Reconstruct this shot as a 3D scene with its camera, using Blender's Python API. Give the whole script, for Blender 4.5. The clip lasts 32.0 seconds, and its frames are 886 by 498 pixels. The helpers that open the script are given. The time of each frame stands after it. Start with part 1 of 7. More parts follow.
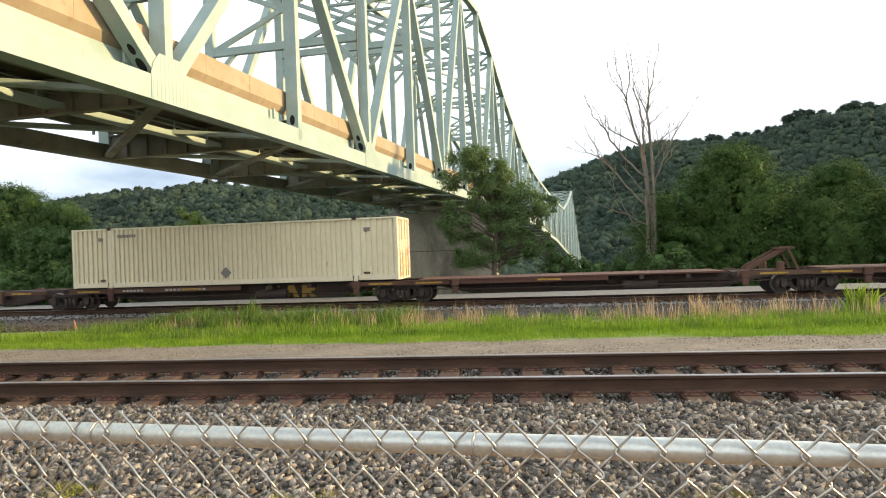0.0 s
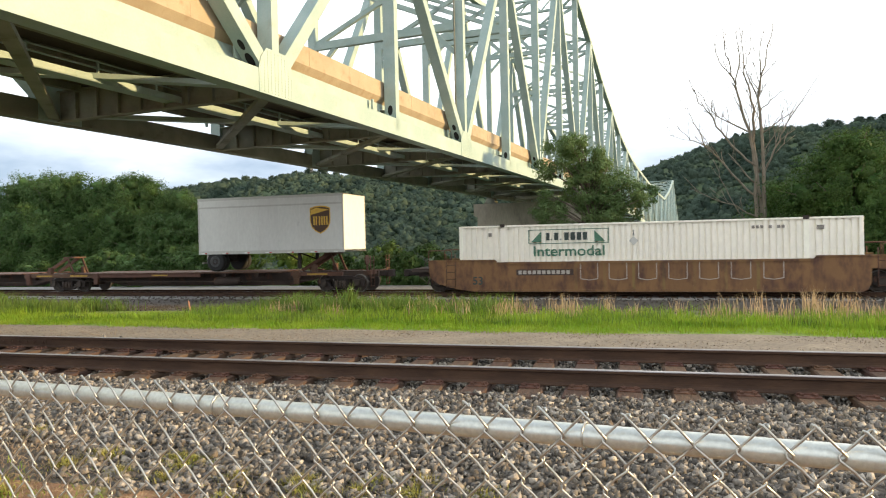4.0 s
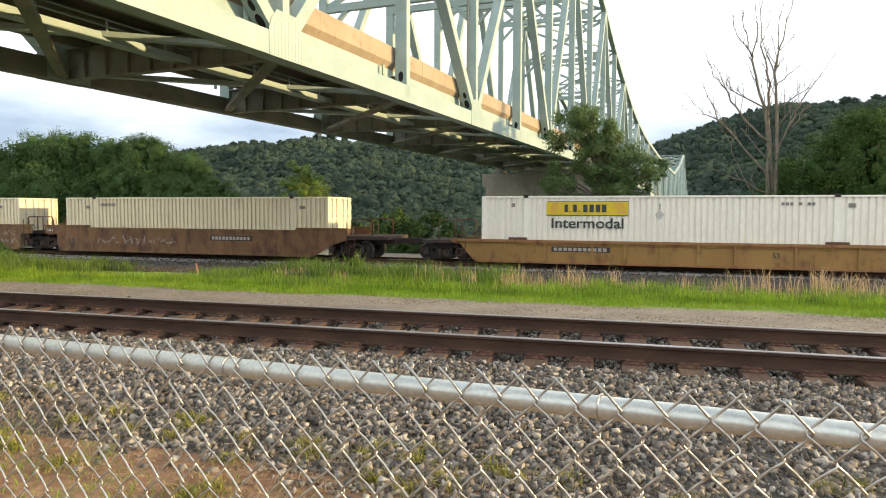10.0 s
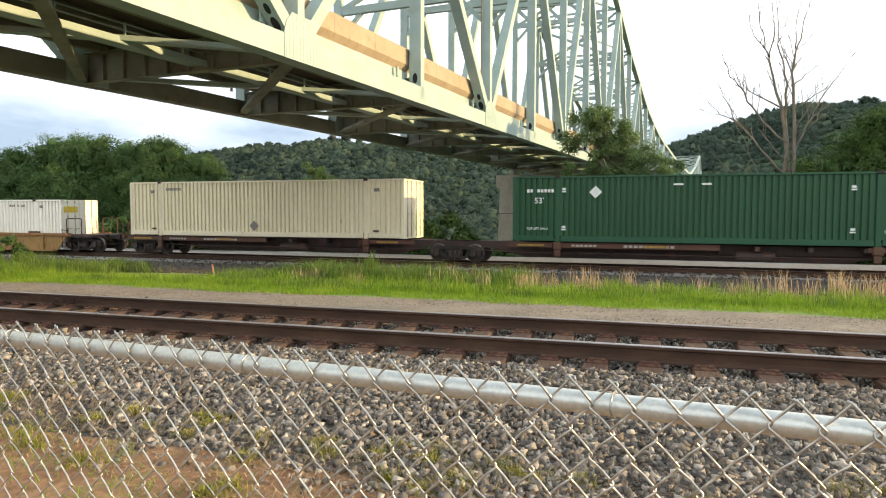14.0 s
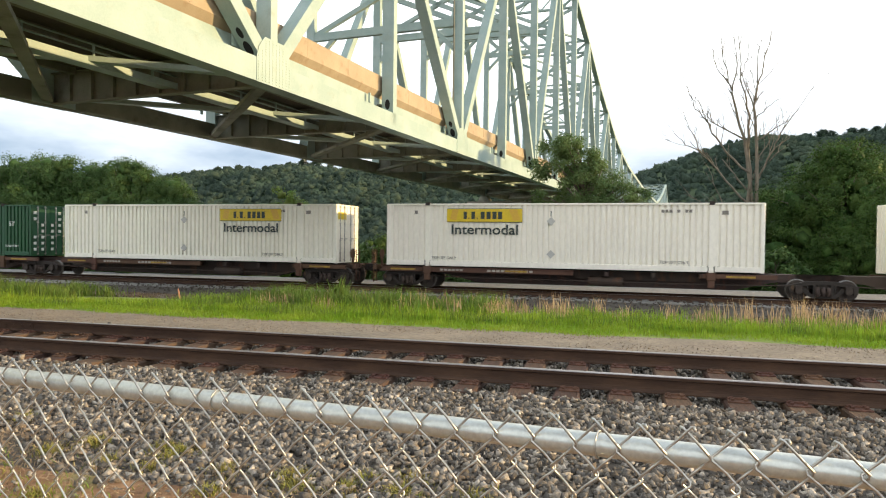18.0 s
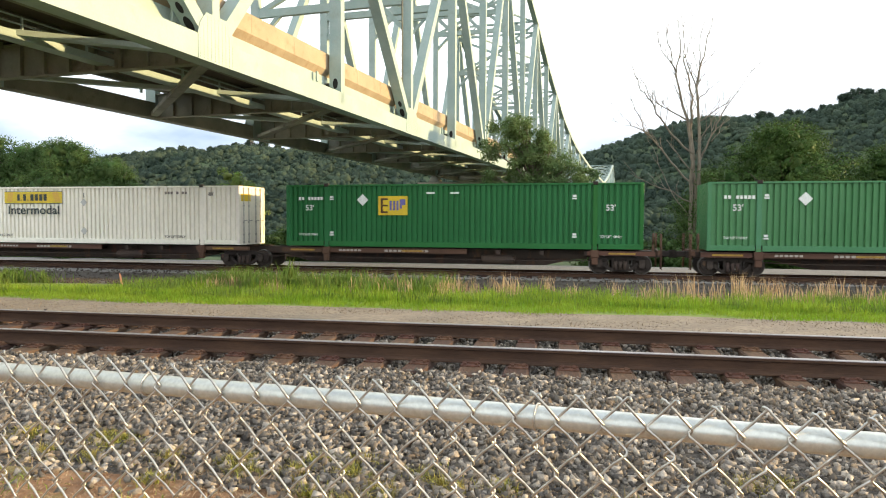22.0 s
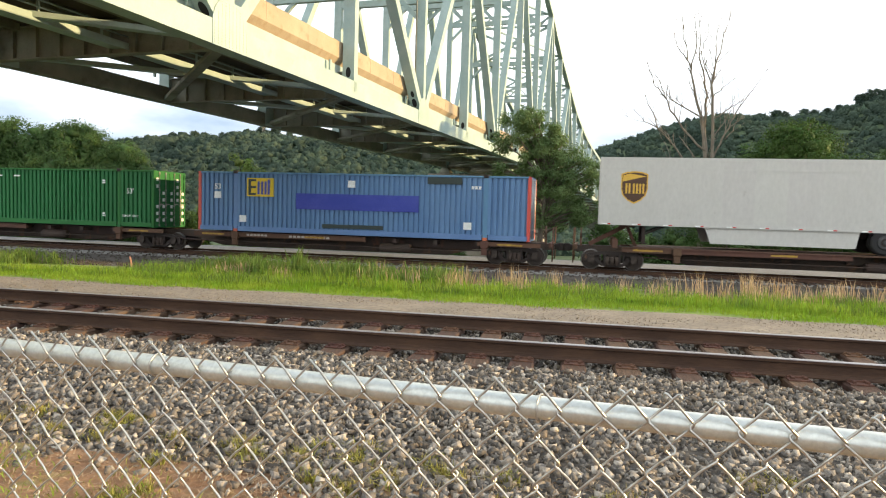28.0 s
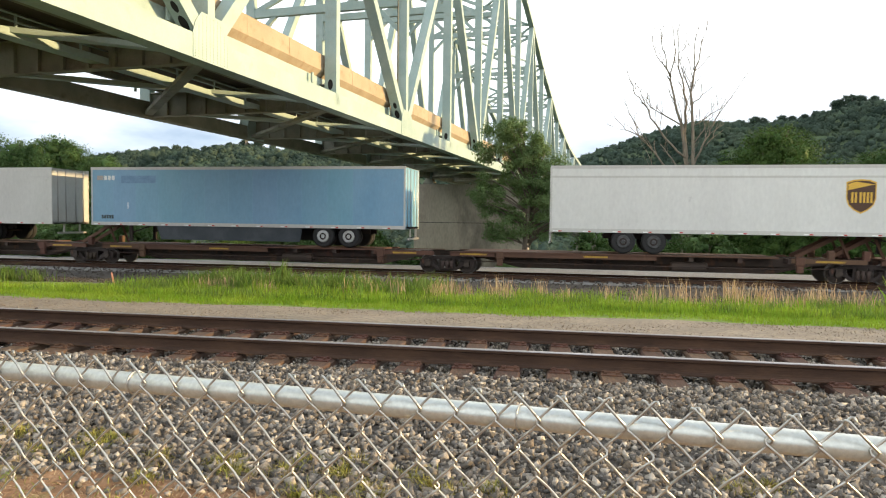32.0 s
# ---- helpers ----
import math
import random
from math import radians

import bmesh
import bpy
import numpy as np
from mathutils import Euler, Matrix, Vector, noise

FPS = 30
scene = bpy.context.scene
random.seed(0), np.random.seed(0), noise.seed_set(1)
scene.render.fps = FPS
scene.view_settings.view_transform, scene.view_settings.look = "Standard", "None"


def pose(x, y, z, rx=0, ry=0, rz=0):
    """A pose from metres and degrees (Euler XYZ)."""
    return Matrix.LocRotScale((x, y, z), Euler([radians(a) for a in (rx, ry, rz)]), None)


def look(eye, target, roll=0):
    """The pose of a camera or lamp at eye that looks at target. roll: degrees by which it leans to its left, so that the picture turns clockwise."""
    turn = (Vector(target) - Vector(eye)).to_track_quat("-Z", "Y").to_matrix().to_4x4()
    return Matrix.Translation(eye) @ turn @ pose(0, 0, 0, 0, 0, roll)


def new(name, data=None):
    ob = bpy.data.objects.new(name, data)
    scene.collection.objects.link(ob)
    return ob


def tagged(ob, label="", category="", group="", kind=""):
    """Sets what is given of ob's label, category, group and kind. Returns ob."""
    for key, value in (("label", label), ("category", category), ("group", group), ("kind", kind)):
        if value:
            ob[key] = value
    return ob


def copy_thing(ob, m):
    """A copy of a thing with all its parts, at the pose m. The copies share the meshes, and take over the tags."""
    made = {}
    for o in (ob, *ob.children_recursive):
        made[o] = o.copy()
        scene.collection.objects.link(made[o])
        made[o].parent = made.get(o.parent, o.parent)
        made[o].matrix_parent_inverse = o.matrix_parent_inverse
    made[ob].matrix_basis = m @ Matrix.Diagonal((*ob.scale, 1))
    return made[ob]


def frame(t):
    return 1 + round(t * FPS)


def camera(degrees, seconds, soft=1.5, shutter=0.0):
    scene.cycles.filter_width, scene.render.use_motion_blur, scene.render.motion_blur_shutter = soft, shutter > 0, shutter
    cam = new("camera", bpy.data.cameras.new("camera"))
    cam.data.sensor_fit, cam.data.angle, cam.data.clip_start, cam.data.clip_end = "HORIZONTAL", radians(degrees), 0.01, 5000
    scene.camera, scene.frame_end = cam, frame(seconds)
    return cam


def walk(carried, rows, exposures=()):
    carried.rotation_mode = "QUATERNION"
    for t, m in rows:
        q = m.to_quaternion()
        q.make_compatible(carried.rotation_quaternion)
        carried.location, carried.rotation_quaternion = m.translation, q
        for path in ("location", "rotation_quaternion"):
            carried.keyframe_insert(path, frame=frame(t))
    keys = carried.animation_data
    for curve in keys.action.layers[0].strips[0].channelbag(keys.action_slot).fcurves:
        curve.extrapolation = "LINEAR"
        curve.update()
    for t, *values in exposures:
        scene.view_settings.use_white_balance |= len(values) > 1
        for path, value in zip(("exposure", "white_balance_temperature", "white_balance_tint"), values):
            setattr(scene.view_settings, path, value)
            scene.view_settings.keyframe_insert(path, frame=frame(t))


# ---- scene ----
# ---- camera ----
cam = camera(67.3, 32.0, soft=1.1, shutter=0.12)
PATH = [
    (0, 0.056, -0.034, 1.569, 7.22, -0.03, 2.05), (0.5, 0.048, -0.026, 1.563, 8.66, 0.15, 1.65),
    (1, 0.030, -0.019, 1.562, 11.75, 0.14, 1.69), (1.5, 0.027, -0.020, 1.562, 13.13, -0.10, 1.27),
    (2, 0.031, -0.023, 1.561, 13.87, -0.39, 1.04), (2.5, 0.039, -0.026, 1.562, 14.36, -0.51, 1.41),
    (3, 0.036, -0.028, 1.561, 14.82, -0.61, 1.67), (3.5, 0.030, -0.029, 1.562, 15.11, -0.72, 1.56),
    (5.5, 0.019, -0.024, 1.565, 15.80, -0.49, 0.14), (6, 0.019, -0.030, 1.566, 16.35, -0.43, -0.21),
    (6.5, 0.011, -0.037, 1.570, 17.59, -0.12, -0.16), (7, 0.003, -0.035, 1.568, 19.22, 0.09, 0.09),
    (7.5, 0.005, -0.036, 1.569, 20.49, 0.28, 0.38), (8, 0.009, -0.026, 1.565, 19.75, 0.36, 0.60),
    (8.5, 0.001, -0.006, 1.555, 17.68, -0.18, 0.86), (9, -0.000, -0.000, 1.555, 16.50, -2.14, 1.00),
    (9.5, -0.003, -0.007, 1.556, 15.99, -2.86, 0.56), (10, -0.001, -0.007, 1.556, 15.89, -3.35, -0.17),
    (10.5, -0.001, -0.015, 1.557, 15.97, -3.59, -0.35), (11, -0.003, -0.020, 1.557, 16.14, -3.38, -0.39),
    (11.5, -0.007, -0.018, 1.554, 16.36, -3.32, -0.62), (12, -0.010, -0.018, 1.552, 16.68, -3.37, -0.75),
    (12.5, -0.009, -0.025, 1.556, 16.95, -3.38, -0.94), (13, -0.004, -0.022, 1.553, 17.13, -3.38, -0.61),
    (13.5, -0.001, -0.024, 1.553, 17.20, -3.28, -0.21), (15.5, 0.009, -0.035, 1.559, 16.66, -2.79, -0.29),
    (16, 0.006, -0.035, 1.560, 16.18, -2.41, -0.65), (16.5, -0.016, -0.046, 1.564, 15.99, -2.03, -1.32),
    (17, -0.048, -0.069, 1.569, 15.56, -1.56, -1.25), (17.5, -0.051, -0.059, 1.563, 15.33, -1.20, -1.00),
    (18, -0.025, -0.003, 1.567, 14.57, -1.02, -0.66), (18.5, 0.000, 0.041, 1.558, 13.54, -1.92, 0.47),
    (19, -0.006, 0.027, 1.557, 12.27, -2.67, 1.09), (19.5, -0.006, 0.025, 1.556, 11.35, -2.88, 0.99),
    (20, 0.000, 0.028, 1.559, 10.58, -2.96, 0.65), (20.5, -0.003, 0.025, 1.557, 10.12, -2.88, 0.28),
    (21, -0.007, 0.024, 1.559, 10.02, -2.78, 0.03), (21.5, -0.006, 0.026, 1.557, 10.16, -2.71, -0.03),
    (22, -0.006, 0.023, 1.555, 10.37, -2.62, -0.19), (22.5, -0.004, 0.021, 1.556, 10.57, -2.70, -0.24),
    (23, -0.002, 0.020, 1.556, 10.70, -2.71, -0.66), (23.5, 0.001, 0.018, 1.556, 10.69, -2.68, -0.85),
    (24, 0.000, 0.016, 1.554, 10.67, -2.65, -1.08), (24.5, -0.000, 0.016, 1.554, 10.67, -2.67, -1.27),
    (25, -0.001, 0.017, 1.553, 10.65, -2.63, -1.44), (25.5, 0.000, 0.019, 1.551, 10.64, -2.69, -1.42),
    (27.5, -0.008, 0.018, 1.551, 11.08, -3.35, -2.00), (28, -0.003, 0.017, 1.551, 11.19, -3.36, -1.65),
    (28.5, -0.002, 0.015, 1.552, 11.23, -3.31, -1.34), (29, -0.003, 0.019, 1.551, 11.18, -3.22, -1.32),
    (29.5, -0.005, 0.019, 1.553, 11.18, -3.03, -1.23), (30, -0.003, 0.018, 1.555, 11.12, -2.79, -0.98),
    (30.5, -0.002, 0.018, 1.555, 11.01, -2.55, -0.89), (31, -0.001, 0.019, 1.552, 10.69, -2.38, -0.78),
    (31.5, -0.001, 0.020, 1.550, 10.49, -2.40, -0.59), (32, 0.012, 0.015, 1.554, 9.88, -2.44, -0.73),
]
walk(cam, [(r[0], pose(r[1], r[2], r[3], 90 + r[5], r[6], r[4])) for r in PATH], exposures=[(0, 0.45), (5, 0.45), (9, 0.41), (13, 0.49), (16, 0.52), (17, 0.39), (19, 0.37), (21, 0.49), (23, 0.7), (29, 0.58), (32, 0.53)])

# ---- sky and sun ----
SUN_EL, SUN_AZ = 9.0, 81.0        # degrees; azimuth clockwise from +Y
world = bpy.data.worlds.new("world")
scene.world = world
world.use_nodes = True
wn, wl = world.node_tree.nodes, world.node_tree.links
wn.clear()
w_out = wn.new("ShaderNodeOutputWorld")
w_bg = wn.new("ShaderNodeBackground")
w_sky = wn.new("ShaderNodeTexSky")
w_sky.sky_type = "NISHITA"
w_sky.sun_disc = False
w_sky.sun_elevation, w_sky.sun_rotation = radians(SUN_EL), radians(SUN_AZ)
w_sky.air_density, w_sky.dust_density, w_sky.ozone_density = 1.0, 2.5, 1.0
w_tc = wn.new("ShaderNodeTexCoord")
w_map = wn.new("ShaderNodeMapping")
w_map.inputs["Scale"].default_value = (1.0, 1.0, 3.2)
w_no = wn.new("ShaderNodeTexNoise")
w_no.inputs["Scale"].default_value, w_no.inputs["Detail"].default_value, w_no.inputs["Roughness"].default_value = 2.2, 6.0, 0.55
w_ra = wn.new("ShaderNodeValToRGB")
w_ra.color_ramp.elements[0].position, w_ra.color_ramp.elements[1].position = 0.34, 0.70
w_ra.color_ramp.elements[0].color, w_ra.color_ramp.elements[1].color = (0.12, 0.12, 0.12, 1), (0.95, 0.95, 0.95, 1)
w_mix = wn.new("ShaderNodeMix")
w_mix.data_type = "RGBA"
wl.new(w_tc.outputs["Generated"], w_map.inputs["Vector"])
wl.new(w_map.outputs["Vector"], w_no.inputs["Vector"])
wl.new(w_no.outputs["Fac"], w_ra.inputs["Fac"])
# cloud thins towards the horizon, where the blue shows through
w_sep = wn.new("ShaderNodeSeparateXYZ")
w_el = wn.new("ShaderNodeMapRange")
w_el.interpolation_type = "SMOOTHSTEP"
w_el.inputs["From Min"].default_value, w_el.inputs["From Max"].default_value = 0.02, 0.31
w_el.inputs["To Min"].default_value, w_el.inputs["To Max"].default_value = -0.42, 0.46
w_sum = wn.new("ShaderNodeMath")
w_sum.use_clamp = True
w_tone = wn.new("ShaderNodeMix")
w_tone.data_type = "RGBA"
w_tone.inputs[6].default_value, w_tone.inputs[7].default_value = (4.3, 5.5, 7.1, 1), (16.4, 16.7, 16.8, 1)
wl.new(w_tc.outputs["Generated"], w_sep.inputs["Vector"])
wl.new(w_sep.outputs["Z"], w_el.inputs["Value"])
wl.new(w_ra.outputs["Color"], w_sum.inputs[0])
wl.new(w_el.outputs["Result"], w_sum.inputs[1])
# and overhead it is thinner again
w_top = wn.new("ShaderNodeMapRange")
w_top.interpolation_type = "SMOOTHSTEP"
w_top.inputs["From Min"].default_value, w_top.inputs["From Max"].default_value = 0.5, 0.95
w_top.inputs["To Min"].default_value, w_top.inputs["To Max"].default_value = 1.0, 0.25
w_mul = wn.new("ShaderNodeMath")
w_mul.operation = "MULTIPLY"
wl.new(w_sep.outputs["Z"], w_top.inputs["Value"])
wl.new(w_sum.outputs["Value"], w_mul.inputs[0])
wl.new(w_top.outputs["Result"], w_mul.inputs[1])
wl.new(w_mul.outputs["Value"], w_tone.inputs[0])
wl.new(w_tone.outputs[2], w_mix.inputs[7])
w_mix.inputs[0].default_value = 0.86
wl.new(w_sky.outputs["Color"], w_mix.inputs[6])
wl.new(w_mix.outputs[2], w_bg.inputs["Color"])
w_bg.inputs["Strength"].default_value = 0.1
wl.new(w_bg.outputs["Background"], w_out.inputs["Surface"])

sun = bpy.data.lights.new("sun", "SUN")
sun.energy, sun.angle, sun.color = 5.0, radians(1.2), (1.0, 0.71, 0.35)
sun_ob = new("sun", sun)
_az, _el = radians(SUN_AZ), radians(SUN_EL)
sun_dir = Vector((math.sin(_az) * math.cos(_el), math.cos(_az) * math.cos(_el), math.sin(_el)))
sun_ob.matrix_world = look(sun_dir * 300, (0, 0, 0))


# ---- materials ----
def material(name, base, second=None, scale=3.0, mix=(0.4, 0.65), rough=0.7, metal=0.0, bump=0.0, bump_scale=40.0,
             grain=0.12, random_value=0.0, third=None, third_scale=0.6, third_mix=(0.55, 0.7), island=False, stretch=(1, 1, 1), through_light=0.0, palette=None, bump_dist=0.02):
    """Two-tone procedural surface: base and second blended by noise, an optional third stain layer, fine grain, bump."""
    m = bpy.data.materials.new(name)
    m.use_nodes = True
    nt = m.node_tree
    n, l = nt.nodes, nt.links
    b = n["Principled BSDF"]
    b.inputs["Roughness"].default_value, b.inputs["Metallic"].default_value = rough, metal
    tc = n.new("ShaderNodeTexCoord")
    mp = n.new("ShaderNodeMapping")
    mp.inputs["Scale"].default_value = stretch
    l.new(tc.outputs["Object"], mp.inputs["Vector"])

    def noise_fac(sc, lo, hi, detail=5.0):
        t = n.new("ShaderNodeTexNoise")
        t.inputs["Scale"].default_value, t.inputs["Detail"].default_value, t.inputs["Roughness"].default_value = sc, detail, 0.6
        l.new(mp.outputs["Vector"], t.inputs["Vector"])
        r = n.new("ShaderNodeMapRange")
        r.inputs["From Min"].default_value, r.inputs["From Max"].default_value = lo, hi
        l.new(t.outputs["Fac"], r.inputs["Value"])
        return r.outputs["Result"], t

    def blend(fac, a, c):
        x = n.new("ShaderNodeMix")
        x.data_type = "RGBA"
        l.new(fac, x.inputs[0])
        for i, v in ((6, a), (7, c)):
            if isinstance(v, tuple):
                x.inputs[i].default_value = (*v, 1)
            else:
                l.new(v, x.inputs[i])
        return x.outputs[2]

    col = base
    if palette:
        pr = n.new("ShaderNodeValToRGB")
        pr.color_ramp.interpolation = "CONSTANT"
        while len(pr.color_ramp.elements) < len(palette):
            pr.color_ramp.elements.new(1.0)
        for k, c in enumerate(palette):
            pr.color_ramp.elements[k].position, pr.color_ramp.elements[k].color = k / len(palette), (*c, 1)
        l.new(n.new("ShaderNodeNewGeometry").outputs["Random Per Island"], pr.inputs["Fac"])
        f, _ = noise_fac(scale, *mix)
        col = blend(f, pr.outputs["Color"], second)
    elif second:
        f, _ = noise_fac(scale, *mix)
        col = blend(f, base, second)
    if third:
        f, _ = noise_fac(third_scale, *third_mix)
        col = blend(f, col, third)
    hsv = n.new("ShaderNodeHueSaturation")
    if isinstance(col, tuple):
        hsv.inputs["Color"].default_value = (*col, 1)
    else:
        l.new(col, hsv.inputs["Color"])
    g, _ = noise_fac(bump_scale * 0.7, 0.3, 0.7, 3.0)
    gm = n.new("ShaderNodeMapRange")
    gm.inputs["To Min"].default_value, gm.inputs["To Max"].default_value = 1 - grain, 1 + grain
    l.new(g, gm.inputs["Value"])
    val = gm.outputs["Result"]
    if random_value:
        src = n.new("ShaderNodeNewGeometry").outputs["Random Per Island"] if island else n.new("ShaderNodeObjectInfo").outputs["Random"]
        rm = n.new("ShaderNodeMapRange")
        rm.inputs["To Min"].default_value, rm.inputs["To Max"].default_value = 1 - random_value, 1 + random_value
        l.new(src, rm.inputs["Value"])
        mu = n.new("ShaderNodeMath")
        mu.operation = "MULTIPLY"
        l.new(val, mu.inputs[0])
        l.new(rm.outputs["Result"], mu.inputs[1])
        val = mu.outputs["Value"]
        hm = n.new("ShaderNodeMapRange")
        hm.inputs["To Min"].default_value, hm.inputs["To Max"].default_value = 0.485, 0.515
        l.new(src, hm.inputs["Value"])
        l.new(hm.outputs["Result"], hsv.inputs["Hue"])
    l.new(val, hsv.inputs["Value"])
    l.new(hsv.outputs["Color"], b.inputs["Base Color"])
    if bump:
        bp = n.new("ShaderNodeBump")
        bp.inputs["Strength"].default_value, bp.inputs["Distance"].default_value = bump, bump_dist
        t = n.new("ShaderNodeTexNoise")
        t.inputs["Scale"].default_value, t.inputs["Detail"].default_value = bump_scale, 4.0
        l.new(mp.outputs["Vector"], t.inputs["Vector"])
        l.new(t.outputs["Fac"], bp.inputs["Height"])
        l.new(bp.outputs["Normal"], b.inputs["Normal"])
    if through_light:
        b.inputs["Specular IOR Level"].default_value = 0.15
        tr = n.new("ShaderNodeBsdfTranslucent")
        l.new(hsv.outputs["Color"], tr.inputs["Color"])
        ms = n.new("ShaderNodeMixShader")
        ms.inputs[0].default_value = through_light
        l.new(b.outputs[0], ms.inputs[1])
        l.new(tr.outputs[0], ms.inputs[2])
        l.new(ms.outputs[0], n["Material Output"].inputs["Surface"])
    return m


M_GRAVEL = material("gravel_ground", (0.205, 0.168, 0.125), (0.255, 0.21, 0.155), 1.2, rough=0.95, bump=0.8, bump_scale=22, grain=0.3, third=(0.18, 0.155, 0.12), third_scale=0.35)
M_STONE = material("ballast_stone", (0.15, 0.145, 0.14), (0.22, 0.19, 0.155), 3, (0.5, 0.9), rough=0.9, bump=0.4, bump_scale=90, grain=0.25,
                   palette=[(0.061, 0.054, 0.047), (0.222, 0.198, 0.168), (0.122, 0.109, 0.092), (0.323, 0.283, 0.232), (0.146, 0.113, 0.08), (0.088, 0.078, 0.067), (0.254, 0.215, 0.167), (0.424, 0.376, 0.312), (0.138, 0.124, 0.108), (0.103, 0.086, 0.067)])
M_BED = material("ballast_fines", (0.050, 0.042, 0.033), (0.085, 0.070, 0.054), 6, rough=0.95, bump=0.8, bump_scale=30, grain=0.4)
M_SOIL = material("weedy_soil", (0.21, 0.105, 0.048), (0.30, 0.17, 0.085), 4, rough=0.95, bump=0.6, bump_scale=25, grain=0.3, third=(0.17, 0.19, 0.05), third_scale=1.6)
M_TURF = material("turf", (0.13, 0.20, 0.022), (0.19, 0.25, 0.04), 1.5, rough=0.95, bump=0.5, bump_scale=20, grain=0.3)
# gravel beyond the train, paler to stand for sunlight on it
M_SUNLITGRAVEL = material("sunlit_grey_gravel", (0.19, 0.182, 0.17), (0.25, 0.24, 0.222), 2.5, rough=0.95, bump=0.8, bump_scale=18, grain=0.35)
# gravel on the near slope, with the train's shadow in its dark colour
M_SHADEDGRAVEL = material("shaded_dark_gravel", (0.050, 0.041, 0.033), (0.080, 0.067, 0.054), 2.5, rough=0.95, bump=0.8, bump_scale=18, grain=0.35)
M_BANK = material("bank_undergrowth", (0.045, 0.075, 0.03), (0.07, 0.10, 0.04), 0.5, rough=0.95, bump=0.5, bump_scale=6, grain=0.3)
M_WATER = material("river_water", (0.05, 0.065, 0.05), rough=0.12, bump=0.15, bump_scale=2.0, grain=0.05)
M_RAIL = material("rusty_rail", (0.050, 0.025, 0.014), (0.080, 0.041, 0.022), 5, rough=0.88, metal=0.05, bump=0.25, bump_scale=60, stretch=(0.3, 1, 1))
M_RAILHEAD = material("worn_railhead", (0.34, 0.31, 0.30), (0.20, 0.16, 0.14), 2, rough=0.38, metal=0.8, stretch=(0.2, 1, 1))
M_TIE = material("weathered_tie", (0.055, 0.032, 0.021), (0.10, 0.054, 0.034), 6, rough=0.9, bump=0.6, bump_scale=30, stretch=(4, 0.5, 1), random_value=0.3)
M_PLATE = material("tie_plate_rust", (0.095, 0.043, 0.026), (0.145, 0.066, 0.038), 9, rough=0.85, bump=0.4, bump_scale=60, random_value=0.2)
M_GALV = material("galvanised_tube", (0.52, 0.54, 0.50), (0.56, 0.58, 0.535), 3, rough=0.34, metal=0.6, bump=0.03, bump_scale=160, third=(0.40, 0.36, 0.30), third_scale=16, third_mix=(0.70, 0.78))
M_WIRE = material("galvanised_wire", (0.43, 0.43, 0.40), (0.54, 0.53, 0.49), 30, rough=0.36, metal=0.85, third=(0.35, 0.27, 0.2), third_scale=14, third_mix=(0.6, 0.75))
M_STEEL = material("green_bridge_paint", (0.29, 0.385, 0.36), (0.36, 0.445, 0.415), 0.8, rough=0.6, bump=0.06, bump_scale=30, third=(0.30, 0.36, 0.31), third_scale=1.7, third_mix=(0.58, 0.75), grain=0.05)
# bridge green with brown dirt, base lowered to carry the shade below the deck
M_STEELDARK = material("dirty_shaded_green_steel", (0.18, 0.19, 0.15), (0.25, 0.255, 0.20), 0.8, rough=0.75, third=(0.10, 0.078, 0.052), third_scale=0.9, third_mix=(0.56, 0.74), grain=0.08)
M_RUSTRAIL = material("rust_brown_barrier", (0.33, 0.262, 0.175), (0.39, 0.31, 0.21), 0.7, rough=0.75, grain=0.07, third=(0.29, 0.20, 0.12), third_scale=2.2, third_mix=(0.55, 0.75))
M_CONCRETE = material("stained_concrete", (0.31, 0.275, 0.215), (0.25, 0.215, 0.17), 0.5, rough=0.9, bump=0.2, bump_scale=8, third=(0.13, 0.115, 0.09), third_scale=0.25, stretch=(1, 1, 0.4))
# sooty slab, darkened further so its colour holds the shadow under the deck
M_DECKSHADED = material("sooty_shaded_deck", (0.085, 0.070, 0.052), (0.12, 0.10, 0.075), 0.6, rough=0.95, bump=0.2, bump_scale=8, third=(0.05, 0.04, 0.03), third_scale=0.3)
M_RIVET = material("rivet_paint", (0.42, 0.52, 0.45), rough=0.6)
M_BLACK = material("dark_opening", (0.012, 0.012, 0.012), rough=0.9)
M_LEAF = material("leaf_green", (0.064, 0.116, 0.036), (0.108, 0.176, 0.054), 0.7, rough=0.6, random_value=0.22, island=True, through_light=0.25)
M_LEAFROAD = material("leaf_mid_green", (0.12, 0.19, 0.072), (0.17, 0.245, 0.095), 0.7, rough=0.6, random_value=0.22, island=True, through_light=0.35)
M_LEAFLIGHT = material("leaf_yellow_green", (0.14, 0.215, 0.045), (0.20, 0.27, 0.07), 0.7, rough=0.6, random_value=0.3, island=True, through_light=0.3)
M_LEAFDARK = material("leaf_dark", (0.036, 0.074, 0.018), (0.090, 0.150, 0.036), 0.7, rough=0.6, random_value=0.22, island=True, through_light=0.2)
# distance haze is painted in: greens lifted and turned towards blue-grey
M_HAZYFOREST = material("far_forest", (0.068, 0.102, 0.076), (0.102, 0.140, 0.090), 0.035, rough=0.95, third=(0.042, 0.066, 0.050), third_scale=0.014, third_mix=(0.48, 0.62), random_value=0.14, island=True, bump=0.5, bump_scale=0.9, bump_dist=0.9, grain=0.22, through_light=0.4)
M_BARK = material("bark", (0.10, 0.08, 0.06), (0.17, 0.14, 0.11), 6, rough=0.9, bump=0.6, bump_scale=18, stretch=(1, 1, 0.25))
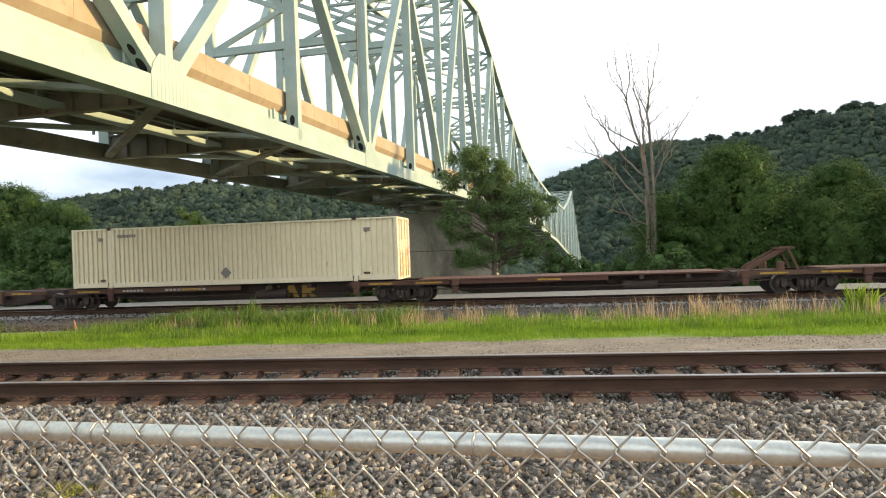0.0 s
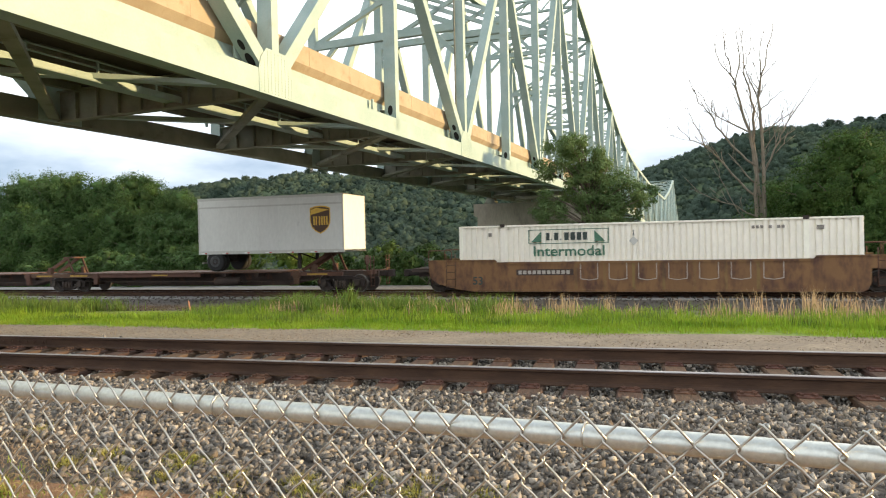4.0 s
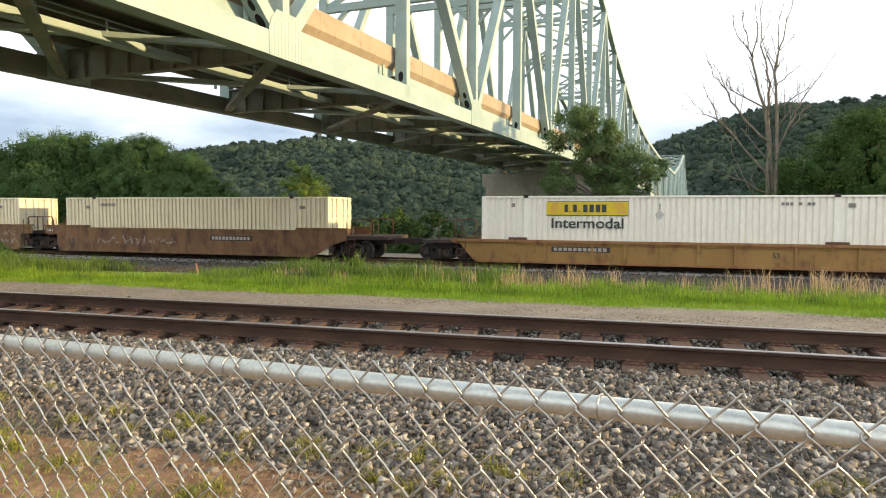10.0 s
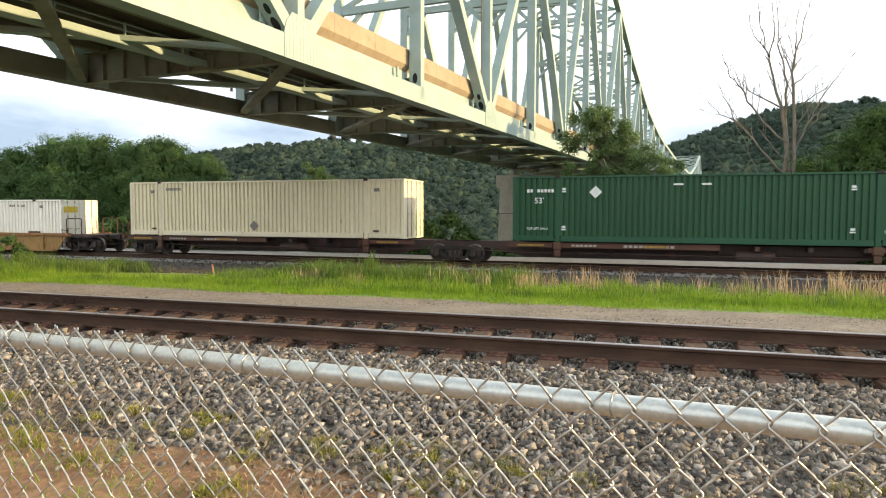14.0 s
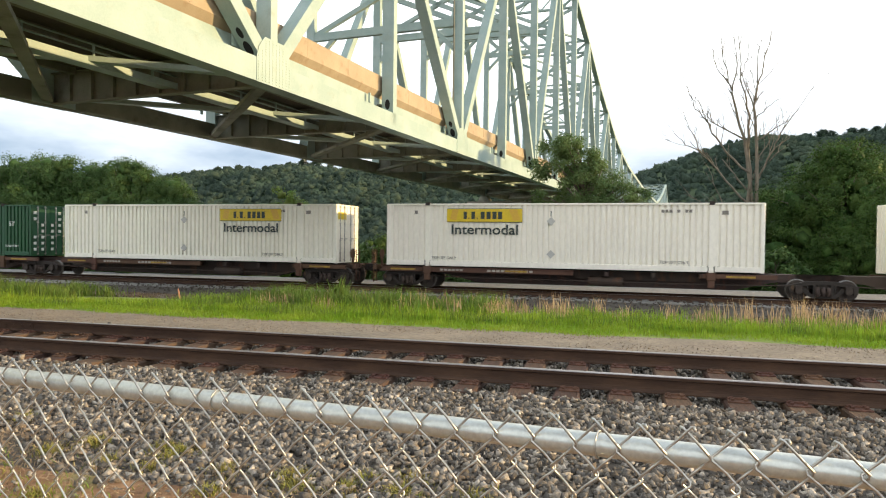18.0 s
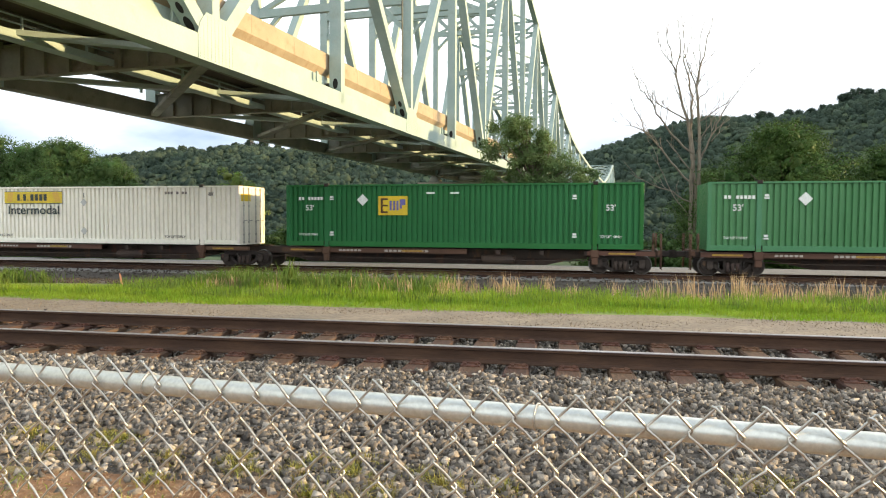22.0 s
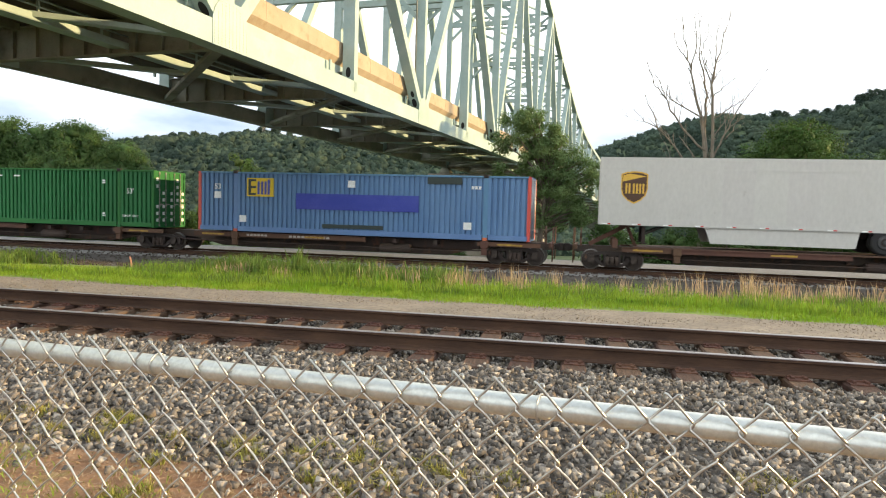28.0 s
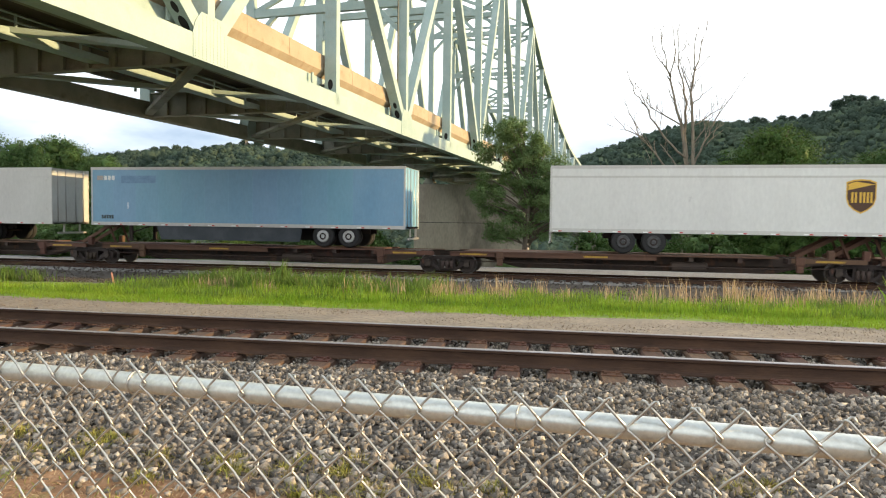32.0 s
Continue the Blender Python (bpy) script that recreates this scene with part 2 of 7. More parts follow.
M_DEADWOOD = material("dead_wood", (0.145, 0.122, 0.09), (0.22, 0.19, 0.145), 5, rough=0.9, bump=0.5, bump_scale=20, stretch=(1, 1, 0.25))
M_GRASS = material("grass_blade", (0.17, 0.29, 0.022), (0.26, 0.36, 0.04), 0.8, rough=0.6, random_value=0.3, island=True, through_light=0.4)
M_DRYGRASS = material("dry_grass", (0.37, 0.26, 0.16), (0.49, 0.37, 0.25), 1.5, rough=0.7, random_value=0.3, island=True, through_light=0.3)
M_WEED = material("weed_leaf", (0.10, 0.17, 0.03), (0.15, 0.21, 0.05), 1.2, rough=0.6, random_value=0.3, island=True, through_light=0.3)
M_MOSSWEED = material("yellow_weed", (0.20, 0.20, 0.03), (0.27, 0.22, 0.06), 3, rough=0.8, random_value=0.35, island=True)

M_STAKE = material("faded_orange_wood", (0.52, 0.22, 0.13), (0.44, 0.24, 0.16), 12, rough=0.8)


# ---- mesh helpers ----
def link(name, bm, mats, parent=None, label="", smooth=False):
    me = bpy.data.meshes.new(name)
    bm.to_mesh(me)
    bm.free()
    for m in (mats if isinstance(mats, (list, tuple)) else [mats]):
        me.materials.append(m)
    if smooth:
        me.shade_smooth()
    ob = new(name, me)
    if parent:
        ob.parent = parent
    if label:
        tagged(ob, label)
    return ob


def part(name, bm, mat, parent, label="", smooth=False):
    return link(name, bm, mat, parent, label, smooth)


def share(name, me, parent, m=None, label=""):
    ob = new(name, me)
    ob.parent = parent
    if m is not None:
        ob.matrix_basis = m
    if label:
        tagged(ob, label)
    return ob


def box(bm, x0, x1, y0, y1, z0, z1, mi=0):
    v = [bm.verts.new(p) for p in ((x0, y0, z0), (x1, y0, z0), (x1, y1, z0), (x0, y1, z0), (x0, y0, z1), (x1, y0, z1), (x1, y1, z1), (x0, y1, z1))]
    for f in ((3, 2, 1, 0), (4, 5, 6, 7), (0, 1, 5, 4), (1, 2, 6, 5), (2, 3, 7, 6), (3, 0, 4, 7)):
        bm.faces.new([v[i] for i in f]).material_index = mi
    return v


def beam(bm, p, q, w, h, side=(0, 0, 1), mi=0):
    """Bar from p to q; w across, h along the direction nearest to side."""
    p, q = Vector(p), Vector(q)
    d = (q - p).normalized()
    up = Vector(side)
    up = (up - d * up.dot(d)).normalized()
    r = d.cross(up)
    v = []
    for c in (p, q):
        for a, b in ((-1, -1), (1, -1), (1, 1), (-1, 1)):
            v.append(bm.verts.new(c + r * (a * w / 2) + up * (b * h / 2)))
    for f in ((0, 1, 2, 3), (7, 6, 5, 4), (0, 4, 5, 1), (1, 5, 6, 2), (2, 6, 7, 3), (3, 7, 4, 0)):
        bm.faces.new([v[i] for i in f]).material_index = mi


def bevel(bm, w=0.01, seg=1):
    bmesh.ops.bevel(bm, geom=bm.edges[:], offset=w, segments=seg, affect="EDGES", profile=0.5)
    return bm


def prism(bm, pts, y0, y1, mi=0):
    """Outline in x, z pushed from y0 to y1."""
    a = [bm.verts.new((x, y0, z)) for x, z in pts]
    b = [bm.verts.new((x, y1, z)) for x, z in pts]
    n = len(pts)
    fs = [bm.faces.new(a), bm.faces.new(b[::-1])]
    for i in range(n):
        fs.append(bm.faces.new((a[i], b[i], b[(i + 1) % n], a[(i + 1) % n])))
    for f in fs:
        f.material_index = mi
    bmesh.ops.recalc_face_normals(bm, faces=fs)


def disc(bm, c, axis, r0, r1, length, seg=16, mi=0):
    m = Matrix.Translation(c) @ Vector((0, 0, 1)).rotation_difference(Vector(axis)).to_matrix().to_4x4()
    ret = bmesh.ops.create_cone(bm, cap_ends=True, segments=seg, radius1=r0, radius2=r1, depth=length, matrix=m)
    for v in ret["verts"]:
        for f in v.link_faces:
            f.material_index = mi


def tube(bm, pts, radii, sides=6, mi=0):
    """A round bar through points, with a radius at each."""
    pts = [Vector(p) for p in pts]
    rings = []
    ref = Vector((0.31, 0.87, 0.38))
    for i, p in enumerate(pts):
        d = (pts[min(i + 1, len(pts) - 1)] - pts[max(i - 1, 0)]).normalized()
        a = d.cross(ref)
        if a.length < 1e-4:
            a = d.cross(Vector((1, 0, 0)))
        a.normalize()
        b = d.cross(a)
        r = radii[i] if isinstance(radii, (list, tuple)) else radii
        rings.append([bm.verts.new(p + (a * math.cos(k * 2 * math.pi / sides) + b * math.sin(k * 2 * math.pi / sides)) * r) for k in range(sides)])
    for u, v in zip(rings, rings[1:]):
        for k in range(sides):
            f = bm.faces.new((u[k], u[(k + 1) % sides], v[(k + 1) % sides], v[k]))
            f.material_index, f.smooth = mi, True
    bm.faces.new(rings[0][::-1]).material_index = mi
    bm.faces.new(rings[-1]).material_index = mi


def array_mesh(name, verts, faces_n, loops, mat, smooth=False):
    """Mesh from numpy arrays: verts (n, 3), equal faces of faces_n corners, loops flat."""
    me = bpy.data.meshes.new(name)
    nf = len(loops) // faces_n
    me.vertices.add(len(verts))
    me.vertices.foreach_set("co", np.ascontiguousarray(verts, dtype=np.float32).ravel())
    me.loops.add(len(loops))
    me.loops.foreach_set("vertex_index", np.ascontiguousarray(loops, dtype=np.int32))
    me.polygons.add(nf)
    me.polygons.foreach_set("loop_start", np.arange(0, nf * faces_n, faces_n, dtype=np.int32))
    me.update(calc_edges=True)
    me.materials.append(mat)
    if smooth:
        me.shade_smooth()
    return me


def scatter_solid(name, mat, base_v, base_f, places, sizes, rng, jitter=0.25, squash=0.7, smooth=False):
    """Many turned, squashed and roughened copies of one small solid, joined in one mesh."""
    n, k = len(places), len(base_v)
    q = rng.normal(size=(n, 4))
    q /= np.linalg.norm(q, axis=1)[:, None]
    w, x, y, z = q.T
    R = np.stack([1 - 2 * (y * y + z * z), 2 * (x * y - z * w), 2 * (x * z + y * w), 2 * (x * y + z * w), 1 - 2 * (x * x + z * z), 2 * (y * z - x * w),
                  2 * (x * z - y * w), 2 * (y * z + x * w), 1 - 2 * (x * x + y * y)], 1).reshape(n, 3, 3)
    v = np.repeat(base_v[None], n, 0) * (1 + rng.uniform(-jitter, jitter, (n, k, 1)))
    v = v * np.stack([np.ones(n), rng.uniform(squash, 1, n), rng.uniform(squash * 0.75, 0.95, n)], 1)[:, None, :]
    v = np.einsum("nij,nkj->nki", R, v) * sizes[:, None, None] + places[:, None, :]
    f = (base_f[None] + (np.arange(n) * k)[:, None, None]).reshape(-1)
    return array_mesh(name, v.reshape(-1, 3), base_f.shape[1], f, mat, smooth)


def ico(sub):
    bm = bmesh.new()
    bmesh.ops.create_icosphere(bm, subdivisions=sub, radius=1)
    v = np.array([p.co[:] for p in bm.verts])
    f = np.array([[p.index for p in q.verts] for q in bm.faces])
    bm.free()
    return v, f


ICO1 = ico(1)
CUBE_V = np.array([(x, y, z) for x in (-.8, .8) for y in (-.8, .8) for z in (-.8, .8)])
CUBE_F = np.array([(0, 1, 3, 2), (4, 6, 7, 5), (0, 4, 5, 1), (2, 3, 7, 6), (0, 2, 6, 4), (1, 5, 7, 3)])

# ---- ground ----
RAIL_NEAR, RAIL_FAR, RAIL_TOP = 7.19, 8.67, 0.16
TRAIN_Y, TRAIN_SLOPE, TRAIN_TOP = 30.55, -0.025, -0.82


def ground_z(x, y):
    """Height of the ground: track bed, service road, grass fall, the lower track's bed, river bank, river, far hills."""
    ys = [-400, 0, 1.0, 2.2, 5.6, 6.7, 6.92, 9.55, 10.1, 11.4, 13.5, 18, 25.5, 26.8, 34, 38.5, 44, 60, 105, 290, 320, 420, 2500, 4500]
    zs = [0, 0, -0.03, -0.06, -0.06, -0.04, -0.13, -0.13, -0.09, -0.12, -0.20, -0.46, -1.10, -1.03, -1.03, -1.10, -1.7, -4, -24, -24, -19, -19, -19, -30]
    z = np.interp(y, ys, zs)
    if y > 330:
        f = min(1.0, (y - 330) / 430)
        f = f * f * (3 - 2 * f) * (1.0 if y < 780 else max(0.0, 1 - (y - 780) / 1500))
        ridge = np.interp(x, [-1000, -540, -500, -437, -405, -377, -340, -200, -50, 7, 52, 108, 145, 199, 246, 287, 361, 500, 900],
                          [66, 70, 77, 80, 75, 86, 80, 72, 66, 63, 80, 98, 106, 101, 107, 122, 128, 126, 118])
        z += f * (ridge + 19 + 6 * math.sin(x / 31 + y / 60) * (1 - f))
    return float(z)


def build_ground():
    xs = sorted({*np.round(np.linspace(-14, 12, 27), 2), *np.linspace(-60, 60, 41), *np.linspace(-700, 500, 61), *np.linspace(-2500, 2500, 41)})
    ys = [-400, -60, -10, 0, 0.6, 1.0, 1.6, 2.2, 3.0, 3.7, 4.6, 5.6, 6.1, 6.7, 6.92, 8, 9.6, 10.1, 10.7, 11.4, 12.2, 13.5, 15, 16.5, 18, 21, 23, 25.5, 26.8, 28.2, 29, 30, 34, 36, 38.5, 40, 44, 52, 60, 80, 105, 200, 290,
          320, 360, 420, 480, 520, 560, 600, 640, 680, 720, 760, 800, 900, 1100, 1300, 1800, 2500, 4500]
    bm = bmesh.new()
    grid = [[bm.verts.new((x, y, ground_z(x, y) + (random.uniform(-.012, .012) if 0.5 < y < 30 else 0))) for x in xs] for y in ys]
    for j, y in enumerate(ys[:-1]):
        ym = (y + ys[j + 1]) / 2
        # 4 and 6: shaded and sunlit tones of the lower track's gravel
        mi = 0 if ym < 3.6 else 1 if ym < 6.2 else 1 if ym < 10 else 2 if ym < 12.0 else 3 if ym < 18 else 4 if ym < 28.6 else 6 if ym < 40.5 else 5
        for i in range(len(xs) - 1):
            bm.faces.new((grid[j][i], grid[j][i + 1], grid[j + 1][i + 1], grid[j + 1][i])).material_index = mi
    g = link("ground", bm, [M_SOIL, M_BED, M_GRAVEL, M_TURF, M_SHADEDGRAVEL, M_BANK, M_SUNLITGRAVEL])
    tagged(g, "gravel, turf and wooded bank falling to the river", "ground", kind="structure")
    bm = bmesh.new()
    box(bm, -2500, 2500, 96, 330, -24.5, -21.5)
    tagged(link("water", bm, M_WATER), "dull green river water below the bridge", "river", kind="structure")


build_ground()


# ---- near track ----
RAIL_PROFILE = [(-0.075, 0), (0.075, 0), (0.075, 0.012), (0.015, 0.03), (0.009, 0.05), (0.009, 0.125), (0.036, 0.138), (0.037, 0.165), (0.03, 0.172), (-0.03, 0.172),
                (-0.037, 0.165), (-0.036, 0.138), (-0.009, 0.125), (-0.009, 0.05), (-0.015, 0.03), (-0.075, 0.012)]


def rail(name, x0, x1, y0, y1, top, parent=None):
    bm = bmesh.new()
    a = [bm.verts.new((x0, y0 + p[0], top - 0.172 + p[1])) for p in RAIL_PROFILE]
    b = [bm.verts.new((x1, y1 + p[0], top - 0.172 + p[1])) for p in RAIL_PROFILE]
    n = len(a)
    bm.faces.new(a[::-1])
    bm.faces.new(b)
    for i in range(n):
        bm.faces.new((a[i], a[(i + 1) % n], b[(i + 1) % n], b[i])).material_index = 1 if 6 < i < 11 and RAIL_PROFILE[i][1] > 0.16 and RAIL_PROFILE[(i + 1) % n][1] > 0.16 else 0
    bmesh.ops.recalc_face_normals(bm, faces=bm.faces[:])
    return link(name, bm, [M_RAIL, M_RAILHEAD], parent)


def build_near_track():
    track = tagged(new("railway_track"), "rusty steel rails on worn wooden ties in grey ballast", "railway track")
    for y in (RAIL_NEAR, RAIL_FAR):
        rail("rail", -160, 160, y, y, RAIL_TOP, track)
    bm = bmesh.new()
    box(bm, -0.13, 0.13, -1.29, 1.29, -0.18, 0)
    bevel(bm, 0.015)
    first = part("tie", bm, M_TIE, track)
    bm = bmesh.new()
    box(bm, -0.105, 0.105, -0.21, 0.21, 0, 0.014)
    box(bm, -0.095, 0.095, -0.115, -0.08, 0.014, 0.03)
    box(bm, -0.095, 0.095, 0.08, 0.115, 0.014, 0.03)
    for sx in (-0.06, 0.06):
        for sy in (-0.098, 0.098, -0.16, 0.16):
            box(bm, sx - 0.016, sx + 0.016, sy - 0.02, sy + 0.02, 0.014, 0.036)
    plate = bpy.data.meshes.new("tie_plate")
    bm.to_mesh(plate)
    bm.free()
    plate.materials.append(M_PLATE)
    rng = random.Random(4)
    mid = (RAIL_NEAR + RAIL_FAR) / 2
    k = 0
    x = 0.07 - 0.535 * 56
    while x < 30:
        ob = first if k == 0 else share("tie", first.data, track)
        ob.matrix_basis = pose(x + rng.uniform(-.03, .03), mid + rng.uniform(-.05, .05), -0.022, 0, 0, rng.uniform(-1.2, 1.2))
        for y in (RAIL_NEAR, RAIL_FAR):
            share("tie_plate", plate, track, pose(ob.matrix_basis.translation.x, y, -0.021, 0, 0, rng.uniform(-.5, .5)))
        k += 1
        x += 0.535
    # rail joint bars
    for x in (-9.5, 5.1):
        for y, s in ((RAIL_NEAR, -1), (RAIL_FAR, -1)):
            bm = bmesh.new()
            box(bm, x - 0.45, x + 0.45, y + s * 0.012 - 0.012, y + s * 0.012 + 0.012, 0.02, 0.118)
            for i in range(6):
                disc(bm, (x - 0.4 + i * 0.16, y + s * 0.03, 0.07), (0, 1, 0), 0.017, 0.017, 0.03, 8)
            part("joint_bar", bm, M_RAIL, track)


build_near_track()


def build_ballast():
    rng = np.random.default_rng(7)
    pl, sz = [], []

    def field(n, x0, x1, y0, y1, lift, lo, hi):
        x, y = rng.uniform(x0, x1, n), rng.uniform(y0, y1, n)
        z = np.array([ground_z(a, b) for a, b in zip(x, y)]) + lift + rng.uniform(-.012, .016, n)
        pl.append(np.stack([x, y, z], 1))
        sz.append(rng.uniform(lo, hi, n))
    field(35500, -7.5, 5, 3.1, 6.9, 0.0, 0.015, 0.035)
    field(1200, -8, 6, 6.9, 7.1, 0.02, 0.016, 0.030)          # shoulder over the tie ends
    field(12500, -11, 8, 7.05, 9.0, 0.03, 0.016, 0.030)           # cribs between the ties
    field(2600, -11, 8, 8.9, 9.55, 0.03, 0.016, 0.028)
    field(5200, -18, -6.5, 3.2, 10.0, 0.03, 0.022, 0.04)
    field(2400, 5, 13, 3.2, 10.0, 0.03, 0.022, 0.04)
    p, s = np.concatenate(pl), np.concatenate(sz)
    # thin out on the weedy strip behind the fence
    strip = p[:, 1] > 3.55 + 0.18 * np.sin(p[:, 0] * 2.6 + 1.0) + rng.normal(0, 0.22, len(p)) + 0.30 * np.clip(-2.0 - p[:, 0], 0, 5)
    p, s = p[strip], s[strip]
    me = scatter_solid("ballast", M_STONE, CUBE_V, CUBE_F, p, s * 1.06, rng, 0.5, 0.34)
    tagged(new("ballast", me), "crushed grey stone ballast along the near track", "ballast", kind="stuff")
    # lower track's ballast shoulder
    n = 9000
    x, y = rng.uniform(-45, 30, n), rng.uniform(18, 29.5, n)
    z = np.array([ground_z(a, b) for a, b in zip(x, y)]) + 0.01
    me = scatter_solid("ballast_far", M_SHADEDGRAVEL, CUBE_V, CUBE_F, np.stack([x, y, z], 1), rng.uniform(0.025, 0.05, n), rng, 0.3, 0.6)
    tagged(new("ballast_shoulder", me), "dark grey ballast on the shoulder of the lower track", "ballast", kind="stuff")
    # scattered fine gravel on the service road
    n = 6000
    x, y = rng.uniform(-14, 9, n), rng.uniform(9.9, 12.1, n)
    z = np.array([ground_z(a, b) for a, b in zip(x, y)]) + 0.002
    me = scatter_solid("road_gravel", M_GRAVEL, CUBE_V, CUBE_F, np.stack([x, y, z], 1), rng.uniform(0.005, 0.013, n), rng, 0.3, 0.6)
    tagged(new("road_gravel", me), "tan fine gravel on the service road", "gravel", kind="stuff")


build_ballast()


# ---- lower track ----
def build_train_track():
    track = tagged(new("railway_track_lower"), "lower railway track with rusty rails and dark ties", "railway track")
    for off in (-0.755, 0.755):
        rail("rail", -260, 260, TRAIN_Y + off - 260 * TRAIN_SLOPE, TRAIN_Y + off + 260 * TRAIN_SLOPE, TRAIN_TOP, track)
    bm = bmesh.new()
    box(bm, -0.115, 0.115, -1.29, 1.29, -0.18, 0)
    me = None
    for i in range(250):
        x = -62 + i * 0.5
        if me is None:
            ob = part("tie", bm, M_TIE, track)
            me = ob.data
        else:
            ob = share("tie", me, track)
        ob.matrix_basis = pose(x, TRAIN_Y + TRAIN_SLOPE * x, TRAIN_TOP - 0.172, 0, 0, -1.43)


build_train_track()


# ---- chain-link fence ----
def build_fence():
    fence = tagged(new("chain_link_fence"), "galvanised chain-link fence with a round top tube", "fence")
    o, d = Vector((-0.125, 1.166, 0)), Vector((0.9954, -0.0958, 0))
    ang = -5.5
    fence.matrix_basis = pose(o.x, o.y, 0, 0, 0, ang)
    # local: x along the fence, y away from the camera
    bm = bmesh.new()
    n = 24
    tube(bm, [(-3.6, 0.024, 1.209), (-1.5, 0.024, 1.209), (0, 0.024, 1.209), (0.66, 0.024, 1.209), (0.668, 0.024, 1.209), (0.72, 0.024, 1.209), (3.6, 0.024, 1.209)], [0.0205, 0.0205, 0.0205, 0.0205, 0.0187, 0.0187, 0.0187], n)
    part("top_rail", bm, M_GALV, fence)
    for s in (-3.55, 3.55):
        bm = bmesh.new()
        tube(bm, [(s, 0.03, -0.4), (s, 0.03, 1.18)], 0.024, 16)
        disc(bm, (s, 0.03, 1.19), (0, 0, 1), 0.034, 0.03, 0.06, 16)
        part("post", bm, M_GALV, fence)
    # one woven wire: a zigzag whose bends hook over the neighbours' bends
    W, H = 0.0724, 0.0905
    r = 0.0024

    def wire():
        bm = bmesh.new()
        pts = []
        z = 1.212 + H / 2
        side = 0
        zz = []
        while z > 0.03:
            zz.append((side, z))
            z -= H / 2
            side = 1 - side
        # first point is the twisted top end
        for i, (sd, z) in enumerate(zz):
            x = -0.003 if sd == 0 else W / 2 + 0.003
            if i == 0:
                pts += [(x - 0.006, 0.004, z - 0.004), (x - 0.004, 0.0, z + 0.003), (x, -0.003, z + 0.002)]
                continue
            prev = zz[i - 1]
            xm = W / 4
            zm = (z + prev[1]) / 2
            pts.append((xm, 0.001 if sd else -0.001, zm + 0.002))
            pts.append((x, -0.003, z + 0.003))
            pts.append((x, 0.003, z - 0.003))
        tube(bm, pts, r, 6)
        return bm
    first = part("wire", wire(), M_WIRE, fence)
    bm = wire()
    for v in bm.verts:
        v.co.x = W / 2 - v.co.x
        v.co.y = -v.co.y * 0.6
    mirror = part("wire", bm, M_WIRE, fence)
    bmesh_me = (first.data, mirror.data)
    k0 = 0.038
    rng = random.Random(2)
    lo, hi = -48, 49
    for k in range(lo, hi):
        x = k0 - W / 2 + k * W
        f = min(1.0, max(0.0, (x + 0.95) / 0.45))
        x -= 0.018 * (1 - f * f * (3 - 2 * f))
        for j, me in enumerate(bmesh_me):
            ob = (first, mirror)[j] if k == lo else share("wire", me, fence)
            ob.matrix_basis = pose(x + (W / 2 if j else 0) + rng.uniform(-.0012, .0012), rng.uniform(-.001, .001), rng.uniform(-.003, .003), rng.uniform(-.15, .15), rng.uniform(-.2, .2), 0)
    # wire ties round the tube
    for s in (-1.52, -0.73, 0.074, 0.87):
        bm = bmesh.new()
        pts = [(s + 0.004 * math.sin(a), 0.024 + 0.0235 * math.sin(a), 1.209 + 0.0235 * math.cos(a)) for a in np.linspace(0, 2 * math.pi, 17)]
        tube(bm, pts, 0.0018, 5)
        part("tie_wire", bm, M_WIRE, fence)


build_fence()


# ---- the truss bridge ----
BRIDGE_TURN = -6.7
XR, XL = -13.2, -23.0            # the two truss planes, in the bridge's own x; y runs along the bridge
EYE = 1.555


def chord_low(s):
    return EYE + float(np.interp(s, [-40, 90, 118, 142, 180, 213, 265, 340], [4.8, 4.75, 4.0, 2.9, 0.7, -2.2, -7.0, -12.6]))


def chord_high(s):
    return EYE + float(np.interp(s, [-27, 0, 18, 36, 54, 63, 72, 80, 88.5, 97.6, 106, 114.4, 127, 134, 165, 213, 240, 265.6, 306, 340],
                                 [10.5, 12.4, 14.4, 17.8, 22.6, 25.2, 26.0, 23.8, 20.8, 18.5, 16.3, 14.9, 13.5, 13.1, 11.7, 11.1, 15.0, 20.6, 3.4, -9.5]))


NODES = [18 + 9.0 * k for k in range(-5, 6)] + [72 + 8.8 * k for k in range(0, 22)] + [265.6 + 9.3 * k for k in range(0, 9)]


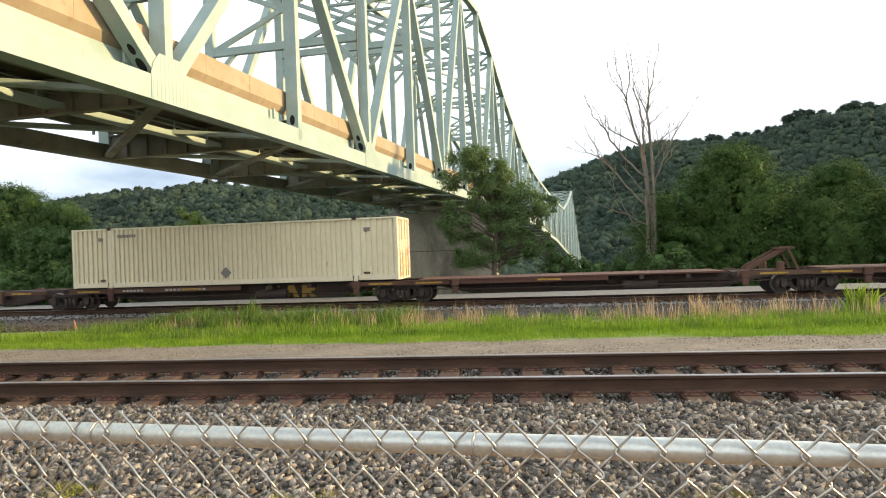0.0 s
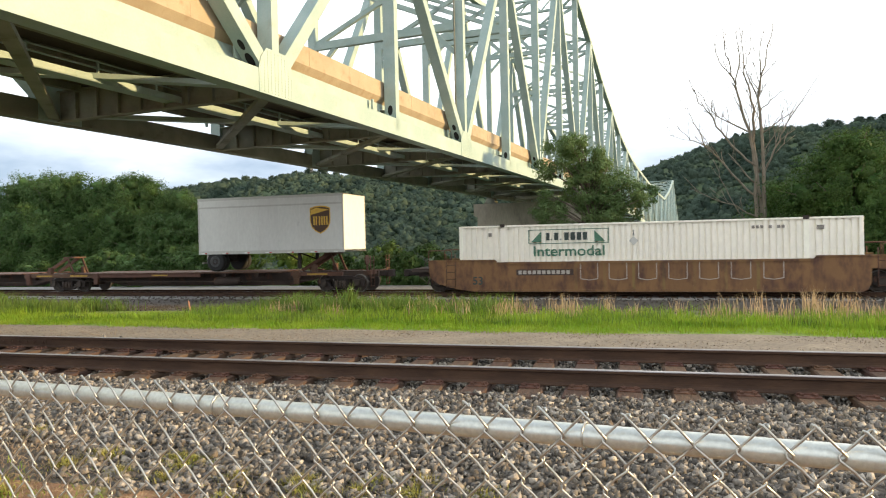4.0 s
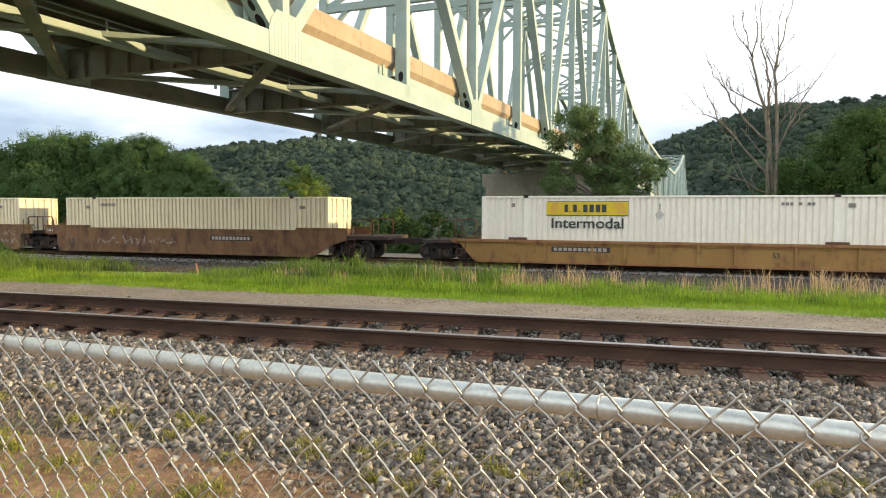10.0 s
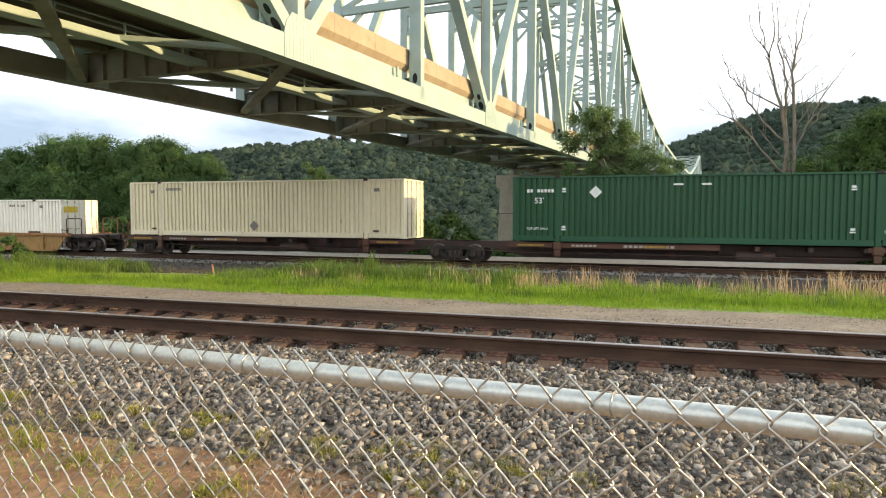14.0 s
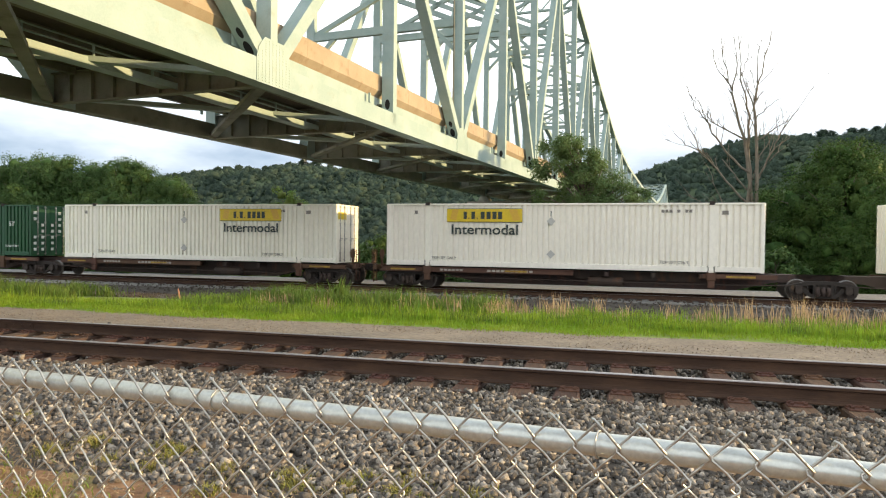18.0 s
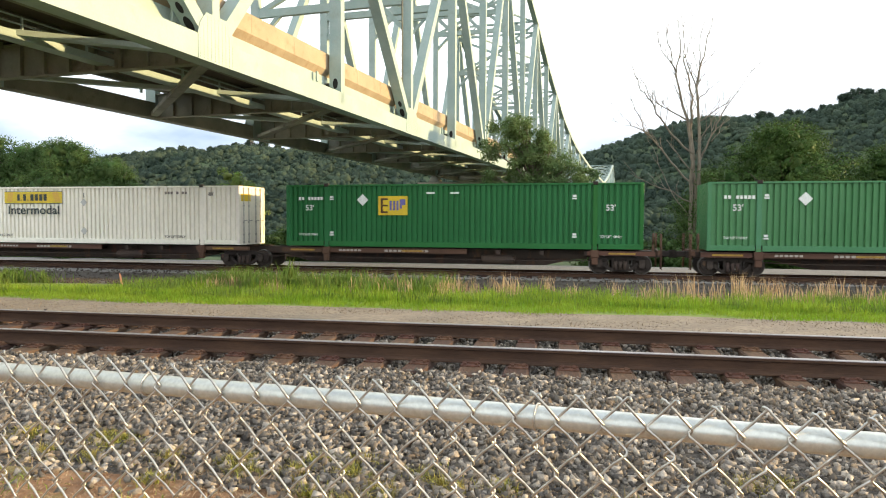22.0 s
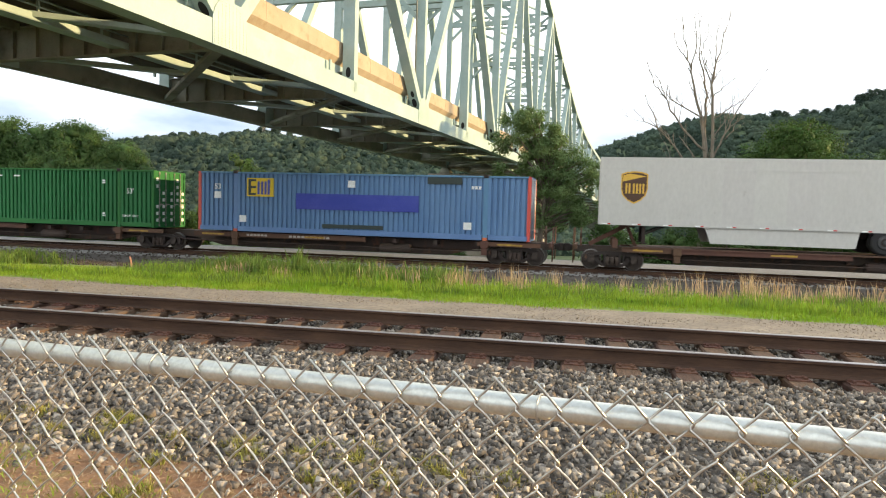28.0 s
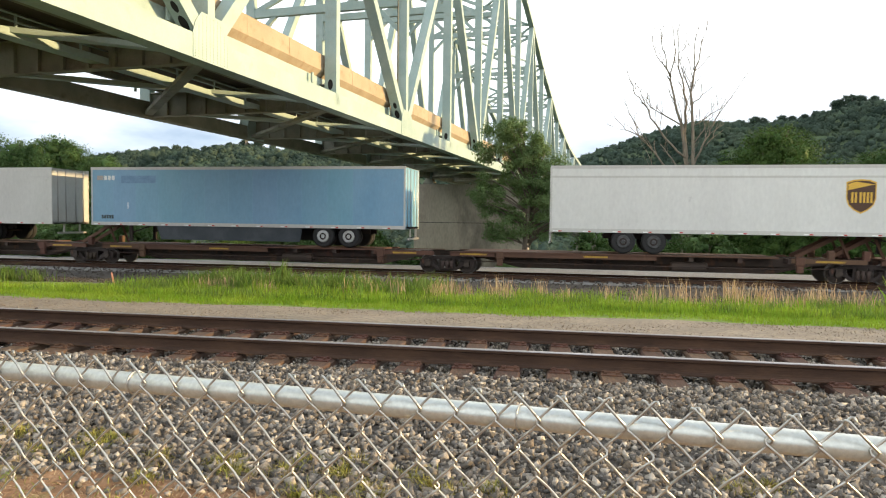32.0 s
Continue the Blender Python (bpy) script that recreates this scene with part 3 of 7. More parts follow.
def build_bridge():
    br = tagged(new("truss_bridge"), "pale green riveted steel truss bridge over tracks and river", "bridge")
    br.matrix_basis = pose(0, 0, 0, 0, 0, BRIDGE_TURN)
    n = len(NODES)
    CH = 0.74                     # depth of the lower chord

    def lo(i):
        return chord_low(NODES[i]) + CH / 2

    def hi(i):
        return chord_high(NODES[i])
    for X, side in ((XR, 1), (XL, -1)):
        for i in range(n - 1):
            s0, s1 = NODES[i], NODES[i + 1]
            bm = bmesh.new()
            beam(bm, (X, s0, lo(i)), (X, s1, lo(i + 1)), 0.56, CH)
            # far chord: dirt plus the bridge's own shadow, both put into its colour
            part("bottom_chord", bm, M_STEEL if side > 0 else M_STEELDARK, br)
            bm = bmesh.new()
            beam(bm, (X, s0, hi(i)), (X, s1, hi(i + 1)), 0.56, 0.55)
            part("top_chord", bm, M_STEEL, br)
        for i in range(n):
            s = NODES[i]
            if hi(i) - lo(i) > 2:
                bm = bmesh.new()
                beam(bm, (X, s, lo(i) - 0.1), (X, s, hi(i)), 0.56, 0.36, (0, 1, 0))
                v = part("vertical", bm, M_STEEL, br)
                if s < 80 and side > 0:
                    # hand holes at the foot of the post
                    bm = bmesh.new()
                    bmesh.ops.create_cone(bm, cap_ends=True, segments=14, radius1=0.12, radius2=0.12, depth=0.01, matrix=Matrix.Translation((X, s - 0.182, lo(i) + 0.75)) @ Euler((math.pi / 2, 0, 0)).to_matrix().to_4x4() @ Matrix.Diagonal((1, 1.9, 1, 1)))
                    part("hand_hole", bm, M_BLACK, br)
            if i % 2 == 1:
                for j in (i - 1, i + 1):
                    if 0 <= j < n:
                        bm = bmesh.new()
                        beam(bm, (X, NODES[i], lo(i) + 0.1), (X, NODES[j], hi(j) - 0.15), 0.54, 0.46, (0, 1, 0))
                        part("diagonal", bm, M_STEEL, br)
                        if side > 0 and j < i and NODES[i] < 60:
                            p0, p1 = Vector((X, NODES[i], lo(i) + 0.1)), Vector((X, NODES[j], hi(j) - 0.15))
                            dd = (p1 - p0).normalized()
                            nn = (Vector((0, 1, 0)) - dd * dd.y).normalized()
                            turn = Matrix((dd.cross(nn), dd, nn)).transposed().to_4x4()
                            for far, wide in ((1.05, 0.14), (1.6, 0.10)):
                                bm = bmesh.new()
                                bmesh.ops.create_cone(bm, cap_ends=True, segments=14, radius1=wide, radius2=wide, depth=0.01, matrix=Matrix.Translation(p0 + dd * far - nn * 0.232) @ turn @ Matrix.Diagonal((1, 1.9, 1, 1)))
                                part("hand_hole", bm, M_BLACK, br)
                # gusset plates inside and outside
                z = lo(i)
                for o in (-0.29, 0.29):
                    bm = bmesh.new()
                    pts = [(-0.9, -0.38), (0.9, -0.38), (0.9, 0.42), (0.78, 0.76), (0.5, 1.08), (-0.5, 1.08), (-0.78, 0.76), (-0.9, 0.42)]
                    a = [bm.verts.new((X + o - 0.008, s + p, z + q)) for p, q in pts]
                    b = [bm.verts.new((X + o + 0.008, s + p, z + q)) for p, q in pts]
                    bm.faces.new(a)
                    bm.faces.new(b[::-1])
                    for k in range(len(pts)):
                        bm.faces.new((a[k], b[k], b[(k + 1) % len(pts)], a[(k + 1) % len(pts)]))
                    bmesh.ops.recalc_face_normals(bm, faces=bm.faces[:])
                    g = part("gusset_plate", bm, M_STEEL, br)
                    if side == 1 and o > 0 and s < 60:
                        bm = bmesh.new()
                        for a_ in range(10):
                            for b_ in range(15):
                                p, q = -0.82 + a_ * 0.182, -0.3 + b_ * 0.092
                                if abs(p) < 0.86 - max(0, q - 0.4) * 0.6 and not (b_ > 6 and (a_ * 3 + b_) % 7 == 0):
                                    bmesh.ops.create_cone(bm, cap_ends=True, segments=5, radius1=0.026, radius2=0.014, depth=0.024,
                                                          matrix=Matrix.Translation((X + o + 0.016, s + p, z + q)) @ Euler((0, math.pi / 2, 0)).to_matrix().to_4x4())
                        tagged(part("rivets", bm, M_RIVET, br), kind="stuff")
    # floor: beams, stringers, slab, kerb girder and barrier
    for i in range(n):
        s, z = NODES[i], lo(i)
        bm = bmesh.new()
        box(bm, XL + 0.3, XR - 0.3, s - 0.16, s + 0.16, z + 0.75, z + 0.80)
        box(bm, XL + 0.3, XR - 0.3, s - 0.012, s + 0.012, z - 0.30, z + 0.75)
        box(bm, XL + 0.3, XR - 0.3, s - 0.16, s + 0.16, z - 0.34, z - 0.30)
        for k in range(8):
            x = XL + 1.2 + k * (XR - XL - 2.4) / 7
            box(bm, x - 0.05, x + 0.05, s - 0.14, s + 0.14, z - 0.29, z + 0.74)
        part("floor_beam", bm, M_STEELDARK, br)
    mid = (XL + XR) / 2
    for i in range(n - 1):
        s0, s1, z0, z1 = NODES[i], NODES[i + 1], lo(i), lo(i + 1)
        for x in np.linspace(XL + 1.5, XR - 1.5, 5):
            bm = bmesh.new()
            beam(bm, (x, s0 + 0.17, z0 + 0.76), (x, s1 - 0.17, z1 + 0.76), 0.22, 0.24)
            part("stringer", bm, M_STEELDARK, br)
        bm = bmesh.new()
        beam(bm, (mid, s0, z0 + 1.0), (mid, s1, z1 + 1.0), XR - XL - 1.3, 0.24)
        part("deck_slab", bm, M_DECKSHADED, br)
        for x, o in ((XR - 0.62, 1), (XL + 0.62, -1)):
            bm = bmesh.new()
            beam(bm, (x, s0, z0 + (0.86 if o > 0 else 0.98)), (x, s1, z1 + (0.86 if o > 0 else 0.98)), 0.16, 0.46 if o > 0 else 0.22)
            part("kerb_girder", bm, M_STEEL, br)
            bm = bmesh.new()
            x += o * 0.14
            # upright face over an inward-sloping foot
            rim = [(0.11, 2.06), (0.11, 1.36), (-0.10, 1.10), (-0.14, 1.10), (-0.14, 2.06)]
            ends = [[bm.verts.new((x + o * p, ss, zz + q)) for p, q in rim] for ss, zz in ((s0 + 0.01, z0), (s1 - 0.01, z1))]
            bm.faces.new(ends[0])
            bm.faces.new(ends[1][::-1])
            for k in range(5):
                bm.faces.new((ends[0][k], ends[1][k], ends[1][(k + 1) % 5], ends[0][(k + 1) % 5]))
            bmesh.ops.recalc_face_normals(bm, faces=bm.faces[:])
            if s0 < 70:
                for k in (0.33, 0.66):
                    sx = s0 + (s1 - s0) * k
                    box(bm, x + o * 0.108, x + o * 0.118, sx - 0.02, sx + 0.02, z0 + 1.38, z0 + 2.05)
            part("barrier", bm, M_RUSTRAIL, br, "weathered rust-brown concrete barrier")
            if s0 < 75:
                for k in (2,):
                    sx = s0 + (k + 0.6) * (s1 - s0) / 3
                    bm = bmesh.new()
                    box(bm, x + o * 0.09, x + o * 0.17, sx - 0.06, sx + 0.06, z0 + 0.66, z0 + 1.08)
                    part("bracket", bm, M_STEEL, br)
        # lower lateral bracing
        for a, b, d in (((XR, s0), (XL, s1), -0.20), ((XL, s0), (XR, s1), -0.02)):
            bm = bmesh.new()
            beam(bm, (a[0], a[1], z0 + d), (b[0], b[1], z1 + d), 0.36, 0.16)
            # the lower brace of each pair takes the green with shade mixed in
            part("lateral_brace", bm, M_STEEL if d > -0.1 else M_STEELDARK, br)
    # inspection walkway with hand rails under the deck
    for i in range(n - 1):
        if NODES[i] > 75:
            break
        s0, s1, z = NODES[i], NODES[i + 1], lo(i)
        xw = mid + 0.9
        bm = bmesh.new()
        box(bm, xw - 0.35, xw + 0.35, s0, s1, z - 0.14, z - 0.08)
        box(bm, xw + 0.33, xw + 0.37, s0, s1, z - 0.20, z + 0.02)
        part("walkway", bm, M_STEEL, br)
        for zz in (0.22, 0.42):
            bm = bmesh.new()
            tube(bm, [(xw + 0.35, s0, z + zz), (xw + 0.35, s1, z + zz)], 0.025, 6)
            part("handrail", bm, M_STEEL, br)
        for k in range(4):
            bm = bmesh.new()
            sx = s0 + (k + 0.5) * (s1 - s0) / 4
            box(bm, xw + 0.32, xw + 0.38, sx - 0.03, sx + 0.03, z - 0.08, z + 0.45)
            part("rail_post", bm, M_STEEL, br)
    # top struts, sway frames and upper laterals
    for i in range(n):
        s, zt, zb = NODES[i], hi(i), lo(i)
        if zt - zb < 7.5:
            continue
        bm = bmesh.new()
        for d in (-1.15, 0.2):
            beam(bm, (XL, s, zt + d), (XR, s, zt + d), 0.34, 0.20)
        m = 8
        for k in range(m):
            xa, xb = XL + (XR - XL) * k / m, XL + (XR - XL) * (k + 1) / m
            za, zb_ = (zt - 1.1, zt + 0.15) if k % 2 else (zt + 0.15, zt - 1.1)
            beam(bm, (xa, s, za), (xb, s, zb_), 0.12, 0.13)
        part("top_strut", bm, M_STEEL, br)
        zs = max(zb + 7.2, zt - 5.5)
        if zt - zs > 1.5:
            bm = bmesh.new()
            beam(bm, (XL, s, zs), (XR, s, zs), 0.30, 0.46)
            part("sway_strut", bm, M_STEEL, br)
            for a, b in ((XL, XR), (XR, XL)):
                bm = bmesh.new()
                beam(bm, (a, s, zs), (b, s, zt - 1.2), 0.22, 0.28)
                part("sway_brace", bm, M_STEEL, br)
            for a, o in ((XL, 1), (XR, -1)):
                bm = bmesh.new()
                beam(bm, (a, s, zs - 1.8), (a + o * 1.8, s, zs), 0.22, 0.26)
                part("knee_brace", bm, M_STEEL, br)
        if i + 1 < n and hi(i + 1) - lo(i + 1) > 7.5:
            for a, b in ((XL, XR), (XR, XL)):
                bm = bmesh.new()
                beam(bm, (a, s, zt), (b, NODES[i + 1], hi(i + 1)), 0.2, 0.2)
                part("top_lateral", bm, M_STEEL, br)
    # conduit on one post
    bm = bmesh.new()
    X, s = XR, 36.0
    tube(bm, [(X - 0.2, s - 0.3, lo(7) + 0.6), (X - 0.2, s - 0.3, lo(7) + 11.0), (X - 0.5, s - 0.3, lo(7) + 11.3), (X - 4.0, s - 0.3, lo(7) + 11.6)], 0.05, 6)
    part("conduit", bm, M_STEELDARK, br)
    # piers
    for s in (72.0, 265.6):
        pier = tagged(new("bridge_pier"), "stained concrete wall pier under the truss", "pier")
        pier.matrix_basis = pose(0, 0, 0, 0, 0, BRIDGE_TURN)
        top = chord_low(s) - 0.75
        bm = bmesh.new()
        x0, x1 = XL - 1.6, XR + 1.6
        pts = [(x0, top), (x1, top), (x1, top - 1.3), (x1 - 0.45, top - 1.5), (x1 + 0.6, -26), (x0 - 0.6, -26), (x0 + 0.45, top - 1.5), (x0, top - 1.3)]
        prism(bm, pts, s - 1.6, s + 1.6)
        part("shaft", bm, M_CONCRETE, pier)
        bm = bmesh.new()
        for zz in (top - 4.2, top - 7.4):
            box(bm, x0 + 0.3, x1 - 0.3, s - 1.63, s - 1.6, zz - 0.05, zz)
        part("construction_joint", bm, M_BLACK, pier)
        for X in (XL, XR):
            bm = bmesh.new()
            prism(bm, [(X - 0.7, top), (X + 0.7, top), (X + 0.35, top + 0.72), (X - 0.35, top + 0.72)], s - 0.6, s + 0.6)
            part("bearing", bm, M_STEELDARK, pier)
    # far abutment
    ab = tagged(new("abutment"), "concrete abutment at the far end of the bridge", "abutment")
    ab.matrix_basis = pose(0, 0, 0, 0, 0, BRIDGE_TURN)
    bm = bmesh.new()
    box(bm, XL - 1.5, XR + 1.5, 340.5, 352, -40, chord_low(340) - 0.1)
    part("wall", bm, M_CONCRETE, ab)


build_bridge()


# ---- the train ----
def travelled(t):
    return 10.36 * t + 0.0035 * t * t


TIMES = (0.0, 4.0, 8.0, 12.0, 16.0, 20.0, 24.0, 28.0, 32.0)
MOVERS = []                     # (thing, place along the train at the start)
WHEELS = []


def train_pose(u, t):
    x = u - travelled(t)
    return pose(x, TRAIN_Y + TRAIN_SLOPE * x, TRAIN_TOP, 0, 0, math.degrees(math.atan(TRAIN_SLOPE)))


def on_train(ob, u):
    ob.matrix_basis = train_pose(u, 0)
    MOVERS.append((ob, u))
    return ob


def paint(name, base, worn, rough=0.5, rust=(0.20, 0.10, 0.05), rust_mix=(0.66, 0.78)):
    return material(name, base, worn, 0.7, (0.35, 0.75), rough=rough, grain=0.05, bump=0.03, bump_scale=12, third=rust, third_scale=2.4, third_mix=rust_mix, stretch=(1, 1, 0.45), random_value=0.03)


P_BEIGE = paint("beige_container_paint", (0.82, 0.73, 0.51), (0.76, 0.67, 0.46))
P_BEIGERUST = paint("rusted_beige_door_paint", (0.82, 0.70, 0.47), (0.70, 0.52, 0.30), rust=(0.34, 0.15, 0.06), rust_mix=(0.53, 0.64))
P_WHITE = paint("white_container_paint", (0.92, 0.88, 0.76), (0.89, 0.85, 0.73), rust_mix=(0.72, 0.84))
P_GREEN = paint("green_container_paint", (0.008, 0.125, 0.020), (0.013, 0.15, 0.030), 0.65, rust=(0.02, 0.13, 0.035))
P_GREENDARK = paint("dark_green_container_paint", (0.010, 0.068, 0.025), (0.015, 0.085, 0.033), rust=(0.03, 0.09, 0.04))
P_GREENFADED = paint("faded_green_container_paint", (0.045, 0.19, 0.07), (0.07, 0.22, 0.095), rust=(0.11, 0.22, 0.12))
P_BLUE = paint("blue_container_paint", (0.095, 0.205, 0.37), (0.13, 0.25, 0.41), 0.6, rust=(0.17, 0.21, 0.28))
P_ORANGE = paint("orange_post_paint", (0.62, 0.13, 0.06), (0.5, 0.12, 0.06))
P_UPSWHITE = paint("grey_white_trailer_skin", (0.53, 0.52, 0.48), (0.48, 0.47, 0.43), 0.45, rust=(0.36, 0.34, 0.30))
P_TRAILERWHITE = paint("white_trailer_skin", (0.68, 0.68, 0.64), (0.62, 0.62, 0.58), 0.45, rust=(0.46, 0.45, 0.42))
P_BLUETRAILER = paint("light_blue_trailer_skin", (0.17, 0.34, 0.47), (0.21, 0.38, 0.50), 0.45, rust=(0.2, 0.3, 0.42))
P_WELL = paint("brown_well_paint", (0.19, 0.108, 0.041), (0.24, 0.138, 0.05), 0.8, rust=(0.09, 0.045, 0.026), rust_mix=(0.44, 0.66))
P_WELLYEL = paint("ochre_well_paint", (0.33, 0.19, 0.055), (0.27, 0.15, 0.045), 0.75, rust=(0.18, 0.08, 0.035), rust_mix=(0.52, 0.7))
P_SPINE = paint("dark_spine_steel", (0.045, 0.032, 0.026), (0.075, 0.048, 0.035), 0.85, rust=(0.12, 0.055, 0.03), rust_mix=(0.55, 0.72))
P_SPINERUST = paint("rusty_spine_sill", (0.115, 0.057, 0.034), (0.08, 0.041, 0.027), 0.85, rust=(0.17, 0.092, 0.046), rust_mix=(0.6, 0.74))
P_TRUCK = paint("oily_truck_iron", (0.022, 0.016, 0.013), (0.042, 0.03, 0.024), 0.85)
P_WHEEL = material("wheel_steel", (0.04, 0.03, 0.024), (0.07, 0.052, 0.04), 6, rough=0.6, metal=0.4)
P_TREAD = material("wheel_tread", (0.20, 0.185, 0.17), rough=0.35, metal=0.8)
P_YELLOW = material("yellow_decal", (0.72, 0.52, 0.02), (0.62, 0.45, 0.03), 1.5, rough=0.5)
P_REFLECT = material("yellow_reflector", (0.40, 0.24, 0.025), (0.26, 0.15, 0.03), 4, rough=0.6)
P_BROWN = material("brown_decal", (0.07, 0.03, 0.012), rough=0.5)
P_GOLD = material("gold_decal", (0.66, 0.40, 0.05), rough=0.5)
P_DARKTEXT = material("dark_lettering", (0.03, 0.045, 0.04), rough=0.6)
P_GREENTEXT = material("green_lettering", (0.06, 0.16, 0.10), rough=0.6)
P_WHITETEXT = material("white_lettering", (0.80, 0.82, 0.78), (0.7, 0.72, 0.68), 6, rough=0.6)
P_NAVY = material("navy_decal", (0.03, 0.05, 0.32), (0.05, 0.07, 0.36), 1, rough=0.5)
P_VIOLET = material("violet_decal", (0.13, 0.12, 0.36), rough=0.5)
P_GREYDECAL = material("grey_placard", (0.22, 0.20, 0.17), rough=0.7)
P_PALE = material("pale_graffiti", (0.40, 0.36, 0.31), rough=0.7)
P_TEAL = material("teal_graffiti", (0.25, 0.26, 0.165), rough=0.7)
P_GRAFGROUND = material("graffiti_ground", (0.16, 0.13, 0.06), (0.19, 0.17, 0.085), 3, rough=0.8)
P_PALEGREEN = material("pale_green_graffiti", (0.42, 0.50, 0.34), (0.36, 0.44, 0.30), 3, rough=0.7)
P_REDGRAF = material("red_graffiti", (0.26, 0.06, 0.035), rough=0.7)
P_RUBBER = material("tyre_rubber", (0.018, 0.018, 0.018), rough=0.85)
P_ALLOY = material("alloy_rim", (0.55, 0.55, 0.53), rough=0.35, metal=0.8)
P_SKIRTDARK = material("dark_skirt", (0.03, 0.04, 0.05), (0.06, 0.07, 0.08), 1, rough=0.6)
P_FADEDBLUE = material('painted_out_patch', (0.13, 0.25, 0.38), (0.17, 0.31, 0.45), 3, rough=0.5)
P_DARKRIM = material('dark_rim', (0.05, 0.05, 0.05), (0.09, 0.09, 0.09), 5, rough=0.5, metal=0.5)
P_CHROME = material("bare_steel_bar", (0.45, 0.43, 0.40), rough=0.4, metal=0.7)
P_RED = material("red_marker", (0.5, 0.03, 0.02), rough=0.5)


def span(s, a, b):
    """The two ends of a stretch on the side s (-1 or 1), in rising order."""
    return (a, b) if s > 0 else (-b, -a)


def lettering(text, size, mat, name="lettering"):
    """Flat letters as a mesh in the x-z plane, facing -y, with the left end of the base line at the origin."""
    cu = bpy.data.curves.new(name, "FONT")
    cu.body, cu.size, cu.extrude, cu.offset = text, size, 0.002, size * 0.015
    tmp = bpy.data.objects.new(name, cu)
    me = bpy.data.meshes.new_from_object(tmp)
    bpy.data.objects.remove(tmp)
    bpy.data.curves.remove(cu)
    me.transform(Euler((math.pi / 2, 0, 0)).to_matrix().to_4x4())
    me.materials.clear()
    me.materials.append(mat)
    return me


def put_text(text, size, mat, parent, x, y, z, width=None, name="lettering"):
    me = lettering(text, size, mat, name)
    xs = [v.co.x for v in me.vertices]
    k = width / (max(xs) - min(xs)) if width else 1.0
    me.transform(Matrix.Diagonal((k, 1, 1, 1)))
    return share(name, me, parent, pose(x, y, z))


def plate(name, parent, mat, x0, x1, z0, z1, y, label=""):
    bm = bmesh.new()
    box(bm, x0, x1, y - 0.006, y, z0, z1)
    return part(name, bm, mat, parent, label)


def bars(name, parent, mat, x0, x1, z0, z1, y, n=6, seed=1):
    """Unreadable writing as a row of plain bars."""
    rng = random.Random(seed)
    bm = bmesh.new()
    w = (x1 - x0) / n
    for k in range(n):
        if rng.random() < 0.85:
            box(bm, x0 + k * w, x0 + (k + 0.72) * w, y - 0.005, y, z0, z1)
    return tagged(part(name, bm, mat, parent), kind="stuff")


L, HW, CH_ = 16.15, 1.295, 2.87


def corrugated(bm, x0, x1, y, z0, z1, pitch, depth, out):
    """Upright ribs along x on a wall at y; out is the side that faces outwards."""
    n = max(1, round((x1 - x0) / pitch))
    p = (x1 - x0) / n
    prof = []
    for k in range(n):
        x = x0 + k * p
        prof += [(x, 0), (x + p * 0.58, 0), (x + p * 0.65, depth), (x + p * 0.93, depth)]
    prof.append((x1, 0))
    lo = [bm.verts.new((x, y - out * d, z0)) for x, d in prof]
    hi = [bm.verts.new((x, y - out * d, z1)) for x, d in prof]
    for k in range(len(prof) - 1):
        f = (lo[k], lo[k + 1], hi[k + 1], hi[k])
        bm.faces.new(f if out < 0 else f[::-1])
    bl = [bm.verts.new((x, y - out * (depth + 0.03), z)) for x in (x0, x1) for z in (z0, z1)]
    f = (bl[0], bl[1], bl[3], bl[2])
    bm.faces.new(f if out < 0 else f[::-1])


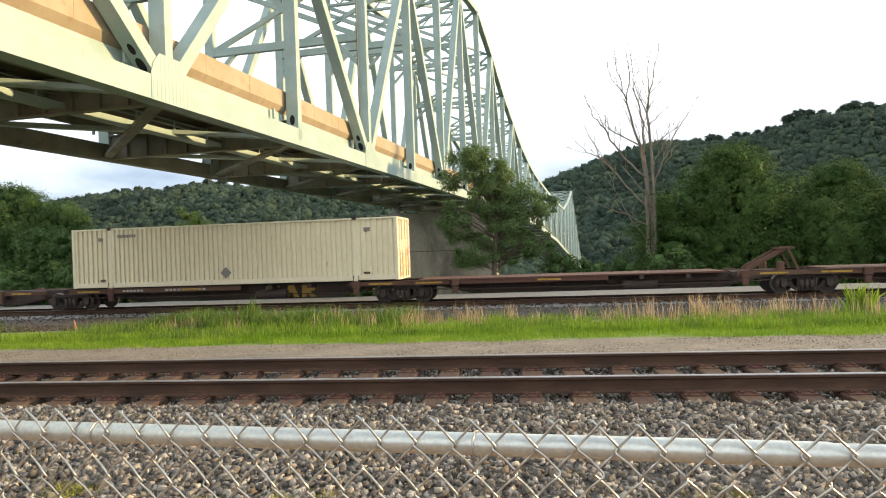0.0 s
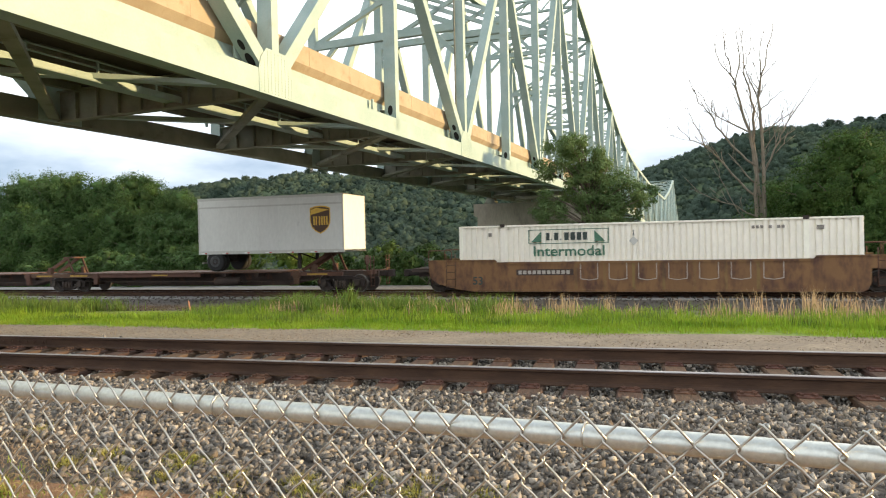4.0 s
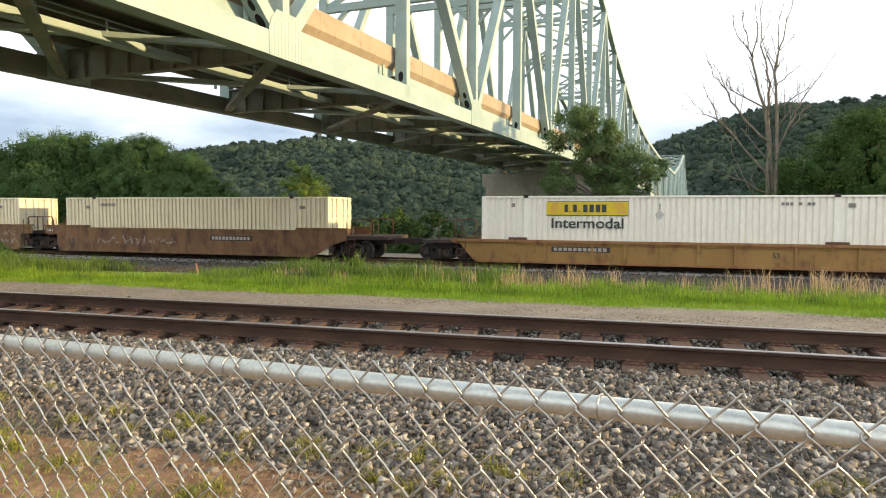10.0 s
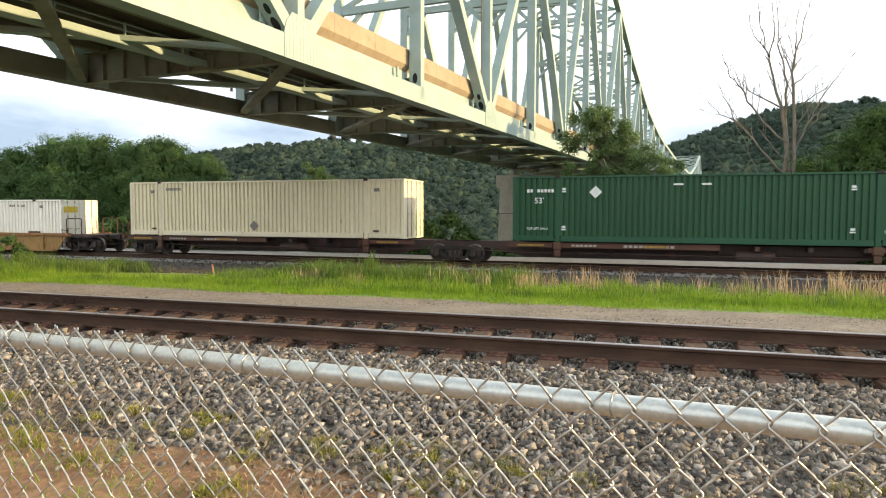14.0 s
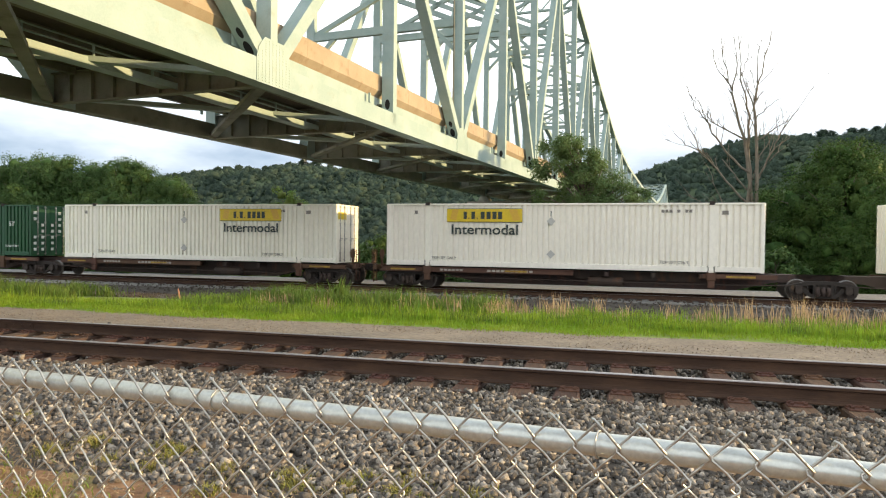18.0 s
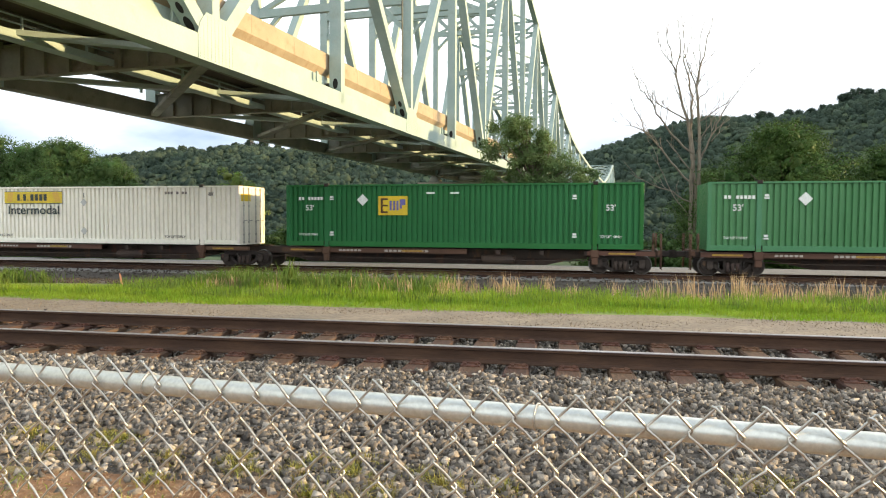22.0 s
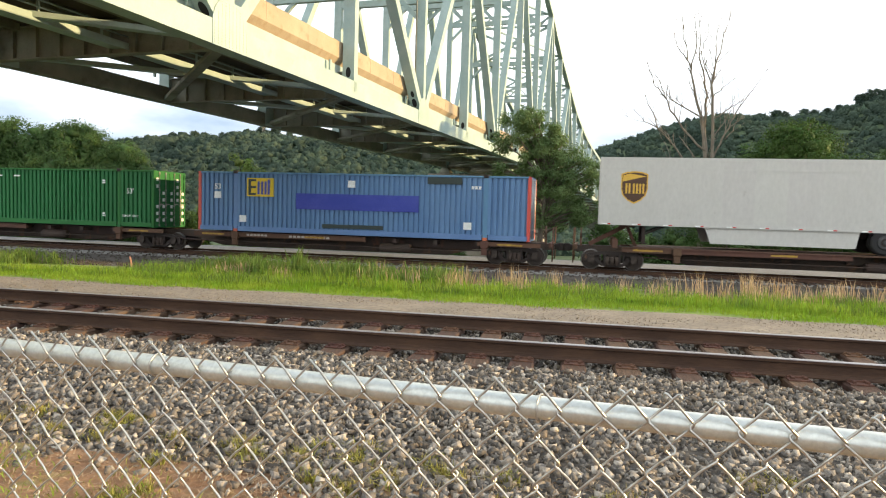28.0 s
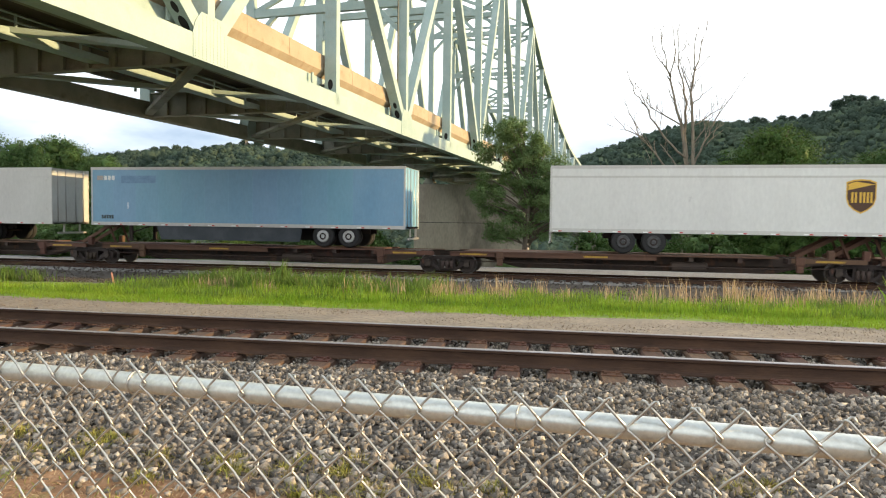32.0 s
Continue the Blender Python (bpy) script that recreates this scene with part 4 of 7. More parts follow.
def container(label, skin, post=None, door_mat=None):
    """A 53-foot box; local origin at its left lower end on the centre line."""
    post, door_mat = post or skin, door_mat or skin
    c = tagged(new("freight_container"), label, "container", group="containers on the train")
    lift = (1.98, L - 1.98)
    for s in (-1, 1):
        bm = bmesh.new()
        for a, b in ((0.12, lift[0] - 0.09), (lift[0] + 0.09, lift[1] - 0.09), (lift[1] + 0.09, L - 0.12)):
            corrugated(bm, a, b, s * HW * 0.985, 0.24, CH_ - 0.09, 0.24, 0.075, s)
        part("side_panel", bm, skin, c)
        bm = bmesh.new()
        box(bm, 0.1, lift[0] - 0.14, *span(s, HW - 0.03, HW + 0.03), 0.02, 0.24)
        box(bm, lift[0] + 0.14, lift[1] - 0.14, *span(s, HW - 0.03, HW + 0.03), 0.0, 0.24)
        box(bm, lift[1] + 0.14, L - 0.1, *span(s, HW - 0.03, HW + 0.03), 0.02, 0.24)
        part("bottom_rail", bevel(bm, 0.012), skin, c)
        bm = bmesh.new()
        box(bm, 0.1, L - 0.1, *span(s, HW - 0.035, HW + 0.02), CH_ - 0.10, CH_ - 0.02)
        part("top_rail", bevel(bm, 0.01), skin, c)
        for x in lift:
            bm = bmesh.new()
            box(bm, x - 0.10, x + 0.10, *span(s, HW - 0.05, HW - 0.006), 0.0, CH_ - 0.05)
            part("lift_post", bevel(bm, 0.01), skin, c)
            bm = bmesh.new()
            box(bm, x - 0.11, x + 0.11, *span(s, HW - 0.12, HW + 0.045), CH_ - 0.10, CH_ + 0.045)
            part("lift_casting", bevel(bm, 0.015), P_TRUCK, c)
            bm = bmesh.new()
            box(bm, x - 0.10, x + 0.10, *span(s, HW - 0.1, HW + 0.03), -0.02, 0.12)
            part("lower_casting", bevel(bm, 0.012), post, c)
        for x in (0.06, L - 0.06):
            bm = bmesh.new()
            box(bm, x - 0.08, x + 0.08, *span(s, HW - 0.08, HW + 0.01), 0.0, CH_ - 0.02)
            part("corner_post", bevel(bm, 0.015), post, c)
    bm = bmesh.new()
    n = 60
    for k in range(n):
        x = 0.1 + (L - 0.2) * k / n
        box(bm, x, x + (L - 0.2) / n * 0.55, -HW + 0.05, HW - 0.05, CH_ - 0.035, CH_ - 0.015)
    box(bm, 0.1, L - 0.1, -HW + 0.03, HW - 0.03, CH_ - 0.06, CH_ - 0.035)
    part("roof", bm, skin, c)
    bm = bmesh.new()
    box(bm, 0.1, L - 0.1, -HW + 0.05, HW - 0.05, 0.03, 0.15)
    part("floor", bm, P_SPINE, c)
    # front wall
    bm = bmesh.new()
    m = 9
    for k in range(m):
        y0 = -HW + 0.08 + (2 * HW - 0.16) * k / m
        box(bm, 0.02, 0.06, y0, y0 + 0.16, 0.05, CH_ - 0.05)
    box(bm, 0.05, 0.09, -HW + 0.06, HW - 0.06, 0.02, CH_ - 0.03)
    part("front_wall", bm, skin, c)
    # rear doors with locking bars
    for s in (-1, 1):
        bm = bmesh.new()
        y0, y1 = (0.012, HW - 0.09) if s > 0 else (-HW + 0.09, -0.012)
        box(bm, L - 0.07, L - 0.03, y0, y1, 0.14, CH_ - 0.12)
        for k in range(4):
            z = 0.3 + k * 0.62
            box(bm, L - 0.03, L - 0.012, y0 + 0.06, y1 - 0.06, z, z + 0.42)
        d = part("door", bevel(bm, 0.006), door_mat, c)
        for f in (0.3, 0.72):
            y = y0 + (y1 - y0) * f
            bm = bmesh.new()
            tube(bm, [(L + 0.012, y, 0.06), (L + 0.012, y, CH_ - 0.06)], 0.022, 8)
            for z in (0.12, 0.5, 1.1, 1.9, CH_ - 0.14):
                box(bm, L - 0.02, L + 0.03, y - 0.05, y + 0.05, z - 0.04, z + 0.04)
            box(bm, L + 0.01, L + 0.035, y, y + 0.3, 1.16, 1.20)
            part("locking_bar", bm, P_CHROME, d)
        bm = bmesh.new()
        for z in (0.35, 1.0, 1.7, 2.4):
            box(bm, L - 0.04, L + 0.015, s * (HW - 0.1) - 0.05, s * (HW - 0.1) + 0.05, z - 0.07, z + 0.07)
        part("hinges", bm, post, d)
    bm = bmesh.new()
    box(bm, L - 0.10, L, -HW + 0.08, HW - 0.08, 0.0, 0.14)
    part("door_sill", bm, skin, c)
    bm = bmesh.new()
    box(bm, L - 0.10, L, -HW + 0.08, HW - 0.08, CH_ - 0.12, CH_ - 0.02)
    part("door_header", bm, skin, c)
    return c


YS = -HW - 0.004               # face of the side that carries the markings


def dress_beige(c):
    bars("marking", c, P_GREYDECAL, 2.4, 3.4, CH_ - 0.48, CH_ - 0.34, YS, 8, 3)
    bm = bmesh.new()
    a = 0.27
    prism(bm, [(7.9 - a, 0.55), (7.9, 0.55 - a), (7.9 + a, 0.55), (7.9, 0.55 + a)], YS - 0.012, YS)
    part("placard", bm, P_GREYDECAL, c, "grey diamond placard holder")
    plate("stencil", c, P_GREYDECAL, 1.4, 1.65, CH_ - 0.62, CH_ - 0.46, YS)
    plate("stencil", c, P_GREYDECAL, L - 1.55, L - 1.25, CH_ - 0.62, CH_ - 0.46, YS)
    plate("stencil", c, P_SPINERUST, 1.45, 1.72, 0.3, 0.4, YS)
    plate("stencil", c, P_SPINERUST, L - 1.6, L - 1.3, 0.3, 0.4, YS)


def dress_white(c, x, yellow=True, lift_text=True, low=0.0):
    z1, z0 = CH_ - 0.27, CH_ - 0.84
    if yellow:
        plate("decal", c, P_YELLOW, x, x + 3.45, z0, z1, YS - 0.002, "yellow rectangular company panel")
        plate("decal", c, P_DARKTEXT, x, x + 3.45, z0 - 0.03, z0, YS - 0.002)
        plate("decal", c, P_DARKTEXT, x, x + 3.45, z1, z1 + 0.025, YS - 0.002)
        for xx in (x + 0.15, x + 2.85):
            bm = bmesh.new()
            prism(bm, [(xx, z1 - 0.02), (xx + 0.38, z1 - 0.02), (xx + 0.5, z0 + 0.1), (xx + 0.2, z0 + 0.05)] if xx > x + 1 else [(xx + 0.1, z1 - 0.02), (xx + 0.4, z1 - 0.02), (xx + 0.28, z0 + 0.05), (xx, z0 + 0.12)], YS - 0.012, YS - 0.008)
            part("emblem", bm, P_GOLD, c)
    else:
        bm = bmesh.new()
        for a in ((x, x + 3.45, z0 - 0.03, z0), (x, x + 3.45, z1, z1 + 0.03), (x, x + 0.04, z0, z1), (x + 3.41, x + 3.45, z0, z1)):
            box(bm, a[0], a[1], YS - 0.012, YS, a[2], a[3])
        part("decal", bm, P_GREENTEXT, c, "green outlined company panel")
        for xx in (x + 0.12, x + 2.85):
            bm = bmesh.new()
            prism(bm, [(xx, z0 + 0.05), (xx + 0.45, z0 + 0.05), (xx + 0.45, z1 - 0.05)] if xx < x + 1 else [(xx, z0 + 0.05), (xx + 0.45, z0 + 0.05), (xx, z1 - 0.05)], YS - 0.012, YS - 0.004)
            part("emblem", bm, P_GREENTEXT, c)
    # company name as plain blocks
    for k, w in ((0, .15), (0.85, .05), (1.4, .17), (2.4, .05), (3.1, .19), (4.15, .19), (5.2, .19), (6.2, .19)):
        xx = x + 0.78 + k * 0.255
        h = 0.33 if w > 0.1 else 0.06
        bm = bmesh.new()
        box(bm, xx, xx + w, YS - 0.014, YS - 0.006, z0 + 0.12, z0 + 0.12 + h)
        part("name_block", bm, P_DARKTEXT, c)
    put_text("Intermodal", 0.62, P_GREENTEXT if not yellow else P_DARKTEXT, c, x + 0.18, YS - 0.01, z0 - 0.56, 3.05)
    if lift_text:
        for xx in (2.2, L - 4.0):
            put_text("TOP LIFT ONLY", 0.17, P_GREYDECAL, c, xx, YS - 0.004, 0.32, 1.15)
    bm = bmesh.new()
    for zz in (0.62, 2.06):
        a = 0.19
        prism(bm, [(7.62 - a, zz), (7.62, zz - a), (7.62 + a, zz), (7.62, zz + a)], YS - 0.012, YS)
    part("placard", bm, P_UPSWHITE, c)
    plate("stencil", c, P_DARKTEXT, 7.6, 7.64, CH_ - 0.6, CH_ - 0.36, YS)
    bars("marking", c, P_GREYDECAL, 12.2, 13.6, CH_ - 0.42, CH_ - 0.30, YS, 9, 5)
    plate("stencil", c, P_GREYDECAL, 1.35, 1.5, CH_ - 0.5, CH_ - 0.34, YS)
    plate("stencil", c, P_GREYDECAL, L - 1.6, L - 1.35, CH_ - 0.5, CH_ - 0.34, YS)
    bm = bmesh.new()
    box(bm, L + 0.0, L + 0.006, -HW + 0.2, -0.15, CH_ - 0.75, CH_ - 0.4)
    part("door_decal", bm, P_YELLOW, c)


def dress_green(c, logo=None, diamond=3.35):
    bars("marking", c, P_WHITETEXT, 0.62, 1.85, CH_ - 0.72, CH_ - 0.58, YS, 8, 11)
    put_text("53'", 0.36, P_WHITETEXT, c, 0.95, YS - 0.004, CH_ - 1.2)
    put_text("53'", 0.36, P_WHITETEXT, c, L - 1.55, YS - 0.004, CH_ - 1.2)
    put_text("TOP LIFT ONLY", 0.15, P_WHITETEXT, c, 0.62, YS - 0.004, 0.5, 0.95)
    put_text("TOP LIFT ONLY", 0.15, P_WHITETEXT, c, L - 1.8, YS - 0.004, 0.5, 0.95)
    a = 0.27
    bm = bmesh.new()
    prism(bm, [(diamond - a, CH_ - 0.72), (diamond, CH_ - 0.72 - a), (diamond + a, CH_ - 0.72), (diamond, CH_ - 0.72 + a)], YS - 0.012, YS - 0.002)
    part("placard", bm, P_WHITETEXT, c, "white diamond placard")
    for x in (2.15, L - 2.95):
        for z in (CH_ - 0.72, 0.5):
            plate("stencil", c, P_WHITETEXT, x, x + 0.20, z, z + 0.06, YS - 0.012)
            plate("stencil", c, P_WHITETEXT, x + 0.02, x + 0.18, z + 0.09, z + 0.19, YS - 0.012)
    bars("marking", c, P_WHITETEXT, 6.75, 8.4, CH_ - 0.46, CH_ - 0.38, YS, 3, 8)
    bm = bmesh.new()
    for y in (-1.05, -0.55, 0.1, 0.6, 1.05):
        for z in np.arange(0.3, 2.6, 0.34):
            if (int(y * 10) + int(z * 10)) % 3:
                box(bm, L + 0.03, L + 0.036, y - 0.09, y + 0.09, z, z + 0.16)
    part("door_decal", bm, P_WHITETEXT, c)
    if logo is not None:
        z1, z0 = CH_ - 0.55, CH_ - 1.42
        plate("decal", c, P_YELLOW, logo, logo + 1.38, z0, z1, YS - 0.004, "yellow company panel")
        bm = bmesh.new()
        box(bm, logo + 0.12, logo + 0.22, YS - 0.016, YS - 0.012, z0 + 0.1, z1 - 0.1)
        for z in (z0 + 0.1, (z0 + z1) / 2 - 0.04, z1 - 0.18):
            box(bm, logo + 0.22, logo + 0.46, YS - 0.016, YS - 0.012, z, z + 0.08)
        part("emblem", bm, P_BROWN, c)
        bm = bmesh.new()
        for xx in (0.54, 0.70, 0.86):
            box(bm, logo + xx, logo + xx + 0.1, YS - 0.016, YS - 0.012, z0 + 0.22, z1 - 0.22)
        box(bm, logo + 1.02, logo + 1.12, YS - 0.016, YS - 0.012, z0 + 0.3, z1 - 0.14)
        box(bm, logo + 1.12, logo + 1.28, YS - 0.016, YS - 0.012, z0 + 0.46, z1 - 0.14)
        part("emblem", bm, P_VIOLET, c)


def dress_blue(c):
    z1, z0 = CH_ - 0.30, CH_ - 1.18
    plate("decal", c, P_YELLOW, 2.58, 3.98, z0, z1, YS - 0.004, "yellow company panel")
    bm = bmesh.new()
    box(bm, 2.66, 2.80, YS - 0.016, YS - 0.012, z0 + 0.06, z1 - 0.06)
    for z in (z0 + 0.06, (z0 + z1) / 2 - 0.05, z1 - 0.16):
        box(bm, 2.80, 3.06, YS - 0.016, YS - 0.012, z, z + 0.1)
    part("emblem", bm, P_DARKTEXT, c)
    bm = bmesh.new()
    for xx in (3.14, 3.32, 3.50):
        box(bm, xx, xx + 0.11, YS - 0.016, YS - 0.012, z0 + 0.1, z1 - 0.16)
    box(bm, 3.66, 3.78, YS - 0.016, YS - 0.012, z0 + 0.1, z1 - 0.06)
    part("emblem", bm, P_NAVY, c)
    plate("decal", c, P_NAVY, 5.12, 11.12, CH_ - 1.72, CH_ - 0.98, YS - 0.004, "dark blue painted-out block")
    plate("decal", c, P_DARKTEXT, 11.5, 13.1, CH_ - 0.42, CH_ - 0.12, YS - 0.004)
    plate("decal", c, P_DARKTEXT, 6.45, 9.45, 0.30, 0.48, YS - 0.004)
    bars("marking", c, P_WHITETEXT, 13.2, 14.0, CH_ - 0.62, CH_ - 0.48, YS, 5, 2)
    put_text("53", 0.36, P_WHITETEXT, c, 0.85, YS - 0.004, CH_ - 0.85)
    for x, z in ((0.85, CH_ - 1.3), (7.7, CH_ - 0.66), (2.2, 0.45), (13.2, 0.45)):
        plate("stencil", c, P_WHITETEXT, x, x + 0.36, z, z + 0.32, YS - 0.004)


def dry_trailer(label, skin, length, wheels, legs, skirt=None, logo=None, ridge=True, rail_mat=None, rim_mat=None):
    """A road trailer on its wheels; origin at the left lower end of the body's load point, z from the platform."""
    t = tagged(new("road_trailer"), label, "trailer", group="trailers on the train")
    z0, z1, hw = 0.88, 3.74, 1.29
    rail_mat = rail_mat or P_UPSWHITE
    for s in (-1, 1):
        n = round(length / 1.22)
        for k in range(n):
            a, b = length * k / n, length * (k + 1) / n
            bm = bmesh.new()
            box(bm, a + 0.001, b - 0.001, *span(s, hw - 0.02, hw + 0.002), z0 + 0.14, z1 - 0.12)
            part("side_panel", bm, skin, t)
        bm = bmesh.new()
        box(bm, 0, length, *span(s, hw - 0.04, hw + 0.012), z0, z0 + 0.16)
        part("bottom_rail", bm, rail_mat, t)
        bm = bmesh.new()
        box(bm, 0, length, *span(s, hw - 0.04, hw + 0.012), z1 - 0.13, z1)
        part("top_rail", bm, rail_mat, t)
        bm = bmesh.new()
        k = 0.15
        while k < length - 0.4:
            box(bm, k, k + 0.22, s * (hw + 0.013) - 0.003, s * (hw + 0.013) + 0.003, z0 + 0.02, z0 + 0.07)
            k += 1.25
        part("reflector_tape", bm, P_WHITETEXT, t)
        bm = bmesh.new()
        k = 0.37
        while k < length - 0.4:
            box(bm, k, k + 0.13, s * (hw + 0.013) - 0.003, s * (hw + 0.013) + 0.003, z0 + 0.02, z0 + 0.07)
            k += 1.25
        part("reflector_tape", bm, P_RED, t)
        if ridge:
            bm = bmesh.new()
            box(bm, 0.02, length - 0.02, *span(s, hw - 0.01, hw + 0.012), z1 - 0.52, z1 - 0.44)
            part("belt_rail", bm, rail_mat, t)
        for x in (0.05, length - 0.05):
            bm = bmesh.new()
            box(bm, x - 0.05, x + 0.05, *span(s, hw - 0.06, hw + 0.01), z0, z1)
            part("corner_post", bevel(bm, 0.02), rail_mat, t)
    bm = bmesh.new()
    box(bm, 0.02, length - 0.02, -hw + 0.02, hw - 0.02, z1 - 0.05, z1 - 0.015)
    part("roof", bm, rail_mat, t)
    bm = bmesh.new()
    box(bm, 0.02, length - 0.02, -hw + 0.04, hw - 0.04, z0 + 0.01, z0 + 0.12)
    part("floor", bm, P_SPINE, t)
    right_rear = wheels[0] > length / 2
    for end in (0, 1):
        bm = bmesh.new()
        x = 0.02 if end == 0 else length - 0.06
        box(bm, x, x + 0.04, -hw + 0.02, hw - 0.02, z0 + 0.02, z1 - 0.02)
        w = part("door" if (end == 1) == right_rear else "front_wall", bm, skin, t)
        if (end == 1) == right_rear:
            for y in (-0.9, -0.35, 0.35, 0.9):
                bm = bmesh.new()
                xx = x + 0.06 if end else x - 0.02
                tube(bm, [(xx, y, z0 + 0.1), (xx, y, z1 - 0.1)], 0.02, 6)
                part("locking_bar", bm, P_CHROME, w)
            bm = bmesh.new()
            xx = length + 0.02 if end else -0.04
            box(bm, xx, xx + 0.06, -1.0, 1.0, z0 - 0.5, z0 - 0.4)
            for y in (-0.55, 0.55):
                box(bm, xx, xx + 0.05, y - 0.04, y + 0.04, z0 - 0.42, z0)
            part("bumper_bar", bm, P_CHROME, t)
    for x in wheels:
        bm = bmesh.new()
        tube(bm, [(x, -1.1, 0.51), (x, 1.1, 0.51)], 0.06, 8)
        ax = part("axle", bm, P_TRUCK, t)
        for s in (-1, 1):
            for y in (s * 1.14, s * 0.84):
                bm = bmesh.new()
                tube(bm, [(x, y - 0.13, 0.51), (x, y - 0.10, 0.51), (x, y + 0.10, 0.51), (x, y + 0.13, 0.51)], [0.44, 0.51, 0.51, 0.44], 24)
                part("tyre", bm, P_RUBBER, t)
            bm = bmesh.new()
            tube(bm, [(x, s * 1.275, 0.51), (x, s * 1.285, 0.51)], [0.29, 0.25], 20)
            tube(bm, [(x, s * 1.27, 0.51), (x, s * 1.32, 0.51)], [0.10, 0.08], 12)
            part("rim", bm, rim_mat or P_DARKRIM, t)
            bm = bmesh.new()
            tube(bm, [(x, s * 1.286, 0.51), (x, s * 1.29, 0.51)], [0.16, 0.15], 14)
            part("hub", bm, P_TRUCK, t)
    bm = bmesh.new()
    x0, x1 = min(wheels) - 0.8, max(wheels) + 0.8
    for s in (-0.5, 0.5):
        box(bm, x0, x1, s - 0.06, s + 0.06, 0.62, z0)
    part("bogie_frame", bm, P_TRUCK, t)
    for s in (-1, 1):
        bm = bmesh.new()
        box(bm, legs - 0.07, legs + 0.07, s * 0.95 - 0.07, s * 0.95 + 0.07, 0.12, z0)
        box(bm, legs - 0.15, legs + 0.15, s * 0.95 - 0.12, s * 0.95 + 0.12, 0.10, 0.14)
        beam(bm, (legs, s * 0.95, 0.5), (legs + (0.9 if not right_rear else -0.9) * -1, s * 0.6, z0), 0.06, 0.06)
        part("landing_leg", bm, P_TRUCK, t)
    if skirt:
        for s in (-1, 1):
            bm = bmesh.new()
            a, b, m = skirt
            prism(bm, [(a, z0), (b, z0), (b - 0.12, 0.22), (a + 0.25, 0.22)], s * 1.22 - 0.012, s * 1.22 + 0.012)
            part("side_skirt", bm, m, t)
    if logo is not None:
        shield(t, logo, z0 + 1.62, -hw - 0.006)
    return t


def shield(t, x, z, y, k=1.0):
    pts = [(-0.52, 0.52), (-0.3, 0.60), (0, 0.63), (0.3, 0.60), (0.52, 0.52), (0.52, -0.1), (0.44, -0.36), (0.25, -0.55), (0, -0.68), (-0.25, -0.55), (-0.44, -0.36), (-0.52, -0.1)]
    bm = bmesh.new()
    prism(bm, [(x + a * 1.05, z + b * 1.05) for a, b in pts], y - 0.004, y)
    part("emblem", bm, P_GOLD, t, "brown and gold shield emblem")
    bm = bmesh.new()
    prism(bm, [(x + a * 0.96, z + b * 0.96) for a, b in pts], y - 0.009, y - 0.005)
    part("emblem", bm, P_BROWN, t)
    bm = bmesh.new()
    prism(bm, [(x - 0.48, z + 0.22), (x - 0.48, z + 0.47), (x - 0.2, z + 0.56), (x + 0.48, z + 0.45), (x + 0.1, z + 0.36)], y - 0.014, y - 0.010)
    part("emblem", bm, P_GOLD, t)
    for a in (-0.36, -0.23, -0.06, 0.07, 0.2, 0.33):
        plate("emblem", t, P_GOLD, x + a, x + a + 0.075, z - 0.28, z + 0.14, y - 0.010)


# ---- cars ----
R_W = 0.42


